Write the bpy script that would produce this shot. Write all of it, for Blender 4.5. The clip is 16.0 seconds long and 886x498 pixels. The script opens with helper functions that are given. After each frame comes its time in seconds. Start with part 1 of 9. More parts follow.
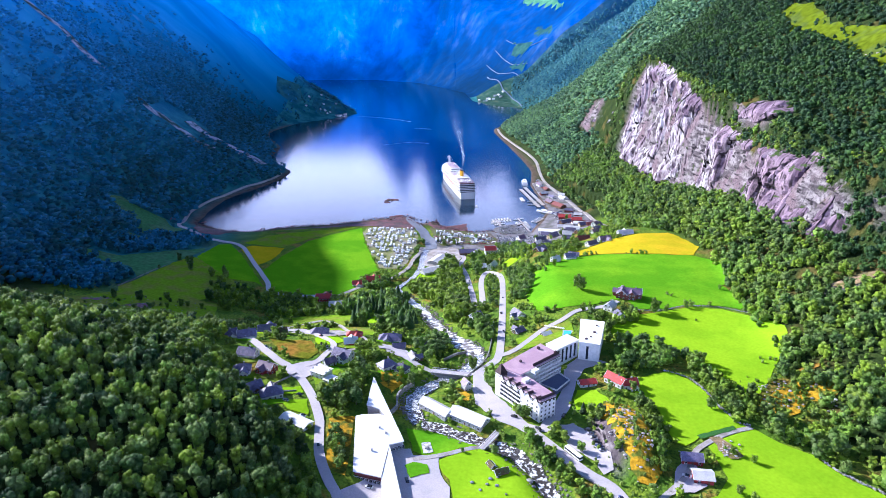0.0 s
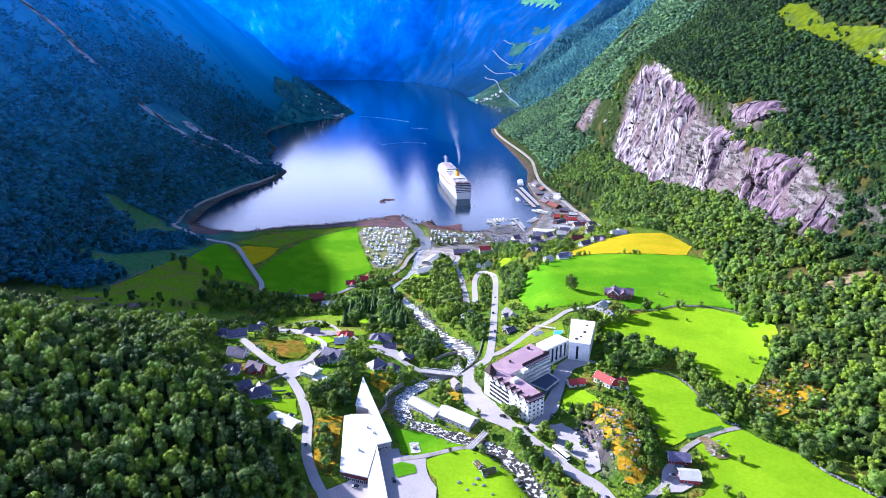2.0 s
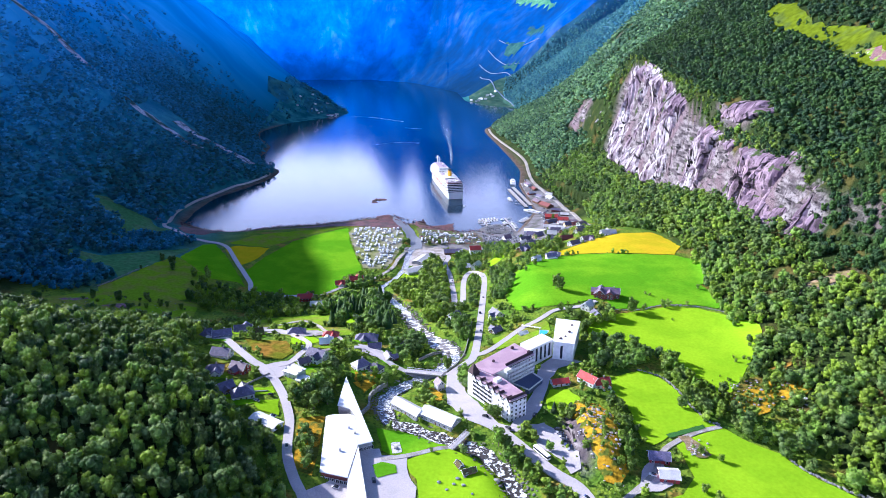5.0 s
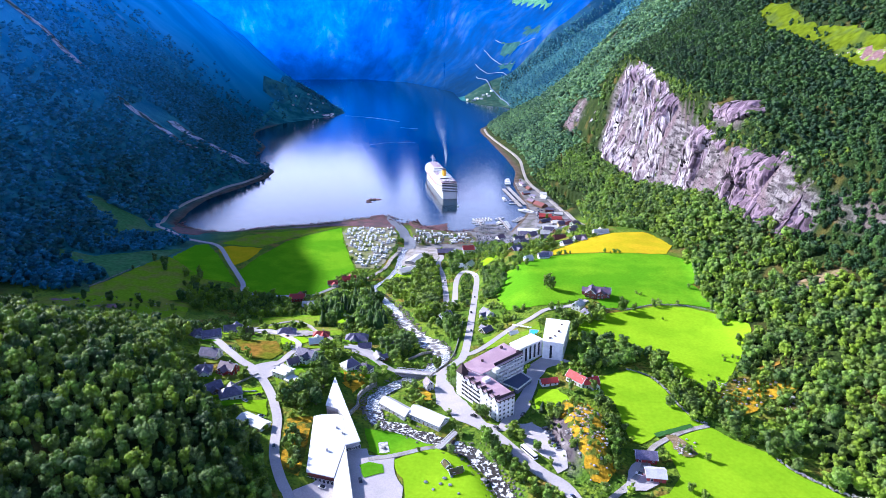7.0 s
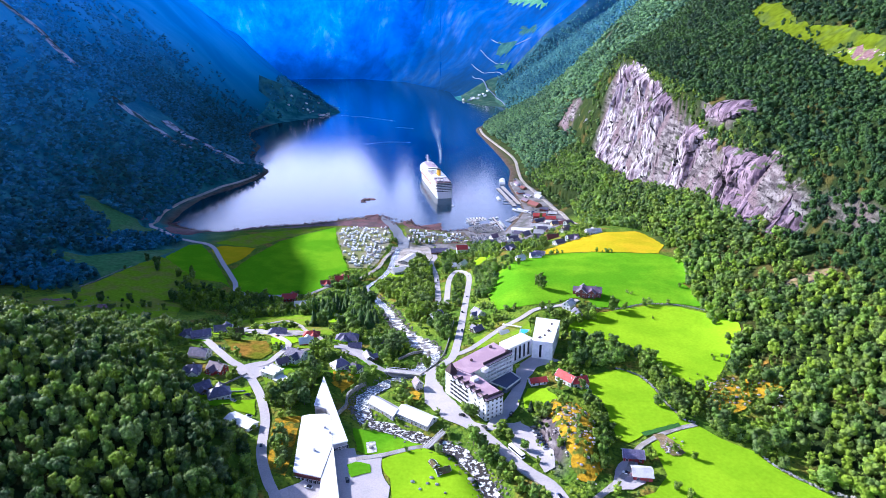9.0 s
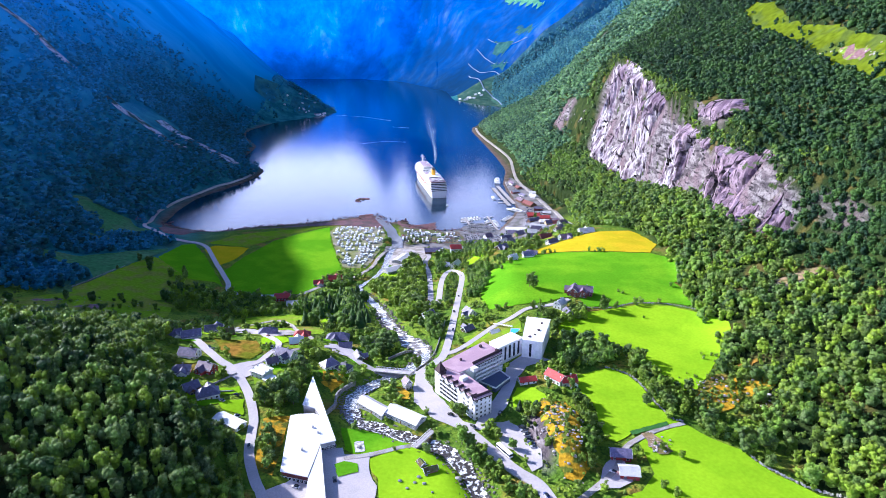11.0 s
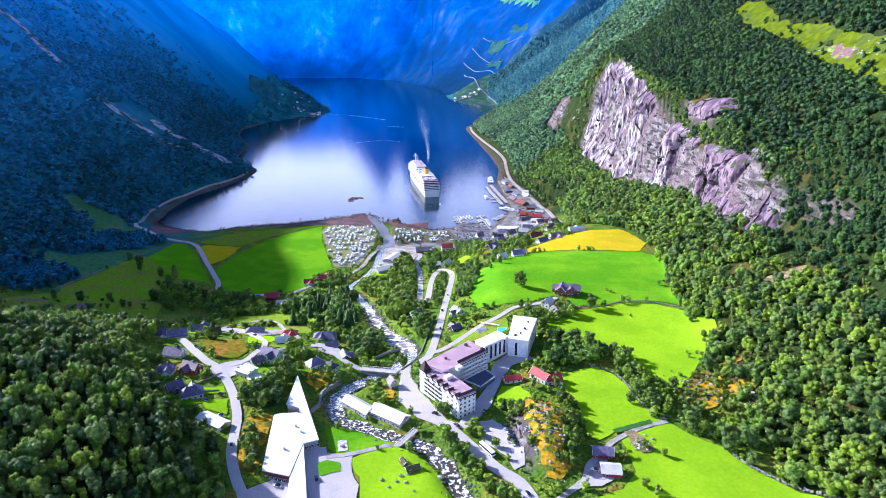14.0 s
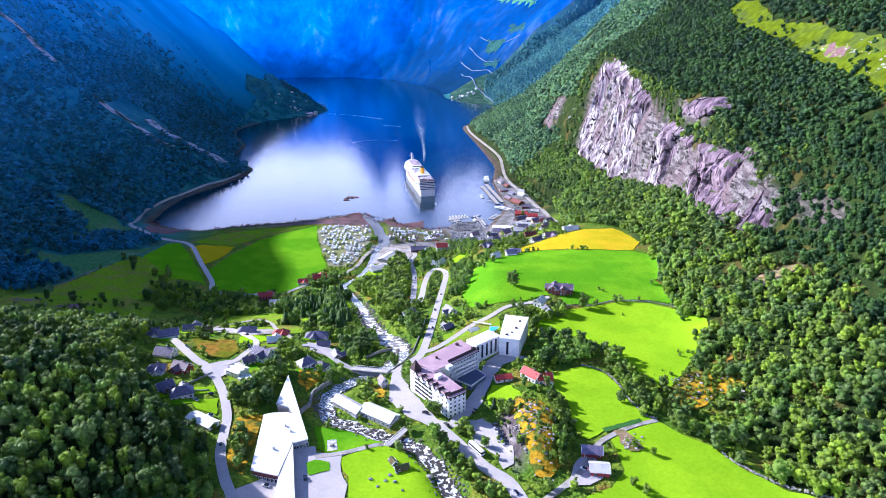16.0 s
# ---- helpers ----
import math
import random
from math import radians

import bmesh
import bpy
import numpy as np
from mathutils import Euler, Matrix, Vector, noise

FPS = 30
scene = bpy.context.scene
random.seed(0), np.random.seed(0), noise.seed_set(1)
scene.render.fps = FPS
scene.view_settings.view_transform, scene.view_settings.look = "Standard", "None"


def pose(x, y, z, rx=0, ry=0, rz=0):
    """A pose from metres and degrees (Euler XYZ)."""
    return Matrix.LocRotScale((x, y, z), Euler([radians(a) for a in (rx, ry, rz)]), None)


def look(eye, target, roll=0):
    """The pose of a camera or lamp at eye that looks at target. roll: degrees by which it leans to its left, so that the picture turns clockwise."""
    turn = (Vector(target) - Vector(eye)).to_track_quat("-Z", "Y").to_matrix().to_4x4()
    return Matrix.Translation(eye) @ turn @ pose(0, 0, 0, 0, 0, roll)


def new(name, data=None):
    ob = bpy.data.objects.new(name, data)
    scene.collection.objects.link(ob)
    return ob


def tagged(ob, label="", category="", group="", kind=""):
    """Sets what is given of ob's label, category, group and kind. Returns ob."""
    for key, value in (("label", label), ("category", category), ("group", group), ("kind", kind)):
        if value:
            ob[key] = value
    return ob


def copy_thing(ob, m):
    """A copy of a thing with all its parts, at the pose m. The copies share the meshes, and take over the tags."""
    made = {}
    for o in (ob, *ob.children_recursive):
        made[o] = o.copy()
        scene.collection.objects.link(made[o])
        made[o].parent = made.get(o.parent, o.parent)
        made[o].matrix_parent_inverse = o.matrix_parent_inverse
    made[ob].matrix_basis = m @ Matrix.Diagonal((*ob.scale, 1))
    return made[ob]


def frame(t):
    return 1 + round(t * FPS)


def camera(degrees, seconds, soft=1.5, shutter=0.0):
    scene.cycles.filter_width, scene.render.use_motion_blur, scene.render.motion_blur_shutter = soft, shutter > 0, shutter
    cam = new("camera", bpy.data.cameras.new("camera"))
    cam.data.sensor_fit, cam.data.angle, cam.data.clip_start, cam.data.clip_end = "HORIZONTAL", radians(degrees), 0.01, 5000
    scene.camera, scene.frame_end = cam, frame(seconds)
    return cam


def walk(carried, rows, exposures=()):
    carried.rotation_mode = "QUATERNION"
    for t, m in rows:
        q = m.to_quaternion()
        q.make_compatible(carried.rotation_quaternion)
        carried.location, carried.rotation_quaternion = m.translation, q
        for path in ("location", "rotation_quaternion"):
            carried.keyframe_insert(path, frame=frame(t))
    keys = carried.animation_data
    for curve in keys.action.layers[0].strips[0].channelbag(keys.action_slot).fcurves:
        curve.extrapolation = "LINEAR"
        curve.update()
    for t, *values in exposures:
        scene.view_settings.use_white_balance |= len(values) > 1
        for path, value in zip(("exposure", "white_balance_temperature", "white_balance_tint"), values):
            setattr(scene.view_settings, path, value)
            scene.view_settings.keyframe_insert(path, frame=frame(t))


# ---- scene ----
cam = camera(71.0, 16.0, soft=0.5)
PATH = [
    (0.0, look((-23.41, -0.09, 299.98), (-36.67, 944.9, -26.86), -0.207)),
    (2.0, look((-17.28, -0.05, 300.0), (-28.66, 944.93, -26.95), -0.162)),
    (4.0, look((-11.38, 0.02, 300.04), (-19.49, 944.96, -27.08), -0.142)),
    (6.5, look((-4.23, 0.04, 300.04), (-7.32, 944.9, -27.42), -0.137)),
    (8.0, look((0.0, 0.0, 300.0), (0.0, 944.76, -27.76), -0.139)),
    (9.0, look((2.79, -0.05, 299.96), (4.79, 944.62, -28.06), -0.141)),
    (11.5, look((9.69, -0.24, 299.81), (16.21, 944.13, -29.01), -0.151)),
    (13.0, look((13.75, -0.37, 299.74), (22.58, 943.76, -29.71), -0.158)),
    (14.5, look((17.71, -0.49, 299.71), (28.58, 943.36, -30.46), -0.169)),
    (16.0, look((21.54, -0.57, 299.78), (34.23, 942.97, -31.24), -0.185)),
]
walk(cam, PATH, exposures=((0.0, 1.15, 5000, 22), (16.0, 1.15, 5000, 22)))

# ---- daylight: low sun over the west mountain, deep blue sky ----
CLOUD_SEED = 0.0
BANK = (27.0, 27.8, 35.0, 1)
SUN_AZ, SUN_EL = radians(-63), radians(27)  # from +y, to the east positive
world = bpy.data.worlds.new("sky")
scene.world = world
world.use_nodes = True
wn = world.node_tree.nodes
sky = wn.new("ShaderNodeTexSky")
sky.sky_type, sky.sun_disc = "NISHITA", False
sky.sun_elevation, sky.sun_rotation = SUN_EL, SUN_AZ
sky.air_density, sky.dust_density, sky.ozone_density = 1.2, 2.0, 6.0
clouds = wn.new("ShaderNodeTexNoise")
clouds.noise_dimensions = "4D"
clouds.inputs["W"].default_value, clouds.inputs["Scale"].default_value, clouds.inputs["Detail"].default_value = CLOUD_SEED, 2.2, 6
cover = wn.new("ShaderNodeMapRange")
cover.inputs["From Min"].default_value, cover.inputs["From Max"].default_value, cover.inputs["To Max"].default_value = 0.60, 0.70, 0.9
over = wn.new("ShaderNodeMix")
over.data_type = "RGBA"
over.inputs[7].default_value = (10.0, 10.0, 10.6, 1)
wl = world.node_tree.links
wl.new(clouds.outputs["Fac"], cover.inputs["Value"])
wl.new(cover.outputs[0], over.inputs[0])
wl.new(sky.outputs[0], over.inputs[6])
# bright banks of haze and cloud lie low round the whole horizon
up = wn.new("ShaderNodeSeparateXYZ")
wl.new(wn.new("ShaderNodeTexCoord").outputs["Generated"], up.inputs[0])
low = wn.new("ShaderNodeMapRange")
low.interpolation_type = "SMOOTHSTEP"
low.inputs["From Min"].default_value, low.inputs["From Max"].default_value = math.sin(radians(26)), math.sin(radians(10))
wl.new(up.outputs["Z"], low.inputs["Value"])
bank = wn.new("ShaderNodeMix")
bank.data_type = "RGBA"
bank.inputs[7].default_value = BANK
wl.new(low.outputs[0], bank.inputs[0])
wl.new(over.outputs[2], bank.inputs[6])
wl.new(bank.outputs[2], wn["Background"].inputs[0])
wn["Background"].inputs[1].default_value = 0.057
sun_data = bpy.data.lights.new("sun", "SUN")
sun_data.energy, sun_data.angle, sun_data.color = 5.0, radians(0.53), (0.98, 0.86, 0.63)
sun = new("sun", sun_data)
sun_way = Vector((math.sin(SUN_AZ) * math.cos(SUN_EL), math.cos(SUN_AZ) * math.cos(SUN_EL), math.sin(SUN_EL)))
sun.matrix_world = look(sun_way * 900 + Vector((0, 600, 0)), (0, 600, 0))

# emission given to far slopes in place of sunlit air
AIR_GLOW = 0.50

# ---- the lie of the land: water level is z = 0, +y looks down the fjord ----
def smooth_interp(v, stations, values):
    """Monotone-ish cubic between stations, flat beyond the ends."""
    s, w = np.asarray(stations, float), np.asarray(values, float)
    v = np.clip(v, s[0], s[-1])
    k = np.clip(np.searchsorted(s, v, side="right") - 1, 0, len(s) - 2)
    h = np.diff(s)
    slope = np.diff(w) / h
    m = np.zeros(len(s))
    both = slope[:-1] * slope[1:] > 0
    m[1:-1] = np.where(both, 2 * slope[:-1] * slope[1:] / np.where(both, slope[:-1] + slope[1:], 1), 0)
    m[0], m[-1] = slope[0], slope[-1]
    u = (v - s[k]) / h[k]
    return ((2 * u**3 - 3 * u**2 + 1) * w[k] + (u**3 - 2 * u**2 + u) * h[k] * m[k]
            + (3 * u**2 - 2 * u**3) * w[k + 1] + (u**3 - u**2) * h[k] * m[k + 1])


# valley floor: heights along five lanes from the upper village down to the shore
FLOOR_Y = [100, 250, 340, 400, 450, 520, 600, 655, 740, 800, 880, 950, 1010, 1100]
LANES = [
    (-420, [150, 140, 125, 105, 92, 75, 58, 50, 40, 34, 26, 10, 3, 2]),
    (-330, [130, 120, 110, 96, 82, 62, 46, 40, 30, 24, 19, 9, 3, 2]),
    (-200, [104, 98, 94, 90, 76, 46, 28, 20, 16, 15, 14, 8, 2, 2]),
    (-95, [90, 87, 86, 84, 72, 50, 30, 20, 13, 12, 11, 7, 2, 2]),
    (-30, [86, 82, 79, 74, 68, 54, 36, 24, 13, 10, 9, 6, 3, 2]),
    (25, [84, 81, 81, 78, 72, 62, 46, 34, 18, 12, 9, 6, 3, 2]),
    (80, [83, 82, 83, 82, 81, 84, 77, 66, 44, 24, 10, 5, 3, 2]),
    (200, [80, 80, 81, 81, 80, 81, 79, 77, 70, 54, 34, 18, 8, 4]),
]
# east mountain: wood's edge, cliff foot, cliff brow and the upper slope
EAST_Y = [100, 300, 400, 500, 600, 700, 850, 1000, 1200, 1500, 1800, 2060, 2400, 3000, 4000]
EAST_EDGE_X = [185, 203, 212, 226, 244, 250, 252, 245, 215, 172, 150, 122, 290, 250, 700]
EAST_EDGE_Z = [78, 80, 83, 80, 79, 72, 52, 32, 18, 6, 5, 4, 3, 3, 3]
EAST_FOOT_X = [310, 318, 318, 322, 310, 314, 320, 311, 300, 285, 290, 300, 420, 400, 850]
EAST_FOOT_Z = [128, 124, 122, 128, 121, 119, 95, 72, 74, 90, 80, 90, 80, 120, 130]
EAST_BROW_X = [372, 366, 360, 352, 327, 335, 338, 330, 340, 320, 350, 400, 520, 560, 1000]
EAST_BROW_Z = [190, 190, 194, 202, 178, 206, 220, 234, 254, 150, 170, 170, 150, 240, 260]
EAST_UPPER_X = [500, 490, 480, 455, 450, 450, 460, 450, 450, 470, 462, 520, 640, 780, 1250]
EAST_UPPER_Z = [272, 268, 268, 272, 280, 286, 302, 312, 318, 330, 300, 262, 240, 400, 420]
# west mountain: shore or field edge, first bench, mid slope
WEST_Y = [100, 300, 450, 550, 700, 880, 1000, 1164, 1290, 1390, 1540, 1700, 1900, 2080, 2300, 2560, 3000, 3500, 4200]
WEST_EDGE_X = [-420, -420, -420, -425, -430, -448, -455, -462, -415, -395, -475, -500, -580, -615, -575, -405, -800, -1200, -1500]
WEST_EDGE_Z = [145, 138, 95, 72, 46, 27, 4, 3, 3, 3, 3, 3, 3, 3, 3, 3, 3, 3, 3]
WEST_MID_X = [-520, -520, -520, -520, -525, -540, -545, -560, -560, -560, -600, -620, -660, -700, -700, -560, -900, -1350, -1700]
WEST_MID_Z = [205, 195, 150, 125, 92, 72, 60, 66, 78, 82, 80, 70, 48, 46, 70, 84, 100, 100, 100]
WEST_UPPER_X = [-900, -900, -900, -900, -900, -900, -900, -900, -900, -905, -920, -950, -980, -1000, -1010, -1020, -1400, -1750, -2100]
WEST_UPPER_Z = [470, 460, 425, 400, 375, 350, 345, 345, 325, 312, 305, 305, 305, 350, 415, 470, 500, 470, 470]
SHORE = [(-451, 998), (-401, 960), (-346, 944), (-323, 959), (-283, 977), (-212, 996), (-154, 1022), (-102, 1039), (-77, 995),
         (-52, 1008), (-36, 975), (14, 944), (42, 956), (69, 928), (98, 930), (125, 1007), (148, 1070), (146, 1158), (141, 1271),
         (160, 1394), (161, 1444), (155, 1548), (138, 1757), (113, 2026), (122, 2110), (330, 2480)]
COVE = [(330, 2480), (300, 2690), (166, 2790), (77, 3016), (50, 3463), (-240, 4195), (-560, 4480), (-900, 4500), (-1300, 4350),
        (-1500, 4000), (-1150, 3400), (-760, 2950), (-402, 2575), (-408, 2482), (-474, 2362), (-571, 2240), (-598, 2114),
        (-612, 2013), (-587, 1920), (-550, 1845), (-510, 1766), (-497, 1693), (-493, 1579), (-475, 1534), (-423, 1464), (-394, 1419),
        (-391, 1370), (-411, 1287), (-438, 1223), (-457, 1164), (-460, 1075)]


def from_line(x, y, line, closed=False):
    """Distance from a polyline."""
    best = np.full(np.shape(x), 1e9)
    pts = list(line) + ([line[0]] if closed else [])
    for (ax, ay), (bx, by) in zip(pts[:-1], pts[1:]):
        dx, dy = bx - ax, by - ay
        u = np.clip(((x - ax) * dx + (y - ay) * dy) / (dx * dx + dy * dy), 0, 1)
        best = np.minimum(best, np.hypot(x - ax - u * dx, y - ay - u * dy))
    return best


def inside(x, y, poly):
    odd = np.zeros(np.shape(x), bool)
    for (ax, ay), (bx, by) in zip(poly, list(poly[1:]) + [poly[0]]):
        if ay != by:
            odd ^= ((ay > y) != (by > y)) & (x < (bx - ax) * (y - ay) / (by - ay) + ax)
    return odd


def wavy(x, y, size, seed=0):
    """Cheap smooth noise in -1..1 out of a few turned sine waves."""
    rng = np.random.RandomState(seed)
    out = 0
    for _ in range(6):
        a, ph, s = rng.uniform(0, 6.283), rng.uniform(0, 6.283), rng.uniform(0.6, 1.7)
        out = out + np.sin((x * np.cos(a) + y * np.sin(a)) * 6.283 * s / size + ph)
    return out / 3.2


RIVER = [(38, 232), (29.7, 252.2), (22.5, 272.3), (11.1, 290.5), (-1.6, 299.5), (-14.8, 305.8), (-28.5, 314.1), (-41.7, 320), (-48, 332.3), (-47, 347), (-42, 359),
         (-32.8, 371), (-17.9, 386), (-8, 398), (-3, 414), (-8, 432), (-18, 446), (-26, 462), (-34.2, 490), (-41.4, 522.4), (-51.9, 564.8), (-76.3, 648.1), (-86, 677), (-72.8, 714.5),
         (-63.9, 754.4), (-61.6, 805.6), (-58.4, 843.3), (-60, 900), (-66, 960), (-68, 1000)]


def land(x, y):
    x, y = np.asarray(x, float), np.asarray(y, float)
    lanes = np.array([smooth_interp(y, FLOOR_Y, heights) for _, heights in LANES])
    lane_x = np.array([lx for lx, _ in LANES], float)
    k = np.clip(np.searchsorted(lane_x, x) - 1, 0, len(lane_x) - 2)
    u = np.clip((x - lane_x[k]) / (lane_x[k + 1] - lane_x[k]), 0, 1)
    u = u * u * (3 - 2 * u) * 0.6 + u * 0.4
    low = np.take_along_axis(lanes, k[None], 0)[0] * (1 - u) + np.take_along_axis(lanes, (k + 1)[None], 0)[0] * u
    # the wooded knoll beside the road
    crest = 138 + 0.30 * np.clip(-205 - x, -160, 170)
    side = smooth_interp(y, [100, 200, 270, 300, 330, 365, 420], [-76, -84, -98, -126, -150, -172, -186]) - x
    near = smooth_interp(side, [0, 16, 60, 120], [0, 0.62, 0.92, 1])
    along = smooth_interp(y, [60, 200, 290, 340, 400, 470], [0.8, 0.97, 1, 0.72, 0.22, 0])
    low = low + np.clip(crest - low, 0, 200) * near * along
    # rock knoll by the car park
    low = low + 11 * np.exp(-(((x - 78) / 13) ** 2 + ((y - 296) / 27) ** 2) ** 2)
    # sunken arrival yard of the hall
    low = low - 4.2 * np.clip(1.6 - np.hypot((x + 67) / 13, (y - 245) / 17) * 1.3, 0, 1)
    e = [smooth_interp(y, EAST_Y, v) for v in (EAST_EDGE_X, EAST_EDGE_Z, EAST_FOOT_X, EAST_FOOT_Z, EAST_BROW_X, EAST_BROW_Z, EAST_UPPER_X, EAST_UPPER_Z)]
    w = [smooth_interp(y, WEST_Y, v) for v in (WEST_EDGE_X, WEST_EDGE_Z, WEST_MID_X, WEST_MID_Z, WEST_UPPER_X, WEST_UPPER_Z)]
    def rise(d, zs, xs):
        z = zs[0] + 0 * d
        for i in range(len(xs) - 1):
            z = z + (zs[i + 1] - zs[i]) * np.clip((d - xs[i]) / np.maximum(xs[i + 1] - xs[i], 1), 0, 1)
        return z
    upper = e[6] + 520
    heights, places = [e[1], e[3], e[5], e[7], e[7] + 470, e[7] + 900], [e[0], e[2], e[4], e[6], upper, upper + 900]
    lean = y + 0.75 * (rise(x, heights, places) - 120)
    jag = np.abs(wavy(lean, x * 0.3, 95, 3)) * 5 - 2.5
    jag = jag * np.clip((x - e[2] + 30) / 40, 0, 1) * np.clip((y - 420) / 120, 0, 1)
    east = rise(x + jag, heights, places)
    west = rise(-x, [w[1], w[3], w[5], w[5] + 568, w[5] + 850], [-w[0], -w[2], -w[4], -w[4] + 750, -w[4] + 2200])
    z = np.where(x > e[0], east, np.where(x < w[0], west, low))
    b = np.clip((x - (e[0] - 45)) / 45, 0, 1)
    z = np.where((x <= e[0]) & (x >= w[0]) & (y < 1050), low * (1 - b * b) + (e[1]) * b * b, z)
    z = np.where((x <= e[0]) & (x >= w[0]) & (y >= 1050), 3.0, z)
    c = np.clip(((w[0] + 60) - x) / 60, 0, 1)
    z = np.where((x >= w[0]) & (x < w[0] + 60) & (y < 1050), low * (1 - c * c) + w[1] * c * c, z)
    # far head of the fjord: mountains climb from the water's edge
    lake = SHORE + COVE[1:]
    away = np.where(inside(x, y, lake), 0, from_line(x, y, lake, True))
    notch = smooth_interp(x, [-2200, -1000, -740, -300, 100, 400, 2500], [2.0, 2.0, 2.0, 1.8, 1.25, 0.95, 1.1])
    buttress = 1 + 0.30 * wavy(x + 0.3 * y, 0.25 * y, 620, 14) * np.clip(away / 260, 0, 1)
    z = np.where(y > 2950, np.maximum(z, smooth_interp(away, [0, 50, 200, 420, 700, 1100], [0, 16, 120, 330, 640, 980]) * notch * buttress * np.clip((y - 2950) / 260, 0, 1)), z)
    saddle = smooth_interp(x, [-2600, -1700, -1400, -740, 60, 1200], [1000, 620, 570, 572, 1500, 1900])
    z = np.where((y > 2950) & (x < 400), np.minimum(z, saddle * np.clip(0.45 + (y - 4250) / 900, 0.45, 1.05)), z)
    # relief that grows on the slopes
    steep = np.clip((z - 95) / 120, 0, 1) * np.clip(np.abs(x) / 300 - 0.6, 0, 1) + np.clip((y - 3000) / 900, 0, 1)
    z = z + np.clip(steep, 0, 1) * (wavy(x, y, 170, 5) * 9 + wavy(x, y, 420, 6) * 12) * np.where(x < 0, 1, 0.45)
    gully = np.clip((np.abs(x) - 560) / 300, 0, 1)
    z = z + gully * wavy(y * 1.0 + 0.35 * x, x * 0.15, 260, 9) * 16
    z = z + wavy(x, y, 34, 2) * 0.35
    # the river bed
    d = from_line(x, y, RIVER)
    width = np.interp(y, [230, 300, 380, 430, 560, 700, 760, 900, 1000], [7, 6.5, 8, 11, 7, 5, 6, 8, 12])
    z = z - np.clip(1.7 - d / width * 1.1, 0, 1) * np.interp(y, [200, 400, 600, 750, 1000], [3.2, 3.2, 3, 2, 2.2])
    # fjord
    lake = SHORE + COVE[1:]
    d = from_line(x, y, lake, True)
    wet = inside(x, y, lake)
    z = np.where(wet, -np.clip(d * 0.22, 0, 30) - 0.15, np.maximum(z * np.clip(0.15 + d / 60, 0, 1), 0.25 + np.clip(d, 0, 30) * 0.05))
    return z


def spaced(a, b, fine_a, fine_b, fine, growth, most):
    """Coordinates from a to b, evenly fine between fine_a and fine_b and growing outwards."""
    mid = list(np.arange(fine_a, fine_b + 1e-6, fine))
    lo, hi, s = [], [], fine
    v = fine_a
    while v > a:
        s = min(s * growth, most)
        v -= s
        lo.append(v)
    v, s = mid[-1], fine
    while v < b:
        s = min(s * growth, most)
        v += s
        hi.append(v)
    return np.array(lo[::-1] + mid + hi)


GX = spaced(-2600, 2600, -330, 390, 3.0, 1.06, 70)
GX = np.unique(np.concatenate([GX, np.arange(300, 352, 1.5)]).round(2))
GY = spaced(-260, 4960, 180, 800, 3.0, 1.035, 45)
GY = np.unique(np.concatenate([GY, np.arange(803, 1250, 5.0)]).round(2))
GZ = land(*np.meshgrid(GX, GY))


def ground_z(x, y):
    """Height of the ground sheet itself."""
    x, y = np.asarray(x, float), np.asarray(y, float)
    i = np.clip(np.searchsorted(GX, x) - 1, 0, len(GX) - 2)
    j = np.clip(np.searchsorted(GY, y) - 1, 0, len(GY) - 2)
    u = np.clip((x - GX[i]) / (GX[i + 1] - GX[i]), 0, 1)
    v = np.clip((y - GY[j]) / (GY[j + 1] - GY[j]), 0, 1)
    a, b, c, d = GZ[j, i], GZ[j, i + 1], GZ[j + 1, i + 1], GZ[j + 1, i]
    return np.where(u >= v, a + (b - a) * u + (c - b) * v, a + (c - d) * u + (d - a) * v)


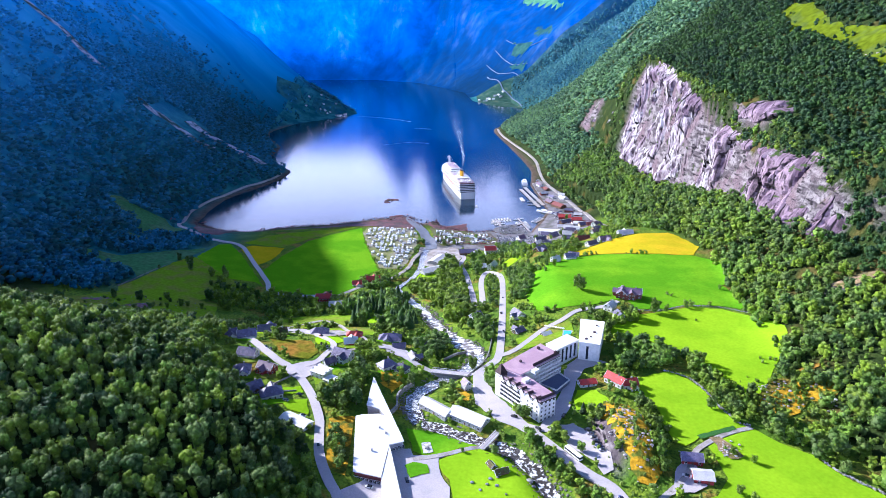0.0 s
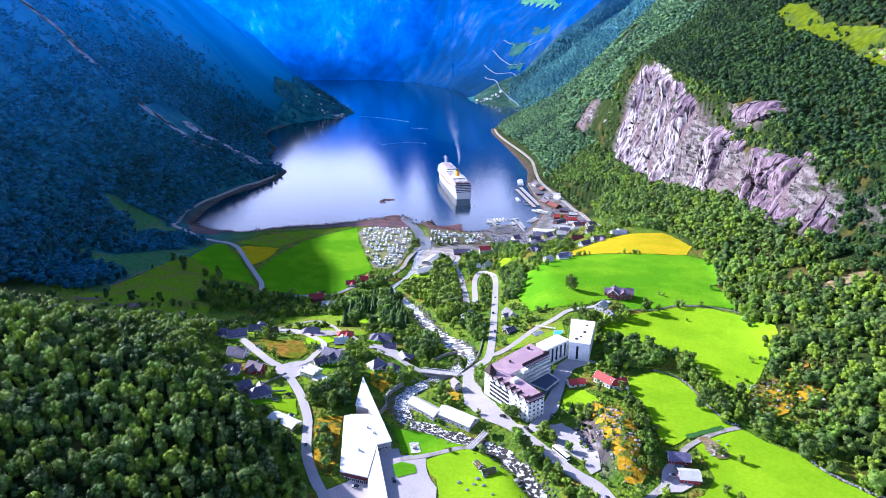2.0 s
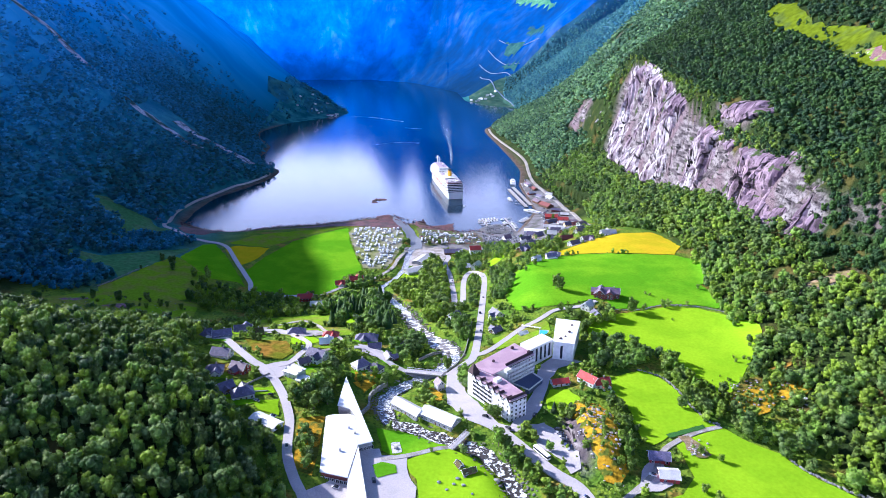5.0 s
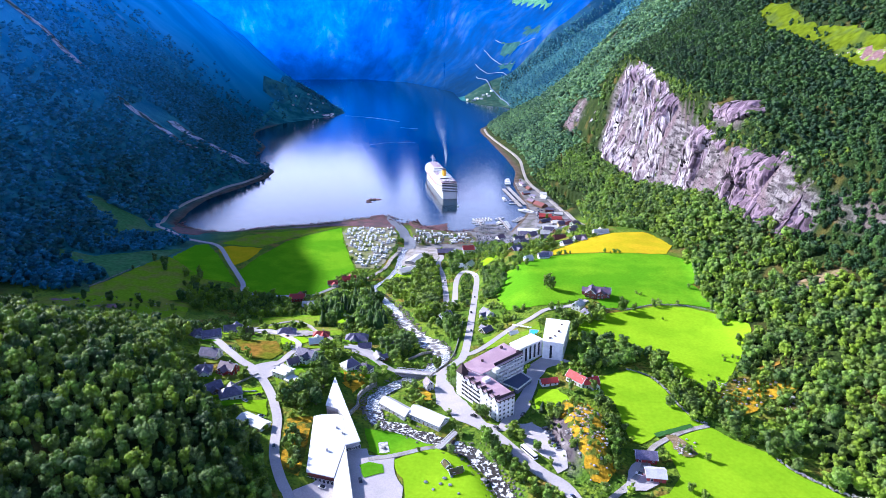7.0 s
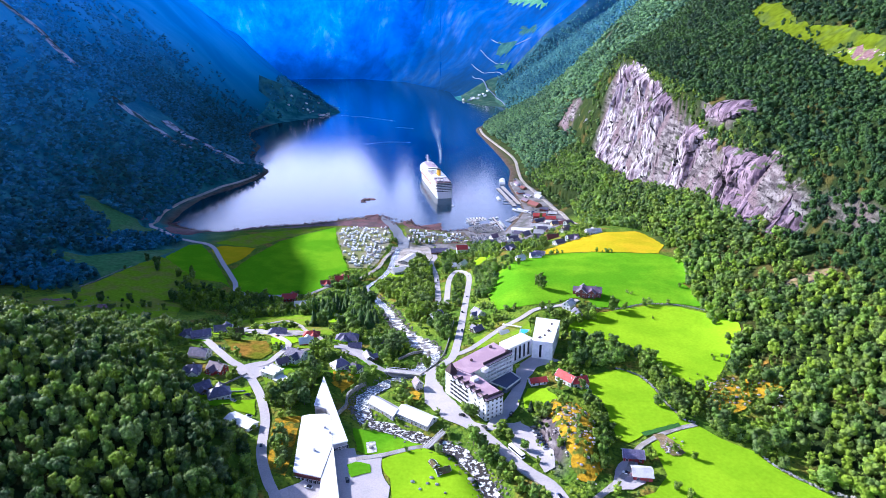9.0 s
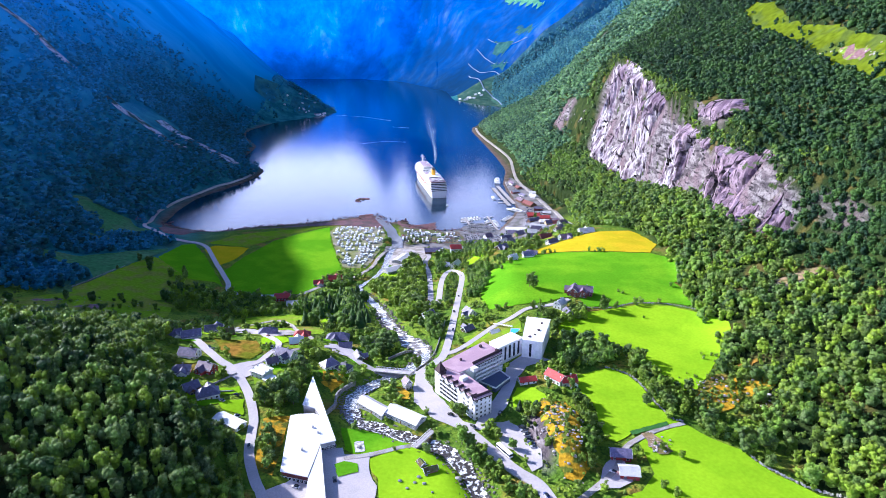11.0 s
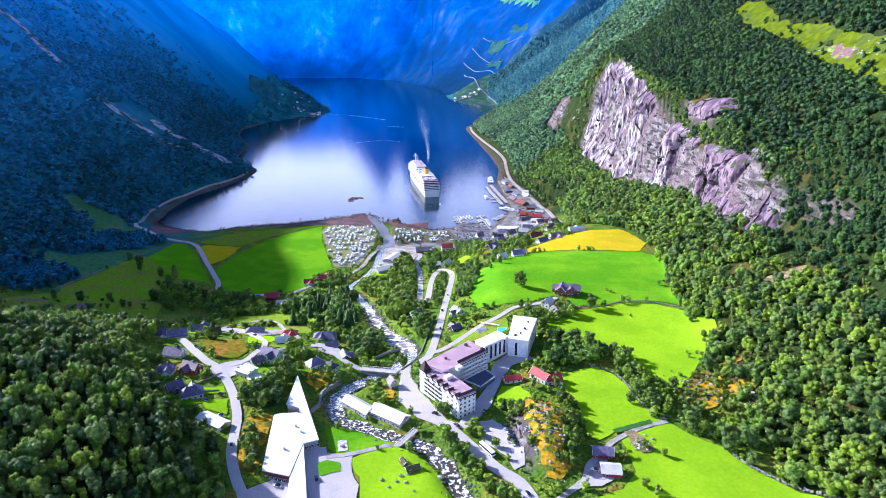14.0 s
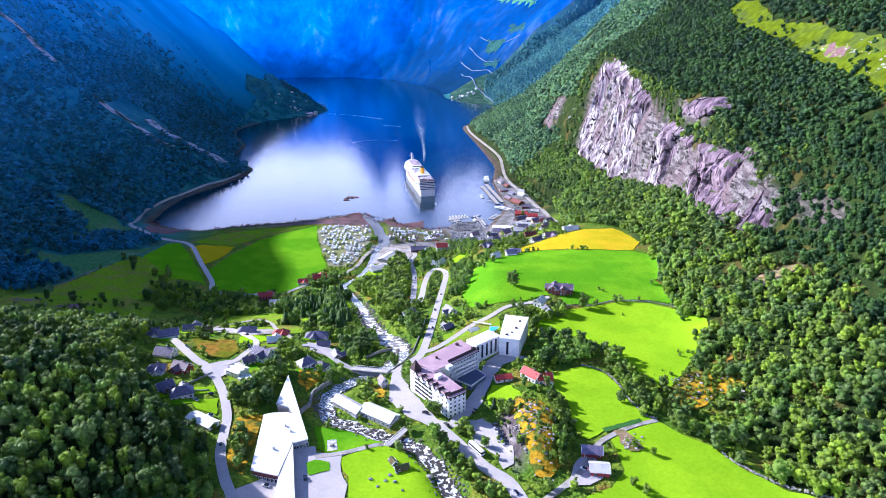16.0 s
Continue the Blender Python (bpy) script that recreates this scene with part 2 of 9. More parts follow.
# ---- materials ----
def shade(name, colour, rough=0.8, scale=1.0, vary=0.25, bump=0.0, bump_scale=None, metal=0.0, second=None, second_scale=0.1, spec=0.5, obvary=0.0, mask=(0.45, 0.62)):
    """A procedural surface: base colour with fine grain, an optional second colour in large patches, relief, per-piece variation."""
    m = bpy.data.materials.new(name)
    m.use_nodes = True
    nt = m.node_tree
    n, l = nt.nodes, nt.links
    b = n["Principled BSDF"]
    b.inputs["Roughness"].default_value, b.inputs["Metallic"].default_value = rough, metal
    b.inputs["Specular IOR Level"].default_value = spec
    co = n.new("ShaderNodeNewGeometry").outputs["Position"]
    grain = n.new("ShaderNodeTexNoise")
    grain.inputs["Scale"].default_value, grain.inputs["Detail"].default_value = scale, 5
    l.new(co, grain.inputs["Vector"])
    base = n.new("ShaderNodeRGB")
    base.outputs[0].default_value = (*colour, 1)
    out = base.outputs[0]
    if second:
        big = n.new("ShaderNodeTexNoise")
        big.inputs["Scale"].default_value, big.inputs["Detail"].default_value = second_scale, 6
        l.new(co, big.inputs["Vector"])
        ramp = n.new("ShaderNodeMapRange")
        ramp.inputs["From Min"].default_value, ramp.inputs["From Max"].default_value = mask
        l.new(big.outputs["Fac"], ramp.inputs["Value"])
        mix = n.new("ShaderNodeMix")
        mix.data_type = "RGBA"
        mix.inputs["B"].default_value = (0, 0, 0, 1)
        l.new(ramp.outputs[0], mix.inputs["Factor"])
        l.new(out, mix.inputs[6])
        mix.inputs[7].default_value = (*second, 1)
        out = mix.outputs[2]
    hsv = n.new("ShaderNodeHueSaturation")
    mr = n.new("ShaderNodeMapRange")
    mr.inputs["From Min"].default_value, mr.inputs["From Max"].default_value = 0.3, 0.7
    mr.inputs["To Min"].default_value, mr.inputs["To Max"].default_value = 1 - vary, 1 + vary
    l.new(grain.outputs["Fac"], mr.inputs["Value"])
    val = mr.outputs[0]
    if obvary:
        oi = n.new("ShaderNodeObjectInfo")
        mo = n.new("ShaderNodeMapRange")
        mo.inputs["To Min"].default_value, mo.inputs["To Max"].default_value = 1 - obvary, 1 + obvary
        l.new(oi.outputs["Random"], mo.inputs["Value"])
        mu = n.new("ShaderNodeMath")
        mu.operation = "MULTIPLY"
        l.new(val, mu.inputs[0])
        l.new(mo.outputs[0], mu.inputs[1])
        val = mu.outputs[0]
    l.new(val, hsv.inputs["Value"])
    l.new(out, hsv.inputs["Color"])
    l.new(hsv.outputs[0], b.inputs["Base Color"])
    if bump:
        fine = n.new("ShaderNodeTexNoise")
        fine.inputs["Scale"].default_value, fine.inputs["Detail"].default_value = bump_scale or scale, 6
        l.new(co, fine.inputs["Vector"])
        bn = n.new("ShaderNodeBump")
        bn.inputs["Strength"].default_value, bn.inputs["Distance"].default_value = 1.0, bump
        l.new(fine.outputs["Fac"], bn.inputs["Height"])
        l.new(bn.outputs[0], b.inputs["Normal"])
    return m


def leafage(name, dark, light, grey, rough=0.6, flicker=0.2, relief=1.1):
    """Foliage: tone per tree from the attribute, flicker from leaf to leaf."""
    m = bpy.data.materials.new(name)
    m.use_nodes = True
    nt = m.node_tree
    n, l = nt.nodes, nt.links
    b = n["Principled BSDF"]
    b.inputs["Roughness"].default_value, b.inputs["Specular IOR Level"].default_value = rough, 0.3
    at = n.new("ShaderNodeAttribute")
    at.attribute_name = "tone"
    geo = n.new("ShaderNodeNewGeometry")
    mix = n.new("ShaderNodeMix")
    mix.data_type = "RGBA"
    mix.inputs[6].default_value, mix.inputs[7].default_value = (*dark, 1), (*light, 1)
    l.new(at.outputs["Fac"], mix.inputs[0])
    mr = n.new("ShaderNodeMapRange")
    mr.inputs["To Min"].default_value, mr.inputs["To Max"].default_value = 1 - flicker, 1 + flicker
    l.new(geo.outputs["Random Per Island"], mr.inputs["Value"])
    noise_ = n.new("ShaderNodeTexNoise")
    noise_.inputs["Scale"].default_value, noise_.inputs["Detail"].default_value = 0.9, 4
    l.new(geo.outputs["Position"], noise_.inputs["Vector"])
    m2 = n.new("ShaderNodeMapRange")
    m2.inputs["From Min"].default_value, m2.inputs["From Max"].default_value = 0.3, 0.7
    m2.inputs["To Min"].default_value, m2.inputs["To Max"].default_value = 1 - flicker, 1 + flicker
    l.new(noise_.outputs["Fac"], m2.inputs["Value"])
    mu = n.new("ShaderNodeMath")
    mu.operation = "MULTIPLY"
    l.new(mr.outputs[0], mu.inputs[0])
    l.new(m2.outputs[0], mu.inputs[1])
    hsv = n.new("ShaderNodeHueSaturation")
    l.new(mu.outputs[0], hsv.inputs["Value"])
    kin = n.new("ShaderNodeTexNoise")
    kin.inputs["Scale"].default_value, kin.inputs["Detail"].default_value = 0.13, 1
    l.new(geo.outputs["Position"], kin.inputs["Vector"])
    k2 = n.new("ShaderNodeMapRange")
    k2.inputs["From Min"].default_value, k2.inputs["From Max"].default_value, k2.inputs["To Max"].default_value = 0.48, 0.61, 0.5
    l.new(kin.outputs["Fac"], k2.inputs["Value"])
    m3 = n.new("ShaderNodeMix")
    m3.data_type = "RGBA"
    l.new(k2.outputs[0], m3.inputs[0])
    l.new(mix.outputs[2], m3.inputs[6])
    m3.inputs[7].default_value = (*grey, 1)
    l.new(m3.outputs[2], hsv.inputs["Color"])
    l.new(hsv.outputs[0], b.inputs["Base Color"])
    bn = n.new("ShaderNodeBump")
    bn.inputs["Distance"].default_value = relief
    fine = n.new("ShaderNodeTexNoise")
    fine.inputs["Scale"].default_value, fine.inputs["Detail"].default_value = 2.2, 6
    l.new(geo.outputs["Position"], fine.inputs["Vector"])
    l.new(fine.outputs["Fac"], bn.inputs["Height"])
    l.new(bn.outputs[0], b.inputs["Normal"])
    thin = n.new("ShaderNodeBsdfTranslucent")
    l.new(hsv.outputs[0], thin.inputs["Color"])
    both = n.new("ShaderNodeMixShader")
    both.inputs[0].default_value = 0.15
    l.new(b.outputs[0], both.inputs[1])
    l.new(thin.outputs[0], both.inputs[2])
    l.new(both.outputs[0], n["Material Output"].inputs["Surface"])
    return m


def ground_material():
    m = bpy.data.materials.new("ground")
    m.use_nodes = True
    nt = m.node_tree
    n, l = nt.nodes, nt.links
    b = n["Principled BSDF"]
    b.inputs["Roughness"].default_value, b.inputs["Specular IOR Level"].default_value = 0.95, 0.05
    co = n.new("ShaderNodeNewGeometry").outputs["Position"]

    def tex(scale, detail=6, stretch=None, turn=0.0):
        t = n.new("ShaderNodeTexNoise")
        t.inputs["Scale"].default_value, t.inputs["Detail"].default_value = scale, detail
        if stretch:
            mp = n.new("ShaderNodeMapping")
            mp.inputs["Scale"].default_value = stretch
            mp.inputs["Rotation"].default_value = (turn, 0, 0)
            l.new(co, mp.inputs["Vector"])
            l.new(mp.outputs[0], t.inputs["Vector"])
        else:
            l.new(co, t.inputs["Vector"])
        return t.outputs["Fac"]

    def step(v, a, c):
        r = n.new("ShaderNodeMapRange")
        r.inputs["From Min"].default_value, r.inputs["From Max"].default_value = a, c
        l.new(v, r.inputs["Value"])
        return r.outputs[0]

    def mixed(f, p, q):
        x = n.new("ShaderNodeMix")
        x.data_type = "RGBA"
        l.new(f, x.inputs[0])
        for v, s in ((p, 6), (q, 7)):
            if isinstance(v, tuple):
                x.inputs[s].default_value = (*v, 1)
            else:
                l.new(v, x.inputs[s])
        return x.outputs[2]

    def attr(name):
        a = n.new("ShaderNodeAttribute")
        a.attribute_name = name
        return a.outputs["Fac"]

    scrub = mixed(step(tex(0.06), 0.4, 0.6), (0.018, 0.035, 0.010), (0.04, 0.065, 0.014))
    scrub = mixed(step(tex(0.9), 0.35, 0.7), scrub, (0.03, 0.045, 0.012))
    scrub = mixed(step(tex(0.03), 0.56, 0.68), scrub, (0.11, 0.09, 0.025))
    grass = mixed(step(tex(0.05), 0.42, 0.6), (0.10, 0.19, 0.016), (0.19, 0.27, 0.02))
    grass = mixed(step(tex(0.035, 5), 0.55, 0.66), grass, (0.26, 0.19, 0.035))
    grass = mixed(step(tex(0.5, 6), 0.50, 0.66), grass, (0.06, 0.12, 0.014))
    scrub = mixed(attr("valley"), scrub, grass)
    # haze put into the base colour: teal low down, bluer with height
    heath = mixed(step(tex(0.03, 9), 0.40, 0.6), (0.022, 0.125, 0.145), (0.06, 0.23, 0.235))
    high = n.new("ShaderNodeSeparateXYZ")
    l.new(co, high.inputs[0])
    hazed_fell = mixed(step(tex(0.016, 9, (0.16, 1.0, 0.16)), 0.38, 0.62), (0.05, 0.31, 0.66), (0.09, 0.40, 0.78))
    hazed_fell = mixed(step(tex(0.05, 9, (0.2, 1.0, 0.2)), 0.60, 0.70), hazed_fell, (0.16, 0.44, 0.78))
    heath = mixed(step(high.outputs["Z"], 60.0, 380.0), heath, hazed_fell)
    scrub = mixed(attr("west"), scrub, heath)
    pale = mixed(step(tex(0.10, 9, (1.6, 0.45, 1.5), 0.7), 0.42, 0.58), (0.10, 0.085, 0.095), (0.30, 0.27, 0.28))
    stone = mixed(step(tex(0.02, 5), 0.47, 0.58), pale, (0.19, 0.14, 0.16))
    stone = mixed(step(tex(0.16, 9, (1.5, 0.35, 1.6), 0.95), 0.57, 0.64), stone, (0.03, 0.026, 0.03))
    stone = mixed(step(tex(0.5, 8, (1, 1.4, 0.4), -0.3), 0.58, 0.66), stone, (0.06, 0.05, 0.06))
    stone = mixed(step(tex(0.05, 7), 0.61, 0.66), stone, (0.05, 0.075, 0.022))
    beach = mixed(step(tex(0.12), 0.4, 0.62), (0.16, 0.12, 0.10), (0.09, 0.07, 0.05))
    col = mixed(attr("rock"), scrub, stone)
    col = mixed(attr("shore"), col, beach)
    l.new(col, b.inputs["Base Color"])
    bn = n.new("ShaderNodeBump")
    bn.inputs["Distance"].default_value = 2.4
    l.new(tex(0.35, 9), bn.inputs["Height"])
    l.new(bn.outputs[0], b.inputs["Normal"])
    return m


def water_material():
    m = bpy.data.materials.new("fjord_water")
    m.use_nodes = True
    nt = m.node_tree
    n, l = nt.nodes, nt.links
    b = n["Principled BSDF"]
    b.inputs["Base Color"].default_value = (0.004, 0.022, 0.045, 1)
    b.inputs["Roughness"].default_value = 0.1
    b.inputs["IOR"].default_value = 1.33
    co = n.new("ShaderNodeNewGeometry").outputs["Position"]
    heights = []
    for scale, detail in ((0.55, 4), (0.09, 3)):
        t = n.new("ShaderNodeTexNoise")
        t.inputs["Scale"].default_value, t.inputs["Detail"].default_value = scale, detail
        l.new(co, t.inputs["Vector"])
        heights.append(t.outputs["Fac"])
    ad = n.new("ShaderNodeMath")
    ad.operation = "ADD"
    l.new(heights[0], ad.inputs[0])
    l.new(heights[1], ad.inputs[1])
    bn = n.new("ShaderNodeBump")
    bn.inputs["Distance"].default_value = 0.06
    l.new(ad.outputs[0], bn.inputs["Height"])
    l.new(bn.outputs[0], b.inputs["Normal"])
    return m


def distance_material():
    """Mountains some four kilometres off; the slopes emit blue in place of sunlit air."""
    m = bpy.data.materials.new("distance")
    m.use_nodes = True
    nt = m.node_tree
    n, l = nt.nodes, nt.links
    b = n["Principled BSDF"]
    b.inputs["Roughness"].default_value, b.inputs["Specular IOR Level"].default_value = 1.0, 0.0
    co = n.new("ShaderNodeNewGeometry").outputs["Position"]
    at = n.new("ShaderNodeAttribute")
    at.attribute_name = "rock"
    def noise_of(scale, stretch, low, high, to_low, to_high):
        t = n.new("ShaderNodeTexNoise")
        t.inputs["Scale"].default_value, t.inputs["Detail"].default_value, t.inputs["Roughness"].default_value = scale, 9, 0.62
        mp = n.new("ShaderNodeMapping")
        mp.inputs["Scale"].default_value = stretch
        l.new(co, mp.inputs["Vector"])
        l.new(mp.outputs[0], t.inputs["Vector"])
        r = n.new("ShaderNodeMapRange")
        for key, v in zip(("From Min", "From Max", "To Min", "To Max"), (low, high, to_low, to_high)):
            r.inputs[key].default_value = v
        l.new(t.outputs["Fac"], r.inputs["Value"])
        return r.outputs[0]

    def times(p, q):
        x = n.new("ShaderNodeMath")
        x.operation = "MULTIPLY"
        l.new(p, x.inputs[0])
        l.new(q, x.inputs[1])
        return x.outputs[0]

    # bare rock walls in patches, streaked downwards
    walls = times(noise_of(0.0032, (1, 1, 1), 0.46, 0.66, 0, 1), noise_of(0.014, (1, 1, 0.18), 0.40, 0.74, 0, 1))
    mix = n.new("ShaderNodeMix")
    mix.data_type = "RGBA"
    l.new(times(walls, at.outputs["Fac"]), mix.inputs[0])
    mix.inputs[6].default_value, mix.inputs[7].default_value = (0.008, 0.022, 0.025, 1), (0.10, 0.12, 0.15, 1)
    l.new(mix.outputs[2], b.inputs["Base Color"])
    # the walls' paler streaks go into the emission colour too
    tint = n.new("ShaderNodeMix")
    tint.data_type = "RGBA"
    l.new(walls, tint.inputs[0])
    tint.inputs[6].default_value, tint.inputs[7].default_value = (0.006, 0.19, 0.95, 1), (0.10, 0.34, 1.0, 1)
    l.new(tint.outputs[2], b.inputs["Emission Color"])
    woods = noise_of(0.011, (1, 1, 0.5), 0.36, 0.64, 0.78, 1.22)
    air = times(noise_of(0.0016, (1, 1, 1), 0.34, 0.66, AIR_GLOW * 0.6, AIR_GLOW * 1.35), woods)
    # this stand-in glow strengthens upwards and towards the west
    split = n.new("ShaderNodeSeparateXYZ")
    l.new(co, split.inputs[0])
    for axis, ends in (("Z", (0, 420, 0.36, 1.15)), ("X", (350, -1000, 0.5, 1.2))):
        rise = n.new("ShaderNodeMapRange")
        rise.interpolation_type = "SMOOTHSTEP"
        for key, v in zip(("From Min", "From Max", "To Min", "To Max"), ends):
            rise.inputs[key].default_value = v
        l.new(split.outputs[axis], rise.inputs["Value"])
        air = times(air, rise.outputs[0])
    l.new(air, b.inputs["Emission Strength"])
    return m


def shoulder_material():
    """Open mountainside two to three kilometres off; lit blue air put in as colour and glow."""
    m = bpy.data.materials.new("far_hazed_slope")
    m.use_nodes = True
    n, l = m.node_tree.nodes, m.node_tree.links
    b = n["Principled BSDF"]
    b.inputs["Roughness"].default_value, b.inputs["Specular IOR Level"].default_value = 1.0, 0.0
    co = n.new("ShaderNodeNewGeometry").outputs["Position"]
    mp = n.new("ShaderNodeMapping")
    mp.inputs["Scale"].default_value = (0.16, 1.0, 0.16)
    l.new(co, mp.inputs["Vector"])
    t = n.new("ShaderNodeTexNoise")
    t.inputs["Scale"].default_value, t.inputs["Detail"].default_value = 0.016, 9
    l.new(mp.outputs[0], t.inputs["Vector"])
    r = n.new("ShaderNodeMapRange")
    r.inputs["From Min"].default_value, r.inputs["From Max"].default_value = 0.38, 0.62
    l.new(t.outputs["Fac"], r.inputs["Value"])
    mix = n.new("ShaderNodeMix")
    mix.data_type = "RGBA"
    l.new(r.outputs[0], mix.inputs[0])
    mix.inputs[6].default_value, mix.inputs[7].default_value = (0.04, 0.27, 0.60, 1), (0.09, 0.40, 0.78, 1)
    # blue glow imitates the air, growing with distance and height
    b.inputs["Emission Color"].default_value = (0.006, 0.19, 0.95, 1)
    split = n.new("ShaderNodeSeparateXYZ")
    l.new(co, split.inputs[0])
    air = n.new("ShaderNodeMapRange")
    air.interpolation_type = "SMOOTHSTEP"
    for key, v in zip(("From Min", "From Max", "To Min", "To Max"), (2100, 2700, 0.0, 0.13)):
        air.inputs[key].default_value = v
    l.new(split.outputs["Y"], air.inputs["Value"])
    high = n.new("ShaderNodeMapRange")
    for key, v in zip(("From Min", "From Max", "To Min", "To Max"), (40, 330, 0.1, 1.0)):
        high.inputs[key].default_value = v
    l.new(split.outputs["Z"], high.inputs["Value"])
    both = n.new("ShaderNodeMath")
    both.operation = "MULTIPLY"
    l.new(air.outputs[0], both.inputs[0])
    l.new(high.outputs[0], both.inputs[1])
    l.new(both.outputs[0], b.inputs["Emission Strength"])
    wood = n.new("ShaderNodeMix")  # wooded below, open above, both tinted haze blue
    wood.data_type = "RGBA"
    l.new(high.outputs[0], wood.inputs[0])
    wood.inputs[6].default_value = (0.026, 0.135, 0.165, 1)
    l.new(mix.outputs[2], wood.inputs[7])
    l.new(wood.outputs[2], b.inputs["Base Color"])
    return m


def cliff_material():
    """Layered rock: pale beds, purple-grey bands, dark leaning cracks, tufts of green on ledges."""
    m = bpy.data.materials.new("cliff_rock")
    m.use_nodes = True
    nt = m.node_tree
    n, l = nt.nodes, nt.links
    b = n["Principled BSDF"]
    b.inputs["Roughness"].default_value, b.inputs["Specular IOR Level"].default_value = 0.9, 0.15
    co = n.new("ShaderNodeNewGeometry").outputs["Position"]

    def tex(scale, detail, stretch, turn, kind="Noise"):
        mp = n.new("ShaderNodeMapping")
        mp.inputs["Scale"].default_value, mp.inputs["Rotation"].default_value = stretch, (turn, 0, 0)
        l.new(co, mp.inputs["Vector"])
        t = n.new("ShaderNodeTex" + kind)
        t.inputs["Scale"].default_value = scale
        if kind == "Noise":
            t.inputs["Detail"].default_value, t.inputs["Roughness"].default_value = detail, 0.62
        else:
            t.feature = "DISTANCE_TO_EDGE"
        l.new(mp.outputs[0], t.inputs["Vector"])
        return t.outputs[0]

    def step(v, a, c):
        r = n.new("ShaderNodeMapRange")
        r.inputs["From Min"].default_value, r.inputs["From Max"].default_value = a, c
        l.new(v, r.inputs["Value"])
        return r.outputs[0]

    def mixed(f, p, q):
        x = n.new("ShaderNodeMix")
        x.data_type = "RGBA"
        l.new(f, x.inputs[0])
        for v, s in ((p, 6), (q, 7)):
            if isinstance(v, tuple):
                x.inputs[s].default_value = (*v, 1)
            else:
                l.new(v, x.inputs[s])
        return x.outputs[2]

    beds = tex(0.05, 9, (1, 1.5, 0.6), 0.30)
    split = n.new("ShaderNodeSeparateXYZ")
    l.new(co, split.inputs[0])

    def leant(v, amount, other):
        x = n.new("ShaderNodeMath")
        x.operation = "MULTIPLY_ADD"
        l.new(v, x.inputs[0])
        x.inputs[1].default_value = amount
        l.new(other, x.inputs[2])
        return x.outputs[0]

    pale = mixed(step(beds, 0.43, 0.60), (0.23, 0.175, 0.225), (0.70, 0.66, 0.68))
    purple = mixed(step(beds, 0.36, 0.60), (0.11, 0.07, 0.11), (0.34, 0.25, 0.32))
    # pale colour in the north and low down, purple southwards and in belts
    belt = leant(step(split.outputs["Y"], 900.0, 600.0), 0.24, tex(0.012, 6, (1, 1, 0.8), 0.4))
    belt = leant(step(split.outputs["Z"], 120.0, 220.0), 0.10, belt)
    col = mixed(step(belt, 0.54, 0.68), pale, purple)
    col = mixed(step(tex(0.13, 9, (1, 1.6, 0.45), 0.25), 0.54, 0.61), col, (0.07, 0.052, 0.066))
    col = mixed(step(tex(0.30, 8, (1, 1.5, 0.28), 0.3), 0.56, 0.64), col, (0.10, 0.075, 0.095))
    col = mixed(step(tex(0.020, 4, (1, 1.9, 0.5), 0.3, "Voronoi"), 0.035, 0.010), col, (0.014, 0.011, 0.015))
    green = leant(step(split.outputs["Y"], 1000.0, 620.0), 0.05, tex(0.05, 8, (1, 0.7, 1.6), 0.4))
    col = mixed(step(green, 0.63, 0.68), col, (0.05, 0.085, 0.018))
    l.new(col, b.inputs["Base Color"])
    bn = n.new("ShaderNodeBump")
    bn.inputs["Distance"].default_value = 1.2
    l.new(tex(0.2, 9, (1, 1.4, 0.45), 0.5), bn.inputs["Height"])
    l.new(bn.outputs[0], b.inputs["Normal"])
    return m
# ---- helpers for meshes ----
def mesh_of(name, verts, faces, material=None, smooth=False):
    """A mesh from arrays: verts (n, 3) and faces (m, 3) or (m, 4)."""
    verts, faces = np.asarray(verts, np.float32), np.asarray(faces, np.int32)
    me = bpy.data.meshes.new(name)
    me.vertices.add(len(verts))
    me.vertices.foreach_set("co", verts.ravel())
    k = faces.shape[1]
    me.loops.add(faces.size)
    me.loops.foreach_set("vertex_index", faces.ravel())
    me.polygons.add(len(faces))
    me.polygons.foreach_set("loop_start", np.arange(0, faces.size, k, dtype=np.int32))
    me.polygons.foreach_set("loop_total", np.full(len(faces), k, np.int32))
    me.polygons.foreach_set("use_smooth", np.full(len(faces), smooth))
    me.update(calc_edges=True)
    if material:
        me.materials.append(material)
    return me


def put_attribute(me, name, values):
    at = me.attributes.new(name, "FLOAT", "POINT")
    at.data.foreach_set("value", np.asarray(values, np.float32))


# ---- ground: one sheet to the head of the fjord ----
M_GROUND = ground_material()
gx, gy = np.meshgrid(GX, GY)
slope = np.hypot(np.gradient(GZ, GX, axis=1), np.gradient(GZ, GY, axis=0))
nx, ny = len(GX), len(GY)
idx = np.arange(nx * ny).reshape(ny, nx)
# each cell is cut along the same diagonal that ground_z() reads
tri_a = np.stack([idx[:-1, :-1], idx[:-1, 1:], idx[1:, 1:]], -1).reshape(-1, 3)
tri_b = np.stack([idx[:-1, :-1], idx[1:, 1:], idx[1:, :-1]], -1).reshape(-1, 3)
cut = int(np.searchsorted(GY, 3170))
tris = np.concatenate([tri_a, tri_b])
near_part = tris[:, 0] < cut * nx
centre = np.stack([gx.ravel()[tris].mean(1), gy.ravel()[tris].mean(1)], 1)
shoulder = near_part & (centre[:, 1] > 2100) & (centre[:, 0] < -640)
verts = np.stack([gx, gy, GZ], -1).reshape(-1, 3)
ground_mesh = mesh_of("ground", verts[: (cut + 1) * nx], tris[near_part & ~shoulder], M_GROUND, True)
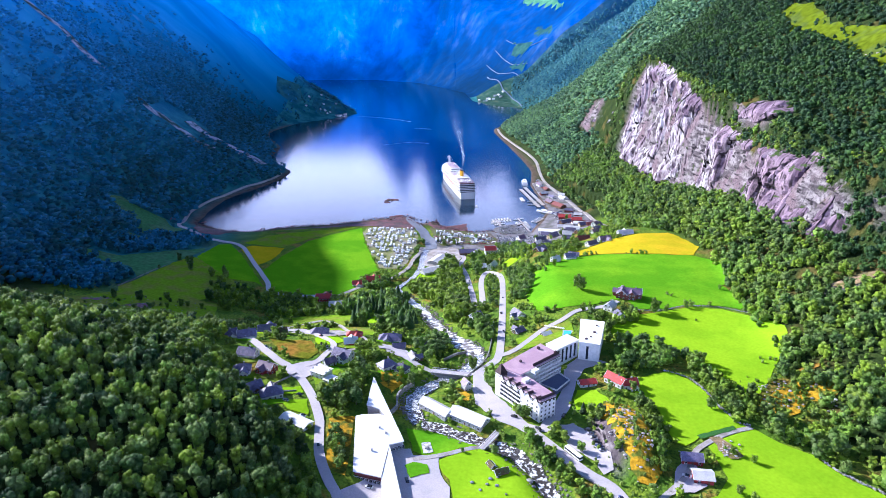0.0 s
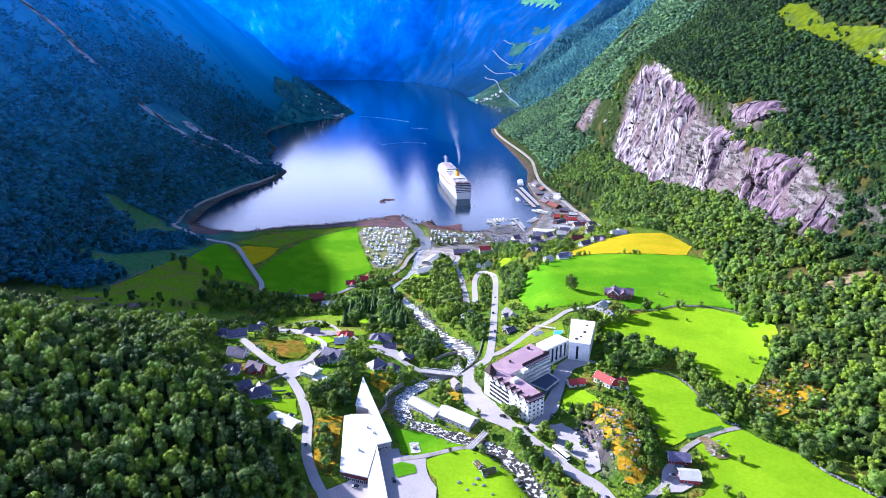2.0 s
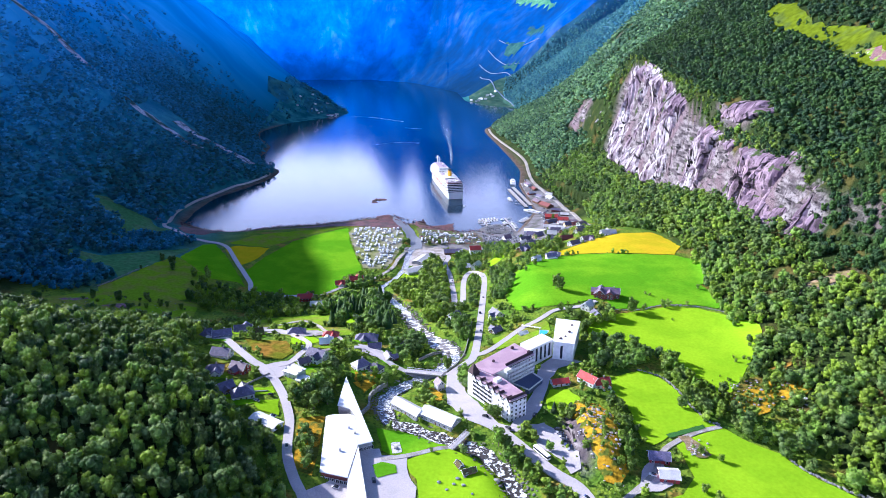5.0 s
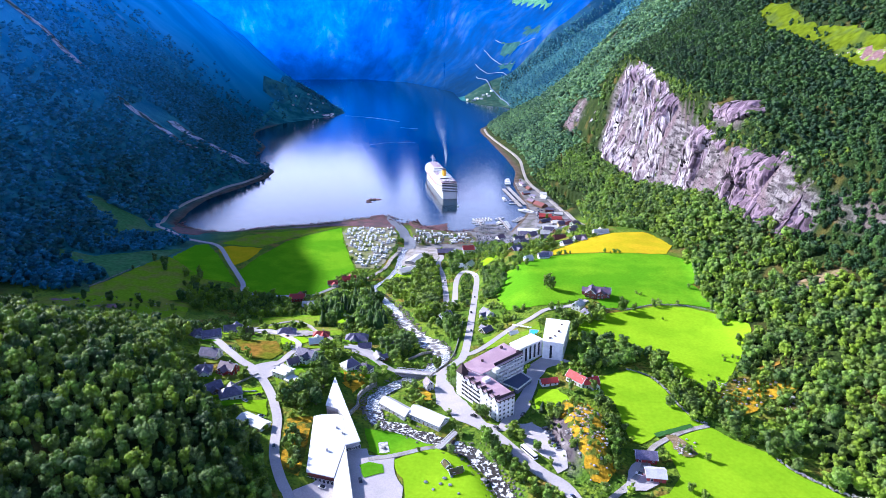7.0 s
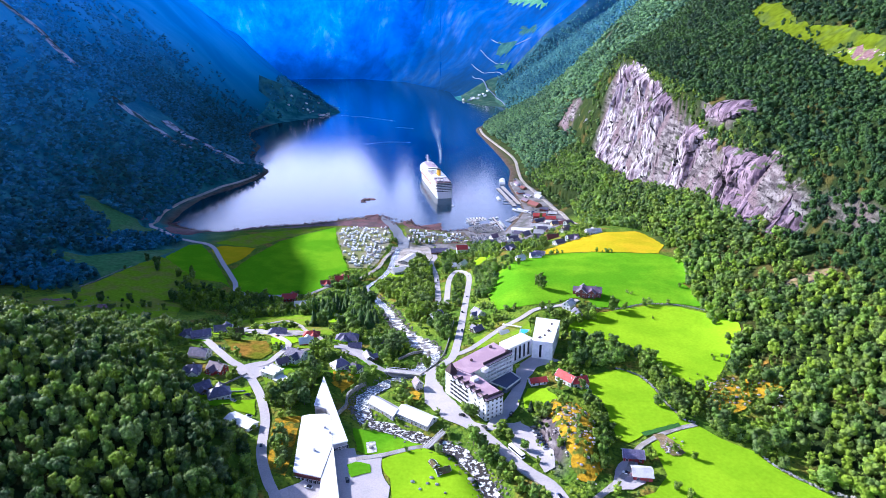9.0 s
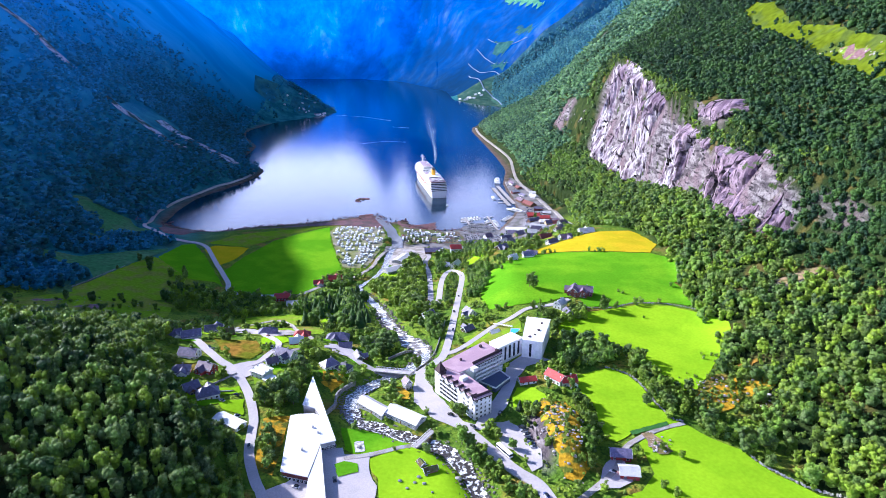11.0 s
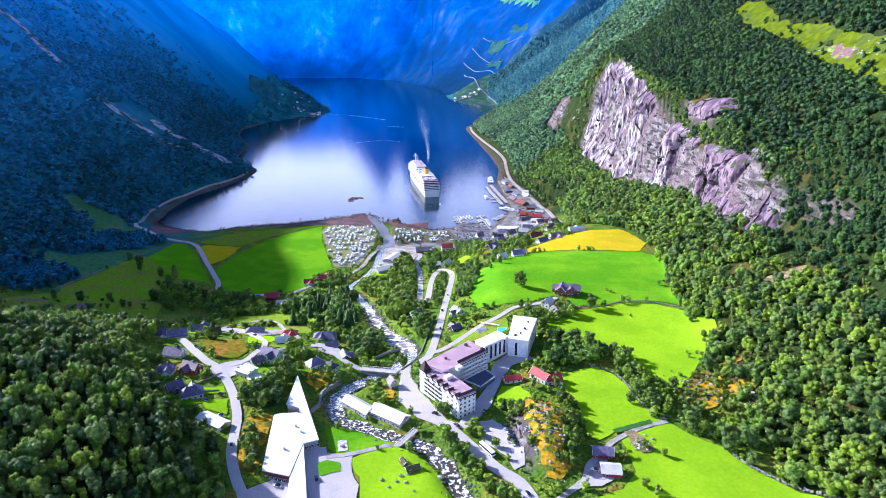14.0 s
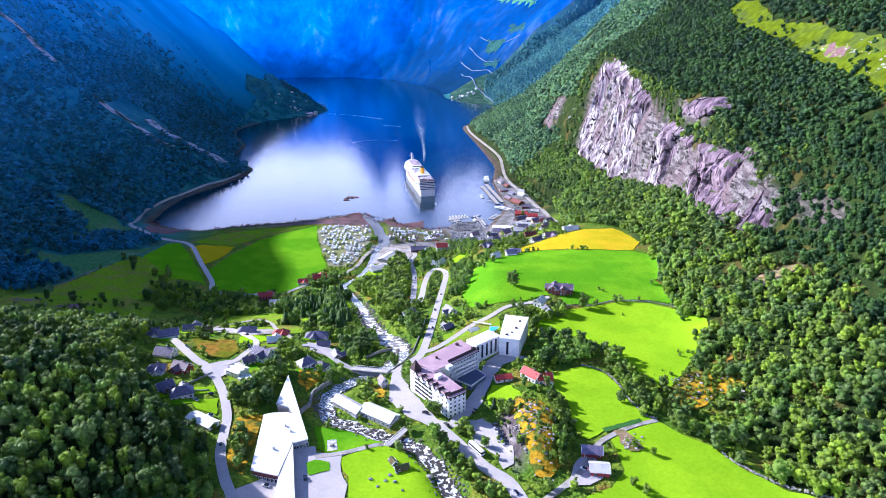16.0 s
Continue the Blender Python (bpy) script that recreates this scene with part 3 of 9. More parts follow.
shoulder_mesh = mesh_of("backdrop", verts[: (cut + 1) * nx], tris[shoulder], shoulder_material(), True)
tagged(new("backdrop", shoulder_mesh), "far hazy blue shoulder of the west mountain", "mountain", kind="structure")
ledge = wavy(gx, gy, 90, 21) * 0.30 + wavy(gx, gy, 33, 22) * 0.25
CLIFF_Y, CLIFF_TOP = [520, 560, 600, 660, 720, 834, 900, 975, 1080, 1160, 1205, 1240], [158, 174, 187, 179, 178, 187, 206, 229, 247, 250, 226, 170]
face = np.clip((gy - 522) / 14, 0, 1) * np.clip((1235 - gy) / 40, 0, 1) * np.clip((smooth_interp(gy, CLIFF_Y, CLIFF_TOP) + 16 * ledge - GZ) / 7, 0, 1)
face = np.maximum(face, np.clip(2 - np.hypot((GZ - 208) / 16, (gy - 765) / 52) * 1.6, 0, 1))
face = np.maximum(face, np.clip(2 - np.hypot((GZ - 160) / 12, (gy - 485) / 40) * 1.6, 0, 0.6) * (gx > 300))
face = np.maximum(face, np.clip(2 - np.hypot((gx - 300) / 30, (gy - 1470) / 60) * 1.6, 0, 1))
face = np.maximum(face, np.clip(2 - np.hypot((gx - 462) / 40, (gy - 1777) / 90) * 1.6, 0, 1))
rock = np.clip((slope - 1.05 - ledge) / 0.5, 0, 1) * face * (gx > 250)
rock = np.maximum(rock, np.clip(2 - np.hypot((gx - 292) / 20, (gy - 458) / 8) * 1.6, 0, 1) * 0.7)
rock = np.maximum(rock, np.clip(1.5 - np.hypot((gx - 65) / 7, (gy - 298) / 28) ** 2, 0, 1))
put_attribute(ground_mesh, "rock", rock[: cut + 1].ravel())
valley = np.clip((gx - smooth_interp(gy, WEST_Y, WEST_EDGE_X)) / 30, 0, 1) * np.clip((smooth_interp(gy, EAST_Y, EAST_EDGE_X) + 4 - gx) / 10, 0, 1) * np.clip((1000 - gy) / 60, 0, 1)
valley = valley * (1 - np.clip((GZ - 100) / 8, 0, 1))
put_attribute(ground_mesh, "valley", valley[: cut + 1].ravel())
# mask of the haze-blue ground colour: the west side and all far slopes
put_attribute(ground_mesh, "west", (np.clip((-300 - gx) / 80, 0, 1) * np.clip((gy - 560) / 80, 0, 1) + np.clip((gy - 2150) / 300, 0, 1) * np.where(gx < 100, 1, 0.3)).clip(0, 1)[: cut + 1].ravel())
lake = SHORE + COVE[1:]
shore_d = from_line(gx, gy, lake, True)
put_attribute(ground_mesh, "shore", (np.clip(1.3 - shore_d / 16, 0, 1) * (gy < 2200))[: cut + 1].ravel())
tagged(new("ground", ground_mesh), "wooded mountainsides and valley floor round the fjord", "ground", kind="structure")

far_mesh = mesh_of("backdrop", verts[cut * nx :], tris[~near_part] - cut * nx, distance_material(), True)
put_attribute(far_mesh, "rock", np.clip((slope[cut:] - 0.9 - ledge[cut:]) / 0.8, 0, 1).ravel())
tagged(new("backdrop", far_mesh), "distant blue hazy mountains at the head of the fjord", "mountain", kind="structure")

# ---- water ----
M_WATER = water_material()
bm = bmesh.new()
bmesh.ops.create_grid(bm, x_segments=40, y_segments=60, size=1)
bmesh.ops.transform(bm, matrix=Matrix.Translation((-200, 2700, 0)) @ Matrix.Diagonal((1700, 1900, 1, 1)), verts=bm.verts)
water_mesh = bpy.data.meshes.new("water")
bm.to_mesh(water_mesh)
water_mesh.materials.append(M_WATER)
tagged(new("water", water_mesh), "calm deep blue fjord water with bright sheen", "water", kind="structure")

# ---- the great cliff: a broken rock face set against the slope ----
M_CLIFF = cliff_material()


def cliff(y0, y1, out, label, step=2.2, lift=4, sink=5, rough=1.0, band=None):
    ys = np.arange(y0, y1 + 0.1, step)
    vs = np.linspace(0, 1, 64)
    Y, Vv = np.meshgrid(ys, vs, indexing="ij")
    fx, fz, bx = (smooth_interp(Y, EAST_Y, q) for q in (EAST_FOOT_X, EAST_FOOT_Z, EAST_BROW_X))
    top = smooth_interp(Y, CLIFF_Y, CLIFF_TOP) + lift
    Z = fz - sink + (top - fz + sink) * Vv
    if band:
        Z = band[0] + (band[1] - band[0]) * Vv - 0.10 * (Y - y0)
    span = smooth_interp(Y, EAST_Y, EAST_BROW_Z) - fz
    X = fx + (bx - fx) * np.clip((Z - fz) / np.maximum(span, 30), -0.3, 1.2)
    ends = np.clip((Y - y0) / 22, 0, 1) * np.clip((y1 - Y) / 22, 0, 1)
    rim = np.clip((1 - Vv) / 0.10, 0, 1) * np.clip(Vv / 0.06, 0, 1)
    if band:  # follows the easier slope above the brow and fades raggedly into it
        bz = smooth_interp(Y, EAST_Y, EAST_BROW_Z)
        X = np.where(Z > bz, bx + (Z - bz) * 1.0, X)
        ends = np.clip(2.2 - 2.2 * np.hypot((Y - (y0 + y1) / 2) / ((y1 - y0) / 2), (Vv - 0.5) * 1.9) + 0.6 * wavy(Y, Z, 26, 71), 0, 1)
    D = np.zeros_like(X)
    for i in range(Y.shape[0]):
        for j in range(Y.shape[1]):
            y, z = Y[i, j], Z[i, j]
            u, w = y + 0.30 * z, z - 0.22 * y  # the joints lean
            u += 5 * noise.noise(Vector((u / 40, w / 40, 2.2)))
            d = 13.0 * noise.ridged_multi_fractal(Vector((u / 120, w / 190, 0.3)), 1.0, 2.1, 3, 1.0, 2.0) - 14.0
            # slabs that break off in steps, then blocks at three sizes, each with its own outset
            d += 3.4 * math.floor(3.2 * noise.noise(Vector((u / 46, w / 62, 4.1))) + 0.5)
            for size, tall, outset, seed in ((34, 90, 4.2, 1.7), (13, 36, 1.2, 5.3), (5, 14, 0.35, 9.1)):
                near, spots = noise.voronoi(Vector((u / size, w / tall, seed)))
                d += outset * noise.cell(spots[0] * 7.3) - 0.9 * outset * max(0.0, 0.14 - (near[1] - near[0])) / 0.14
            D[i, j] = d
    X = X - (out * ends * rim + D * rough * ends * rim) + (1 - ends * rim) * (18 if band else 3)
    i = np.arange(X.size).reshape(X.shape)
    f = np.stack([i[:-1, :-1], i[:-1, 1:], i[1:, 1:], i[1:, :-1]], -1).reshape(-1, 4)
    me = mesh_of("cliff_face", np.stack([X, Y, Z], -1).reshape(-1, 3), f, M_CLIFF, False)
    return tagged(new("cliff_face", me), label, "cliff", kind="structure")


cliff(528, 1212, 5.0, "tall pale grey and purple rock cliff with deep cracks")
cliff(688, 806, 0.5, "smaller purple crag above the great cliff", 2.2, rough=0.35, band=(200, 234))
cliff(1290, 1440, 4.0, "small pale crag in the wood beside the great cliff", 2.4, rough=0.7, band=(112, 160))

# ---- fields, roads, river, all laid on the ground sheet ----
from mathutils.geometry import delaunay_2d_cdt

M_LIME = shade("meadow_lime", (0.235, 0.43, 0.001), 0.9, 0.5, 0.09, 0.10, 1.2, second=(0.29, 0.50, 0.002), second_scale=0.03, spec=0.0)
M_GREEN = shade("meadow_green", (0.11, 0.31, 0.003), 0.9, 0.5, 0.12, 0.10, 1.2, second=(0.17, 0.38, 0.004), second_scale=0.025, spec=0.0)
M_YELLOW = shade("meadow_yellow", (0.46, 0.38, 0.003), 0.9, 0.4, 0.08, 0.10, 1.2, second=(0.55, 0.40, 0.006), second_scale=0.04, spec=0.0)
M_OLIVE = shade("meadow_olive", (0.19, 0.32, 0.012), 0.9, 0.4, 0.22, 0.3, 1.0, second=(0.22, 0.24, 0.04), second_scale=0.05, spec=0.0)
M_ALP = shade("alpine_pasture", (0.105, 0.145, 0.005), 0.95, 0.12, 0.3, 0.3, 0.5, second=(0.085, 0.12, 0.02), second_scale=0.035, spec=0.0, mask=(0.5, 0.6))
# olive meadow copy with shade and haze mixed into its green
M_PASTURE = shade("shaded_pasture", (0.075, 0.20, 0.075), 0.95, 0.2, 0.25, 0.3, 0.6, second=(0.11, 0.21, 0.10), second_scale=0.03, spec=0.0)
M_HEATH = shade("rough_grass", (0.15, 0.17, 0.012), 0.95, 0.3, 0.35, 0.6, 0.7, second=(0.30, 0.17, 0.03), second_scale=0.05, spec=0.0)
M_OCHRE = shade("ochre_heath", (0.48, 0.28, 0.008), 0.95, 0.5, 0.35, 0.5, 0.9, second=(0.10, 0.13, 0.015), second_scale=0.16, spec=0.1, mask=(0.46, 0.58))
M_SCREE = shade("grey_scree", (0.20, 0.11, 0.12), 0.9, 0.4, 0.4, 0.5, 0.6, second=(0.17, 0.27, 0.02), second_scale=0.10, spec=0.2, mask=(0.5, 0.62))
M_SLIDE = shade("rock_slide", (0.42, 0.44, 0.56), 0.9, 0.3, 0.4, 0.8, 0.3, second=(0.045, 0.10, 0.10), second_scale=0.05, spec=0.1, mask=(0.44, 0.56))
# far field and road: the haze's blue is put into the base colour
M_FARFIELD = shade("hazed_far_field", (0.03, 0.12, 0.17), 0.95, 0.05, 0.3, 0.5, 0.2, second=(0.05, 0.16, 0.17), second_scale=0.02, spec=0.0)
M_FARROAD = shade("hazed_far_road", (0.19, 0.25, 0.37), 0.95, 0.05, 0.2, spec=0.0)
M_FARMEADOW = shade("glowing_far_meadow", (0.025, 0.07, 0.05), 0.95, 0.05, 0.3, 0.5, 0.2, second=(0.04, 0.10, 0.06), second_scale=0.02, spec=0.0)
M_FARALP = shade("glowing_far_alp", (0.07, 0.19, 0.06), 0.95, 0.05, 0.3, 0.5, 0.2, second=(0.11, 0.26, 0.10), second_scale=0.02, spec=0.0)
for m_, air_ in ((M_FARMEADOW, 0.07), (M_FARALP, 0.10)):  # blue emission on the grass stands in for lit air before it
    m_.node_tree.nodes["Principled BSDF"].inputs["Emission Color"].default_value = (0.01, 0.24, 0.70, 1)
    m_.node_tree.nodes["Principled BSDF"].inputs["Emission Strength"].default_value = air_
M_ROOFWHITE_FLAG = shade("pale_flagstones", (0.62, 0.60, 0.63), 0.85, 1.2, 0.2, 0.05, 2, second=(0.30, 0.30, 0.28), second_scale=0.5, spec=0.2)
M_QUAY = shade("quay_paving", (0.20, 0.19, 0.21), 0.9, 0.5, 0.3, 0.03, 4, second=(0.10, 0.10, 0.09), second_scale=0.06, spec=0.3)
M_CHANNEL = shade("silty_water", (0.15, 0.16, 0.19), 0.55, 0.3, 0.15, 0.05, 1.0, spec=0.5)
M_WORN = shade("worn_brown_ground", (0.13, 0.10, 0.075), 0.9, 0.4, 0.3, 0.05, 2, second=(0.09, 0.12, 0.03), second_scale=0.08, spec=0.1)
M_SAND = shade("sandy_scar", (0.32, 0.23, 0.14), 0.95, 0.4, 0.35, 0.3, 0.8, second=(0.14, 0.13, 0.04), second_scale=0.12, spec=0.1)
M_CROP = shade("vegetable_rows", (0.03, 0.13, 0.01), 0.9, 1.5, 0.3, 0.3, 2)
M_ASPHALT = shade("asphalt", (0.48, 0.44, 0.47), 0.85, 1.2, 0.10, 0.02, 6, second=(0.44, 0.41, 0.43), second_scale=0.12, spec=0.3)
M_GRAVEL = shade("gravel", (0.40, 0.37, 0.36), 0.95, 2.0, 0.22, 0.05, 8, second=(0.28, 0.25, 0.23), second_scale=0.15, spec=0.2)
M_MUD = shade("tidal_flat", (0.135, 0.055, 0.06), 0.7, 0.4, 0.45, 0.3, 1.0, second=(0.06, 0.04, 0.035), second_scale=0.06, spec=0.3)
M_CAMP = shade("camp_grass", (0.20, 0.22, 0.07), 0.95, 0.6, 0.25, 0.05, 3, second=(0.27, 0.25, 0.20), second_scale=0.05, spec=0.2)
M_FOAM = shade("white_water", (0.10, 0.11, 0.12), 0.35, 0.9, 0.25, 0.2, 1.2, second=(0.80, 0.82, 0.87), second_scale=0.8, spec=0.5, mask=(0.47, 0.60))
M_FALLS = shade("waterfall_foam", (0.17, 0.15, 0.14), 0.5, 0.9, 0.25, 0.25, 1.2, second=(0.84, 0.85, 0.89), second_scale=0.22, spec=0.4, mask=(0.46, 0.56))
M_STREAM = shade("stream_water", (0.06, 0.052, 0.048), 0.2, 0.9, 0.3, 0.3, 1.5, second=(0.80, 0.81, 0.86), second_scale=0.45, spec=0.5, mask=(0.50, 0.60))


SHEETS, BANDS = [], []


def sheet(name, poly, material, label, lift=0.35, step=7.0, category="field", wobble=0.6, least=None):
    """A polygon of ground cover that follows the land."""
    SHEETS.append(list(poly))
    edge = []
    for (ax, ay), (bx, by) in zip(poly, list(poly[1:]) + [poly[0]]):
        k = max(1, int(math.hypot(bx - ax, by - ay) / step))
        for i in range(k):
            u = i / k
            px, py = ax + (bx - ax) * u, ay + (by - ay) * u
            edge.append((px + wobble * math.sin(px * 0.9 + py * 1.3), py + wobble * math.sin(px * 1.1 - py * 0.7)))
    e = np.array(edge)
    xs, ys = np.meshgrid(np.arange(e[:, 0].min(), e[:, 0].max(), step), np.arange(e[:, 1].min(), e[:, 1].max(), step))
    p = np.stack([xs.ravel(), ys.ravel()], 1)
    p = p[inside(p[:, 0], p[:, 1], edge) & (from_line(p[:, 0], p[:, 1], edge, True) > step * 0.45)]
    pts = [Vector(v) for v in edge] + [Vector(v) for v in p.tolist()]
    n = len(edge)
    co, _, tris, *_ = delaunay_2d_cdt(pts, [(i, (i + 1) % n) for i in range(n)], [], 1, 1e-4)
    v = np.array([(c.x, c.y) for c in co])
    z = ground_z(v[:, 0], v[:, 1]) + lift
    if least is not None:
        z = np.maximum(z, least)
    me = mesh_of(name, np.c_[v, z], [tuple(t) for t in tris if len(t) == 3], material, True)
    return tagged(new(name, me), label, category, kind="structure")


def curve_points(line, step):
    """Catmull-Rom through the points, resampled."""
    p = np.array([line[0]] + list(line) + [line[-1]], float)
    out = []
    for a, b, c, d in zip(p[:-3], p[1:-2], p[2:-1], p[3:]):
        k = max(2, int(np.hypot(*(c - b)) / step))
        for u in np.arange(k) / k:
            out.append(0.5 * ((2 * b) + (c - a) * u + (2 * a - 5 * b + 4 * c - d) * u**2 + (3 * b - a - 3 * c + d) * u**3))
    out.append(p[-1])
    return np.array(out)


def ribbon(name, line, width, material, label, lift=0.45, step=4.0, category="road", ys=None, flat=True, across=3, ragged=0.0):
    """A band along a line; level across where flat."""
    BANDS.append((list(line), float(np.max(width))))
    c = curve_points(line, step)
    t = np.gradient(c, axis=0)
    t /= np.linalg.norm(t, axis=1)[:, None] + 1e-9
    side = np.c_[t[:, 1], -t[:, 0]]
    w = np.full(len(c), width) if ys is None else np.interp(c[:, 1], ys, width)
    if ragged:
        w = w * (1 + ragged * wavy(c[:, 0], c[:, 1], 13, 81) + 0.6 * ragged * wavy(c[:, 0], c[:, 1], 6, 82))
        c = c + side * (w * 0.5 * ragged * wavy(c[:, 0], c[:, 1], 17, 83))[:, None]
    cols = []
    zc = ground_z(c[:, 0], c[:, 1])
    if flat:
        zc = np.maximum.reduce([ground_z(*(c + side * w[:, None] * o).T) * k + zc * (1 - k) for o, k in ((-0.5, 0.8), (0, 1), (0.5, 0.8))])
        zc = np.convolve(np.pad(zc, 2, "edge"), np.ones(5) / 5, "valid")
    for o in np.linspace(-0.5, 0.5, across + 1):
        q = c + side * w[:, None] * o
        z = zc if flat else ground_z(q[:, 0], q[:, 1])
        cols.append(np.c_[q, z + lift])
    v = np.stack(cols, 1)
    if flat:  # a skirt down to the land on both sides
        lo, hi = v[:, :1].copy(), v[:, -1:].copy()
        lo[..., 2] -= 2.5
        hi[..., 2] -= 2.5
        v = np.concatenate([lo, v, hi], 1)
    k, m = v.shape[:2]
    i = np.arange(k * m).reshape(k, m)
    f = np.stack([i[:-1, :-1], i[:-1, 1:], i[1:, 1:], i[1:, :-1]], -1).reshape(-1, 4)[:, ::-1]
    me = mesh_of(name, v.reshape(-1, 3), f, material, False)
    return tagged(new(name, me), label, category, kind="structure")


YELLOW = [(96.1, 637.5), (141.9, 683.6), (179.5, 705.5), (208.2, 712.8), (238.1, 721), (247.1, 706.1), (248.8, 681.1), (248.9, 650.2), (232.3, 619.8), (132.9, 637)]
UPPER = [(85.9, 607), (106.6, 626.4), (132.3, 634.1), (231.6, 617.9), (243.8, 605.1), (250.8, 558.7), (245.2, 537.8), (225.5, 532.7), (231.3, 502.3), (225.7, 478.6), (205.9, 486.5),
         (177.5, 488.4), (150.2, 477.6), (130.9, 476.6), (128.2, 496.4), (115.2, 493.1), (98.7, 484.5), (69.7, 481.9), (49.1, 488.7), (46.1, 524.3), (55.4, 591.2), (70.2, 597.1)]
MIDDLE = [(102.5, 447.5), (118.4, 462.8), (153.8, 473.3), (181, 484.3), (203.5, 479.8), (221, 464.8), (232, 432.4), (228.2, 422.1), (218, 405.2), (203.4, 385.4), (188.3, 364.5), (173.6, 347.2),
          (163.2, 345.7), (155.5, 375.7), (148.2, 395.8), (124.7, 423.1), (105.2, 422.3), (100.8, 432.3)]
LOWER = [(91.2, 348.2), (98.6, 364.8), (113.3, 370.7), (123.8, 374.1), (134.7, 365.3), (139.1, 349.7), (141.4, 330.3), (144.8, 315.8), (150.2, 312.3), (137.3, 308.9), (120.6, 303.2), (107.5, 292.2),
         (102.3, 296.2), (101.9, 306.7), (102.8, 329.5), (98.7, 341.7)]
BOTTOM = [(153.5, 309.7), (162.2, 297.5), (175.4, 288.1), (180.3, 273.3), (190.4, 261.8), (199.4, 252.7), (225, 225), (235, 190), (80, 190), (95.9, 247.6), (109.3, 254.7), (119.6, 266.2), (119.9, 286.5), (120.2, 292.3), (135.4, 303.5)]
PARK = [(-29.7, 281), (-26.3, 284.4), (-7.9, 291.4), (4.7, 286.7), (10.8, 280.3), (15, 271.2), (20, 260.8), (24, 250), (20, 225), (-22.3, 225), (-22.3, 247.8), (-24.9, 264.8), (-29.5, 274)]
sheet("field", YELLOW, M_YELLOW, "ripe yellow hay meadow above the harbour", 0.45)
sheet("field", UPPER, M_GREEN, "smooth bright green sloping meadow", 0.4)
sheet("field", MIDDLE, M_LIME, "mown lime-green meadow beside the farm", 0.4)
sheet("field", LOWER, M_LIME, "mown lime-green meadow below the tree belt", 0.4)
sheet("field", BOTTOM, M_LIME, "mown lime-green meadow round the barns", 0.4)
sheet("lawn", PARK, M_LIME, "cut green lawn by the river", 0.4, 5)
sheet("lawn", [(-49, 308), (-28.3, 309), (-9, 297.6), (-10, 295.1), (-26.4, 287.6), (-40, 284.5), (-45, 288.7)], M_GREEN, "green lawn beside the white-roofed hall", 0.4, 4)
sheet("lawn", [(-48, 274.5), (-44, 277.5), (-36.3, 276.8), (-34.5, 270), (-45, 265)], M_GREEN, "small square lawn in a paved yard", 0.75, 3)
sheet("field", [(-257.2, 704.2), (-251.5, 778.7), (-232.3, 853.2), (-166, 947), (-149.6, 856.8), (-133.5, 803.3), (-117.7, 745.4), (-132.7, 717.3), (-136.2, 678.1), (-143.6, 648.4), (-187.8, 646), (-224.3, 647), (-233.8, 661.3)], M_GREEN, "large flat green meadow near the shore", 0.4, 8)
sheet("field", [(-310, 796.1), (-303, 816.1), (-270.9, 818.9), (-256.3, 816.8), (-256.9, 776.8), (-266.2, 738.4), (-269, 731.4)], M_YELLOW, "small yellowish meadow beside a lane", 0.4)
sheet("field", [(-350.3, 748.5), (-347.1, 813.9), (-332.2, 820.7), (-304.5, 776.7), (-263.5, 703.1), (-239.5, 658.6), (-253.5, 672.6), (-283.3, 666.3), (-322, 698.1)], M_GREEN, "green meadow along the lane", 0.4)
sheet("field", [(-372.4, 597.2), (-367, 642.6), (-367.4, 695.2), (-356, 745.2), (-346.6, 739.8), (-289.6, 674.4), (-252.5, 651), (-267.9, 595.6), (-299.4, 564.9), (-355.4, 566.8)], M_OLIVE, "sloping olive-green pasture", 0.45, 8)
CLEARINGS = [
    [(-462, 672), (-452, 700), (-433, 708), (-407, 730), (-385, 760), (-356, 790), (-354, 778), (-362, 717), (-366, 653), (-369, 630), (-390, 664), (-421, 678)],
    [(-548, 905), (-536, 934), (-501, 925), (-470, 928), (-452, 902), (-412, 872), (-405, 850), (-410, 834), (-439, 832), (-461, 812), (-471, 852), (-510, 877)],
    [(-482, 782), (-470, 796), (-440, 806), (-430, 798), (-452, 786)],
]
for clearing in CLEARINGS:
    sheet("field", clearing, M_PASTURE, "shaded pasture among dark woods", 0.7, 8, "field", 1.5)
sheet("field", [(-385, 500), (-375.7, 555.9), (-363.1, 580.6), (-261.3, 578.9), (-248.9, 535.9), (-245, 470), (-300, 450)], M_OLIVE, "rough stony grassland with scrub", 0.45, 8)
sheet("field", [(-316.3, 828), (-295.1, 872.4), (-247, 912), (-167, 957), (-234.3, 865), (-259.2, 820.7), (-307, 823.5)], M_OLIVE, "dull green meadow along the shore", 0.4, 8)
sheet("field", [(-70, 706.3), (-60.8, 741.6), (-38.6, 730.1), (-38.7, 664.9), (-54.2, 652.7), (-69.9, 683.2)], M_LIME, "small sunlit clearing by the river", 0.5)
ALP = [(464, 989), (480, 990), (486, 945), (481, 904), (470, 867), (469, 824), (476, 770), (467, 733), (466, 686), (460, 640), (450, 606), (434, 540), (404, 530), (413, 564), (419, 629), (435, 733), (446, 798), (446, 837), (448, 920)]
sheet("field", ALP, M_ALP, "high mountain pasture above the cliff", 2.0, 5, wobble=1.2)
sheet("heath", [(436, 655), (441, 690), (450, 720), (455, 700), (450, 665)], M_SCREE, "bare brown patch in the high pasture", 2.3, 5, "heath", 1.5)
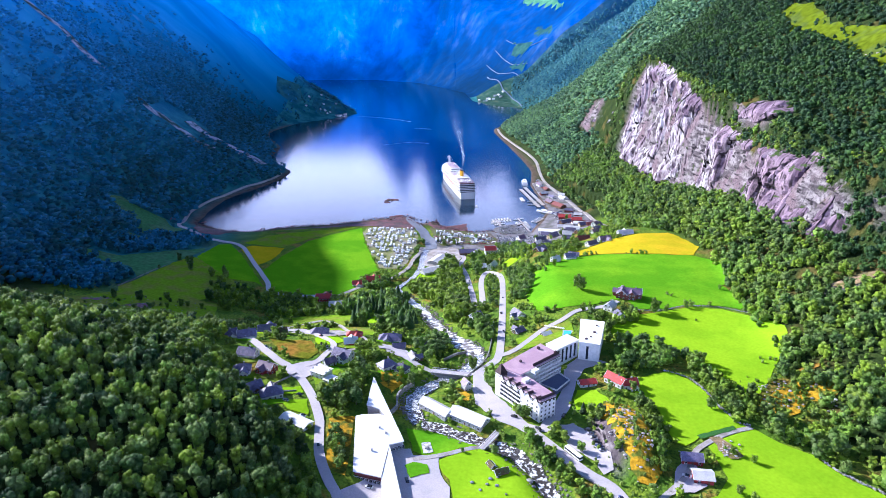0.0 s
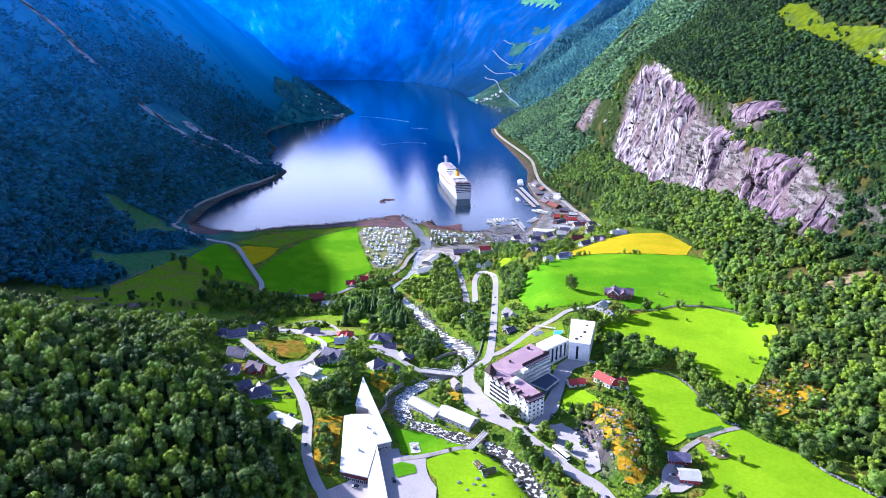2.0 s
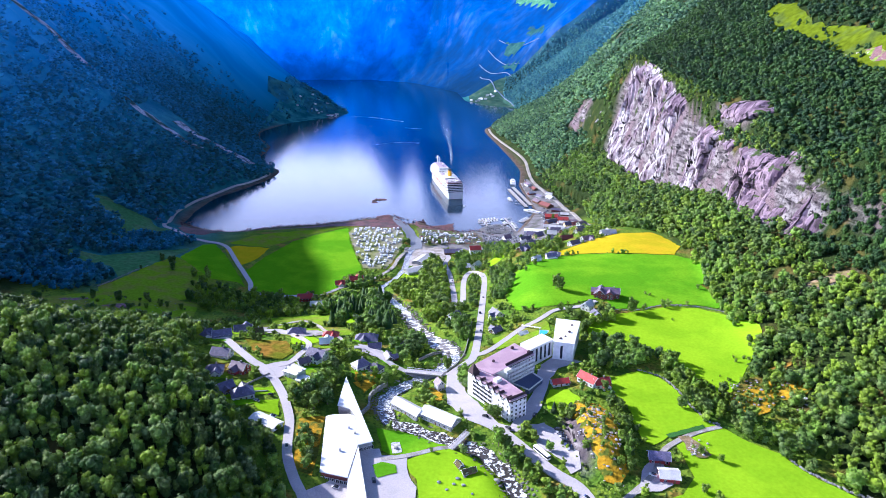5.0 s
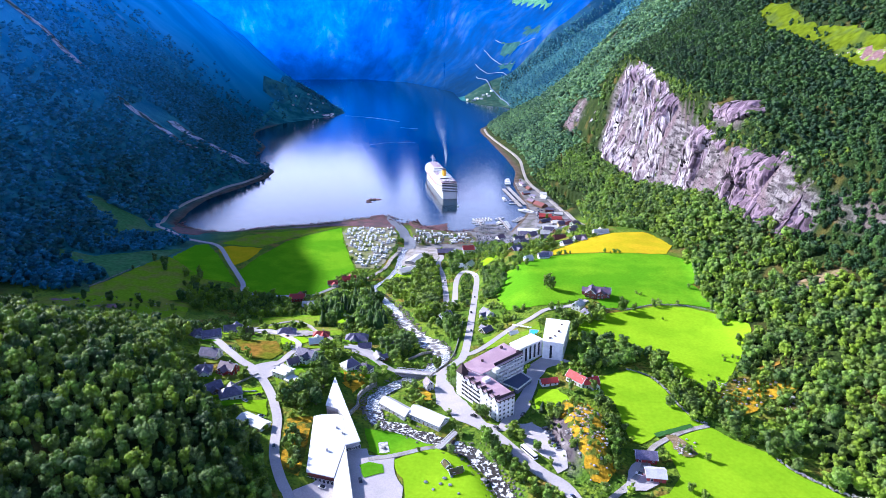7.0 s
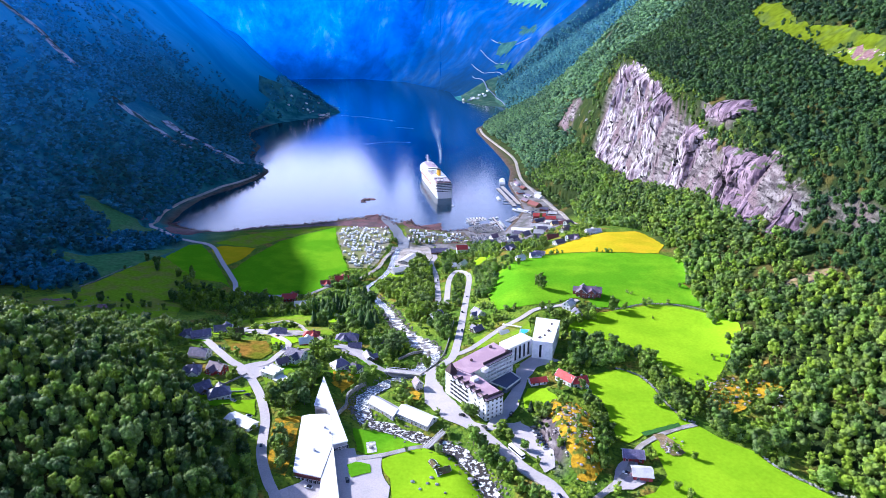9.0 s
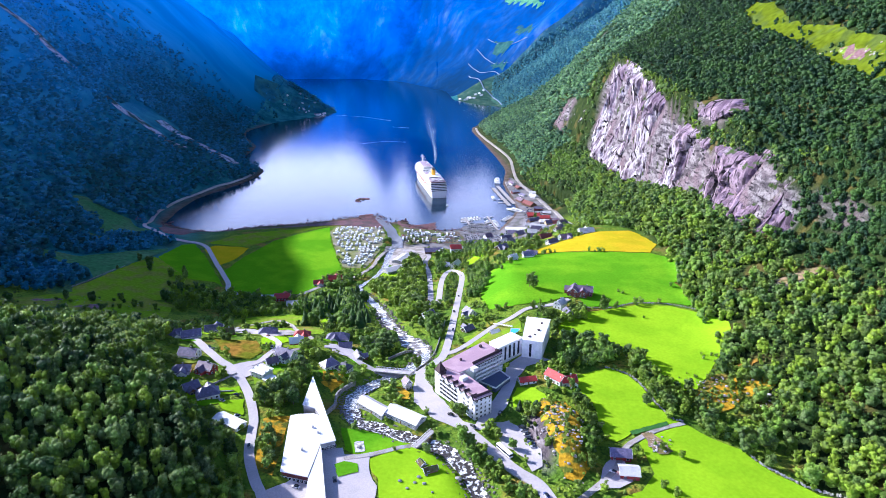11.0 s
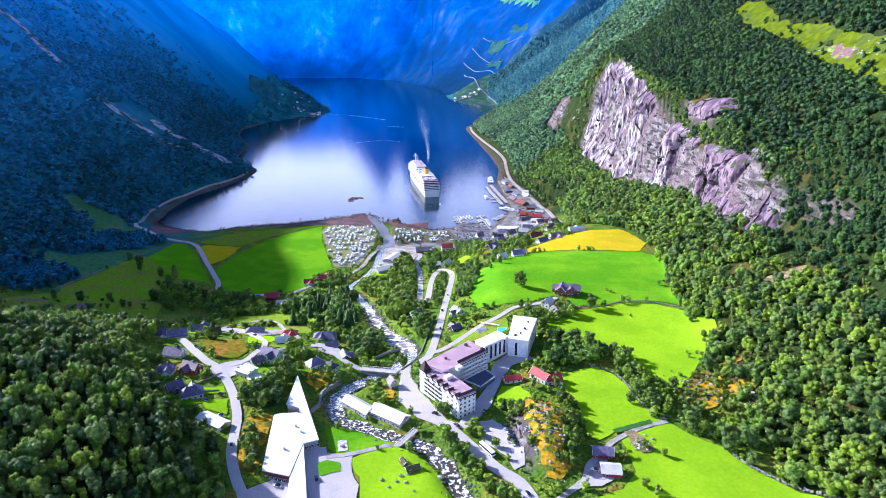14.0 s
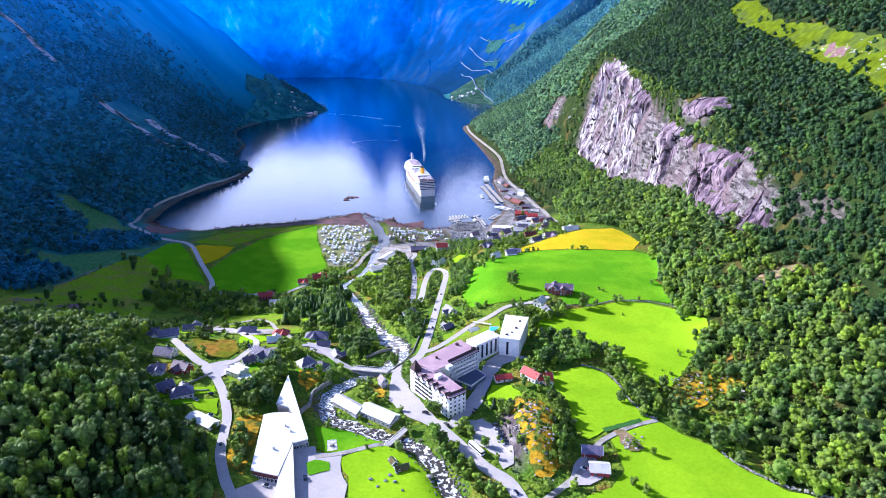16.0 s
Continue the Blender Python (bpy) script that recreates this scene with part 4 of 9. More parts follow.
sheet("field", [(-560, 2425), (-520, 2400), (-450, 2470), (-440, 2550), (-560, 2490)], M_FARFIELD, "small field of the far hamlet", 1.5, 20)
sheet("field", [(-124.3, 408.2), (-128.2, 436.3), (-111.2, 431.4), (-101.8, 418.6), (-109.7, 409.8)], M_LIME, "garden lawn along the village street", 0.4, 4)
sheet("field", [(-159.6, 415.1), (-128.1, 414.5), (-117.6, 394.2), (-122.6, 382.5), (-133.7, 380.8), (-148.7, 396)], M_HEATH, "rough ochre slope inside a street bend", 0.45, 4)
GLADES = [
    [(-200, 528), (-169, 551), (-119, 552), (-98, 514), (-112, 492), (-129, 490), (-150, 456), (-160, 470)],
    [(-98, 556), (-79, 538), (-79, 501), (-90, 480), (-100, 500)],
    [(-80, 607), (-59, 607), (-49, 562), (-67, 552)],
    [(-120, 372), (-110, 380), (-94, 366), (-90, 350), (-98, 343), (-110, 346)],
    [(-132, 470), (-90, 470), (-84, 446), (-128, 446)],
]
sheet("field", GLADES[0], M_OLIVE, "sunlit grass slope above the village", 0.45, 6)
sheet("field", GLADES[1], M_LIME, "small sunlit meadow among trees", 0.45, 5)
sheet("field", GLADES[2], M_LIME, "bright clearing by the falls", 0.45, 5)
sheet("lawn", GLADES[3], M_OLIVE, "garden round a flat-roofed white house", 0.45, 4)
sheet("lawn", GLADES[4], M_OLIVE, "garden lawns behind the lane", 0.42, 5)
sheet("pavement", [(-40.3, 295.6), (-35.3, 296.9), (-33.1, 287.4), (-38.6, 286.0)], M_ROOFWHITE_FLAG, "small patch of pale flagstones on the lawn", 0.6, 2, "pavement", 0.2)
sheet("lawn", [(53.7, 339.9), (58.7, 350), (69.5, 349), (76, 338), (70, 327), (54, 329)], M_LIME, "bright lawn beside the hotel drive", 0.45, 4)
sheet("lawn", [(25.8, 437.5), (53.1, 454), (73.8, 456), (72.4, 432.4), (49.7, 423.6), (29, 413.8)], M_OLIVE, "hotel garden lawn", 0.45, 4)
sheet("lawn", [(-127, 327), (-112, 331), (-108, 314), (-122, 318)], M_LIME, "bright garden lawn beside the lane", 0.45, 4)
sheet("lawn", [(-134, 341), (-120, 346), (-116, 338), (-130, 334)], M_LIME, "fenced garden lawn", 0.45, 4)
sheet("lawn", [(40, 740), (70, 745), (75, 715), (45, 700)], M_LIME, "bright lawn near the church hill", 0.5, 6)
sheet("lawn", [(-95, 312), (-80, 316), (-78, 262), (-88, 268), (-92, 290)], M_OCHRE, "ochre grass bank beside the hall", 0.4, 5)
sheet("ground_cover", [(-449, 985), (-405, 935), (-345, 925), (-300, 940), (-250, 962), (-160, 1005), (-104, 1032), (-92, 1010), (-129, 955), (-200, 965), (-260, 935), (-310, 912), (-380, 915), (-435, 950)], M_MUD, "reddish-brown seaweed shore at low tide", 0.5, 8, "shore")
sheet("ground_cover", [(-432, 925), (-412, 892), (-392, 862), (-366, 860), (-345, 895), (-345, 927), (-405, 937), (-440, 962)], M_MUD, "reddish seaweed beach below the bay lane", 0.6, 6, "shore", 1.5)
for patch in ([(-356, 494), (-350, 506), (-338, 522), (-332, 518), (-342, 502)], [(-334, 528), (-320, 546), (-306, 534), (-312, 526), (-322, 532)], [(-374, 532), (-366, 548), (-352, 552), (-358, 540)]):
    sheet("ground_cover", patch, M_SCREE, "purple-brown stony heath in rough pasture", 0.65, 4, "heath", 2.0)
sheet("ground_cover", [(-160, 911), (-156, 951), (-84, 952), (-74, 903), (-72, 842), (-82, 778), (-87, 751), (-116, 751), (-134, 807)], M_CAMP, "worn grass of the camping ground", 0.45, 8, "ground")
sheet("pavement", [(-50, 978), (6, 942), (40, 950), (63, 925), (99, 925), (130, 1000), (152, 1070), (150, 1160), (146, 1270), (165, 1330), (196, 1190), (210, 1060), (197, 900), (140, 830), (90, 790), (56, 800), (12, 835), (-50, 845)], M_QUAY, "grey paved harbour front and quay", 0.5, 8, "pavement")
sheet("ground_cover", [(-135, 1000), (-130, 1040), (-112, 1050), (-98, 1015), (-82, 956), (-81, 938), (-101, 953), (-130, 949), (-150, 975)], M_MUD, "reddish seaweed flat beside the river mouth", 0.5, 6, "shore", 2.0, 0.3)
sheet("ground_cover", [(-66, 1030), (-56, 986), (-35, 981), (-18, 986), (2, 996), (3, 964), (-14, 925), (-33, 917), (-53, 950)], M_MUD, "dark seaweed flat below the camp", 0.75, 6, "shore", 2.0, 0.35)
sheet("ground_cover", [(-59, 967), (-34, 953), (5, 946), (21, 922), (37, 935), (46.7, 880.9), (40.9, 852.1), (7.4, 856.9), (-18.9, 857.2), (-36.2, 848.8), (-46.2, 875.9)], M_WORN, "worn brown ground of the lower camp", 0.85, 8, "ground", 1.5)
sheet("river", [(-100, 1038), (-90, 1020), (-79, 1003), (-60, 936), (-43.8, 856.3), (-44.4, 838.4), (-57.7, 836), (-67.8, 886.6), (-82, 956), (-101, 1017)], M_CHANNEL, "grey silty river mouth", 0.95, 6, "river", 1.0, 0.4)
sheet("pavement", [(40.2, 312.8), (48.8, 314.8), (57.6, 303), (63.5, 284.8), (62, 272.8), (57, 269), (53.4, 279.4), (43, 293.9)], M_ASPHALT, "pale car park under the rock knoll", 0.5, 4, "pavement")
sheet("pavement", [(-9.9, 355.4), (-6, 385), (3, 383), (3, 352.7), (22.1, 315.5), (31.7, 311.3), (21.4, 304), (3, 320.7), (-8, 337)], M_ASPHALT, "pale forecourt of the hotel", 0.5, 4, "pavement")
sheet("pavement", [(-57, 289), (-46, 290.4), (-43.9, 284.6), (-29.5, 285.4), (-30.4, 273.9), (-24.5, 259.4), (-22.3, 225), (-50, 225)], M_ASPHALT, "pale paved yard beside the hall", 0.5, 5, "pavement")
sheet("pavement", [(-80, 225), (-79, 243), (-78.8, 253), (-65.6, 264.6), (-57, 267.3), (-50, 245.7), (-50, 225)], M_ASPHALT, "paved arrival yard of the hall", 0.5, 5, "pavement")
sheet("pavement", [(86.4, 254), (93.8, 270.6), (100.8, 279.6), (106.9, 279.6), (106.5, 260.9), (102.5, 257)], M_ASPHALT, "grey farm yard between the barns", 0.6, 4, "pavement")
sheet("pavement", [(27.4, 307.5), (38.5, 330.3), (47.8, 350.3), (55.1, 380.4), (71.7, 399.3), (85.6, 386.7), (68.3, 377), (60.6, 364), (54.5, 343.1), (46.7, 325.4), (34.5, 305.8)], M_ASPHALT, "paved drive behind the hotel", 0.5, 4, "pavement")
sheet("pavement", [(-72, 845), (-50, 850), (-20, 850), (-5, 815), (-20, 760), (-45, 745), (-60, 770)], M_GRAVEL, "pale yard of the lower village", 0.5, 6, "pavement")
sheet("pavement", [(-137, 367), (-128, 376), (-117, 380), (-109, 374), (-115, 362), (-122, 352), (-128, 357)], M_ASPHALT, "pale paved street junction", 0.58, 4, "pavement")
sheet("pavement", [(-75, 418), (-62, 420), (-50, 404), (-60, 400), (-70, 405)], M_ASPHALT, "pale yard between slate-roofed houses", 0.6, 4, "pavement")
sheet("pavement", [(-146, 452), (-116, 462), (-100, 445), (-120, 432), (-150, 440)], M_GRAVEL, "pale gravel drive round a house", 0.6, 4, "pavement")

sheet("rock_knoll", [(66, 329), (72.7, 335.4), (86.1, 331.7), (92, 316.8), (88, 300), (85, 280.4), (86.8, 267.1), (80, 258), (72, 262), (70.6, 276), (68.4, 293.8), (66, 314.9)], M_OCHRE, "ochre heath on the rock knoll", 0.6, 3, "knoll", 1.0)
sheet("heath", [(170.8, 344), (185.4, 350.8), (210.2, 365), (221.4, 362.3), (220.1, 342.1), (199.1, 337.5), (183.3, 322.5), (169, 325.1), (165.8, 334.2)], M_OCHRE, "ochre heath with bare rock at the wood's edge", 0.6, 5, "heath", 2.0)
sheet("heath", [(124.1, 300), (130, 301), (134.3, 291.7), (135.5, 284.8), (129, 281.5), (123.8, 288.9)], M_SAND, "bare rock outcrop in the meadow", 0.9, 3, "rock", 1.0)
sheet("garden", [(117.3, 303.0), (142.1, 312.6), (142.5, 309.2), (118.3, 299.3)], M_CROP, "dark green vegetable rows", 0.8, 2.5, "garden", 0.2)
sheet("heath", [(-70.9, 371.3), (-58, 374.8), (-55.3, 362), (-61, 346.2), (-69.1, 355.8)], M_OCHRE, "ochre rocky bank behind the hall", 0.6, 3, "heath", 1.0)
sheet("heath", [(-22.7, 364), (-13, 352), (-9.8, 341), (-19, 344)], M_OCHRE, "ochre rocky bank by the bridge", 0.6, 3, "heath", 1.0)
sheet("heath", [(210, 372), (217, 379), (222, 376), (228, 378), (225, 369), (219, 371), (216, 363)], M_HEATH, "ochre heath patch in thin wood", 0.7, 5, "heath", 2.5)
sheet("heath", [(230, 330), (238, 335), (243, 331), (252, 332), (246, 324), (240, 327), (233, 321)], M_HEATH, "small ochre heath patch on the slope", 0.7, 5, "heath", 2.5)
sheet("heath", [(282, 466), (300, 466), (312, 460), (300, 452), (285, 453)], M_SAND, "bare sandy scar in the wood", 0.8, 5, "heath", 1.5)
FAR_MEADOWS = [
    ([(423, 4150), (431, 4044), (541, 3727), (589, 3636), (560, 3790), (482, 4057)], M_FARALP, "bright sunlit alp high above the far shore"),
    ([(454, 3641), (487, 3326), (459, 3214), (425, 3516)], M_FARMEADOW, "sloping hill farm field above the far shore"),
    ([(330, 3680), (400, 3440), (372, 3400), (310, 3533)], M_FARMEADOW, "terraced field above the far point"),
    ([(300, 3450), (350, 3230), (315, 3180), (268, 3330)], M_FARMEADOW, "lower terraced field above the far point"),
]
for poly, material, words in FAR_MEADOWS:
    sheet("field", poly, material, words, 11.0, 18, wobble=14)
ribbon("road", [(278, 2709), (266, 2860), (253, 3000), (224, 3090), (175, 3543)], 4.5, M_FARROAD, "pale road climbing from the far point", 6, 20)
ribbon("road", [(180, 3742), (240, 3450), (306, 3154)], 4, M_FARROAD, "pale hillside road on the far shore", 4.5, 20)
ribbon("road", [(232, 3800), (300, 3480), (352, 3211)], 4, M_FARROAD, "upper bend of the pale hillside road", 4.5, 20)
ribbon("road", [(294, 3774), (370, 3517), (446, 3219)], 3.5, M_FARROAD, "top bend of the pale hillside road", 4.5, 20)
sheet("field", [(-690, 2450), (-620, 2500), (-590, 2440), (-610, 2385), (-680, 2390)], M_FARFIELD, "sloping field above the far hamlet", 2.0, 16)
ribbon("scree", [(-690, 1335), (-652, 1318), (-631, 1331), (-593, 1328), (-565, 1320), (-531, 1326)], 22, M_SLIDE, "pale scree slide on the mountainside", 2.0, 6, "scree", None, False, 4)
ribbon("scree", [(-612, 1400), (-577, 1393), (-545, 1385), (-483, 1377), (-444, 1366)], 34, M_SLIDE, "broad grey scree slide", 2.0, 6, "scree", None, False, 5)
ribbon("scree", [(-985, 1470), (-936, 1479), (-915, 1498), (-855, 1466), (-808, 1448)], 24, M_SLIDE, "grey rock band high on the mountain", 3.0, 6, "scree", None, False, 4)

MAIN = [(75, 215), (67, 235), (62.6, 247.8), (57.8, 260.4), (46.4, 272.1), (30.5, 297), (18.5, 313.6), (5.3, 329.7), (-3.5, 353.2), (-5, 375), (4.2, 390), (11.4, 404.5), (17.2, 451.5), (22.8, 511.8), (28.4, 576.9),
        (33.5, 647), (32, 690), (23.3, 716), (14.3, 692), (10, 643.1), (7.7, 566.8), (4.6, 530), (0, 533), (-1.3, 603.3), (-4.2, 704.6), (-10.5, 767.9), (-6, 797.5), (-14, 819.7), (-45, 827.5)]
ribbon("road", MAIN, [7.4, 7, 6.4, 5.8, 5.8, 5.8, 6], M_ASPHALT, "pale winding main road down to the harbour", 0.5, ys=[215, 300, 360, 400, 520, 700, 830])
ribbon("road", [(11.4, 404.5), (23.4, 413.1), (47.5, 445.8), (67.1, 460.4), (83, 474.6), (105.7, 481.6), (119.8, 491.5)], 4.2, M_ASPHALT, "pale side road past the hotel garden", 0.55)
ribbon("road", [(-62, 205), (-76, 241.3), (-86, 259.4), (-94.3, 278.8), (-98.2, 298.4), (-101.4, 313), (-111, 336.6), (-121.4, 354.7), (-131.8, 368.7), (-141.8, 376.6), (-154, 389.9), (-167.1, 404.8), (-184.8, 422.6)], 5.4, M_ASPHALT, "pale village street climbing past houses", 0.5)
ribbon("road", [(-131.1, 368.8), (-117.9, 376.3), (-112.4, 393.5), (-110, 409), (-125.7, 432), (-140.7, 447), (-154.6, 448)], 4.4, M_ASPHALT, "pale village lane", 0.55)
ribbon("road", [(-154.6, 448), (-160, 470), (-156, 505), (-140, 520), (-122, 492), (-110, 462), (-90, 428), (-88, 408), (-100, 398), (-112, 396)], 3.2, M_GRAVEL, "narrow pale lane round the upper houses", 0.6)
ribbon("road", [(-77.2, 411.1), (-68.1, 411.2), (-57.4, 401.4), (-47.3, 390.7), (-33.5, 382.9), (-16.8, 380.2), (-4, 378.2)], 3.8, M_ASPHALT, "pale lane leading to the bridge", 0.9)
ribbon("road", [(-175, 640), (-225.4, 646.6), (-241.2, 679), (-276.8, 742.8), (-308.3, 802.9), (-327.4, 823.8), (-350.3, 832.3), (-383.8, 847.4), (-448, 923), (-472, 1005), (-478, 1060), (-473, 1150), (-450, 1235), (-425, 1292), (-408, 1372), (-429, 1440)], 5.5, M_ASPHALT, "narrow grey lane round the bay", 0.8)
ribbon("road", [(194.6, 840), (205, 950), (208, 1020), (199, 1105), (185, 1203), (175, 1306), (179, 1420), (181, 1499), (172, 1617), (155, 1767), (133, 1953), (130, 2055)], 6, M_GRAVEL, "pale shore road under the woods", 1.0, 8)
ribbon("road", [(74, 245), (83.4, 253.2), (94.9, 263.9), (102.2, 272.8), (109.8, 286.5), (119.1, 295), (135.9, 305.6), (152.2, 311.3)], 3.2, M_GRAVEL, "sandy farm track", 0.6)
ribbon("path", [(-44.1, 280.5), (-26.4, 285.9), (-7.3, 294), (-3, 297)], 3.2, M_GRAVEL, "pale gravel path between lawns", 0.65, 3, "path")
ribbon("road", [(-150, 645), (-124.1, 685.6), (-100.1, 709.3), (-80, 753.2), (-74, 792.4), (-66, 826)], 5, M_GRAVEL, "pale lane beside the river and camp", 0.6)
ribbon("river", RIVER[:9], [8, 9, 10], M_STREAM, "dark mountain river with white rapids", 0.7, 2, "river", [230, 300, 340], False, 6, 0.16)
ribbon("river", RIVER[8:15], [9, 9, 11], M_FOAM, "river with foaming rapids", 0.8, 2, "river", [330, 380, 430], False, 6, 0.16)
ribbon("river", RIVER[14:21], [12, 17, 10, 8], M_FALLS, "broad white waterfall cascade", 0.25, 3, "river", [414, 440, 490, 570], True, 6, 0.2)
ribbon("river", RIVER[20:RIVER.index((-58.4, 843.3)) + 1], [8, 6, 8, 10, 16], M_FOAM, "pale river running to the fjord", 0.9, 3, "river", [565, 700, 760, 900, 1000], False, 6, 0.14)

M_WAKE = shade("wake_foam", (0.08, 0.16, 0.30), 0.4, 0.05, 0.4, second=(0.30, 0.40, 0.55), second_scale=0.03, spec=0.3)


def wake(line, width, label):
    """A thin streak of foam lying on the water."""
    c = curve_points(line, 8)
    t = np.gradient(c, axis=0)
    t /= np.linalg.norm(t, axis=1)[:, None] + 1e-9
    side = np.c_[t[:, 1], -t[:, 0]]
    w = width * np.linspace(0.4, 1, len(c)) * (0.7 + 0.3 * np.sin(np.arange(len(c)) * 1.7))
    v = np.stack([np.c_[c + side * w[:, None] * o, np.full(len(c), 0.1)] for o in (-0.5, 0.5)], 1)
    k = np.arange(len(c) * 2).reshape(-1, 2)
    f = np.stack([k[:-1, 0], k[:-1, 1], k[1:, 1], k[1:, 0]], -1)[:, ::-1]
    tagged(new("water_streak", mesh_of("water_streak", v.reshape(-1, 3), f, M_WAKE)), label, "wake", kind="structure")


wake([(-387, 2446), (-286, 2392), (-165, 2277)], 7, "thin white wake off the far hamlet")
wake([(-213, 1781), (-155, 1819), (-88, 1808)], 10, "faint streak of foam on the fjord")
wake([(-150, 2120), (-92, 2092)], 8, "short faint streak on the water")
# ---- trees ----
M_LEAF = leafage("birch_leaves", (0.035, 0.085, 0.012), (0.31, 0.46, 0.02), (0.23, 0.32, 0.09))
# needles with the blue of hazy air mixed into their colour
M_WEST = leafage("hazed_pine_needles", (0.018, 0.088, 0.095), (0.080, 0.38, 0.70), (0.036, 0.16, 0.18), 0.8, 0.12, 0.5)
# leaf copy darkened to stand in for cloud shade high on the slope
M_DEEP = leafage("darkened_leaves", (0.012, 0.046, 0.018), (0.080, 0.172, 0.026), (0.045, 0.10, 0.046))
# birch colour paled and blued to imitate the air in between
M_FARLEAF = leafage("hazed_birch_leaves", (0.035, 0.105, 0.05), (0.19, 0.36, 0.12), (0.11, 0.24, 0.15))
# ridge foliage carries the distance haze in its blue base colour
M_RIDGE = leafage("hazed_ridge_leaves", (0.03, 0.14, 0.22), (0.13, 0.34, 0.33), (0.08, 0.25, 0.31), 0.8, 0.12, 0.4)
M_ALDER = leafage("alder_leaves", (0.030, 0.088, 0.020), (0.25, 0.42, 0.04), (0.24, 0.32, 0.12))
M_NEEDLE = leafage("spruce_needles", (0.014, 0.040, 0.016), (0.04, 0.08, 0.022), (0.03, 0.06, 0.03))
M_BARK = shade("bark", (0.16, 0.13, 0.11), 0.9, 3, 0.3, 0.05, 8)


def ico(sub):
    bm = bmesh.new()
    bmesh.ops.create_icosphere(bm, subdivisions=sub, radius=1)
    v, f = np.array([x.co[:] for x in bm.verts]), np.array([[x.index for x in q.verts] for q in bm.faces])
    bm.free()
    return v, f


ICO1, ICO2 = ico(1), ico(2)


def crown_template(rng, leaves, lumps=7, leaf=0.13, slim=1.0):
    """A unit crown, 1 high: a billowing body of clumps under a coat of leaf sprays with an uneven outline. Triangles only."""
    V, Fc, base, spots = [], [], 0, []
    for i in range(lumps):
        z = 0.26 + 0.56 * i / max(1, lumps - 1)
        r = 0.21 * math.sin(math.pi * min(1, 0.25 + 0.7 * (1 - abs(z - 0.42) / 0.58))) * slim * rng.uniform(0.75, 1.2)
        a = 2.4 * i + rng.uniform(-0.5, 0.5)
        spots.append((np.array((r * math.cos(a), r * math.sin(a), z + rng.uniform(-0.04, 0.04))), rng.uniform(0.17, 0.25) * (1.08 - 0.3 * (z > 0.7))))
    for c, size in spots + [(np.array((0, 0, 0.42)), 0.24 * slim)]:
        v, f = ICO1
        V.append(v * rng.uniform(0.72, 0.98, (len(v), 1)) * size * (1, 1, 0.95) + c)
        Fc.append(f + base)
        base += len(v)
    for k in range(leaves):
        c, size = spots[k % len(spots)]
        d = rng.normal(size=3)
        d[2] = d[2] * 0.9 + 0.35
        d /= np.linalg.norm(d)
        p = c + d * size * rng.uniform(0.85, 1.12)
        nrm = d + rng.normal(size=3) * 0.45
        nrm /= np.linalg.norm(nrm)
        a = np.cross(nrm, rng.normal(size=3))
        a /= np.linalg.norm(a)
        b = np.cross(nrm, a)
        s = leaf * rng.uniform(0.5, 0.9)
        V.append(np.array([p + a * s, p + b * s * 0.8, p - a * s * 0.9, p - b * s * 0.7]))
        Fc.append(np.array([[0, 1, 2], [0, 2, 3]]) + base)
        base += 4
    return np.concatenate(V), np.concatenate(Fc)


def spruce_template(rng, tiers=5):
    """A unit spruce: drooping ragged tiers."""
    V, Fc, base = [], [], 0
    for i in range(tiers):
        z0, r = 0.08 + 0.80 * i / tiers, 0.24 * (1 - i / tiers) + 0.045
        k = 7
        a = np.arange(k) / k * 6.283 + rng.uniform(0, 1)
        ring = np.c_[np.cos(a) * r * rng.uniform(0.7, 1.15, k), np.sin(a) * r * rng.uniform(0.7, 1.15, k), z0 + rng.uniform(-0.03, 0.03, k)]
        V.append(np.concatenate([ring, [[0, 0, min(1.0, z0 + 0.34)]]]))
        Fc.append(np.array([[j, (j + 1) % k, k] for j in range(k)]) + base)
        base += k + 1
    return np.concatenate(V), np.concatenate(Fc)


rng = np.random.RandomState(7)
NEAR = [crown_template(rng, 150, 8, 0.075, 1.05) for _ in range(12)]
SLIMS = [crown_template(rng, 130, 8, 0.075, 0.8) for _ in range(12)]
MIDS = [crown_template(rng, 40, 4, 0.13, 1.0) for _ in range(8)]
FARS = [crown_template(rng, 5, 2, 0.16, 1.2) if k < 2 else crown_template(rng, 4, 2, 0.16, 1.4) for k in range(5)]

BELT = [crown_template(rng, 130, 7, 0.125, 1.0) for _ in range(8)]
SPECKS = [crown_template(rng, 10, 2, 0.16, 1.1) for _ in range(6)]


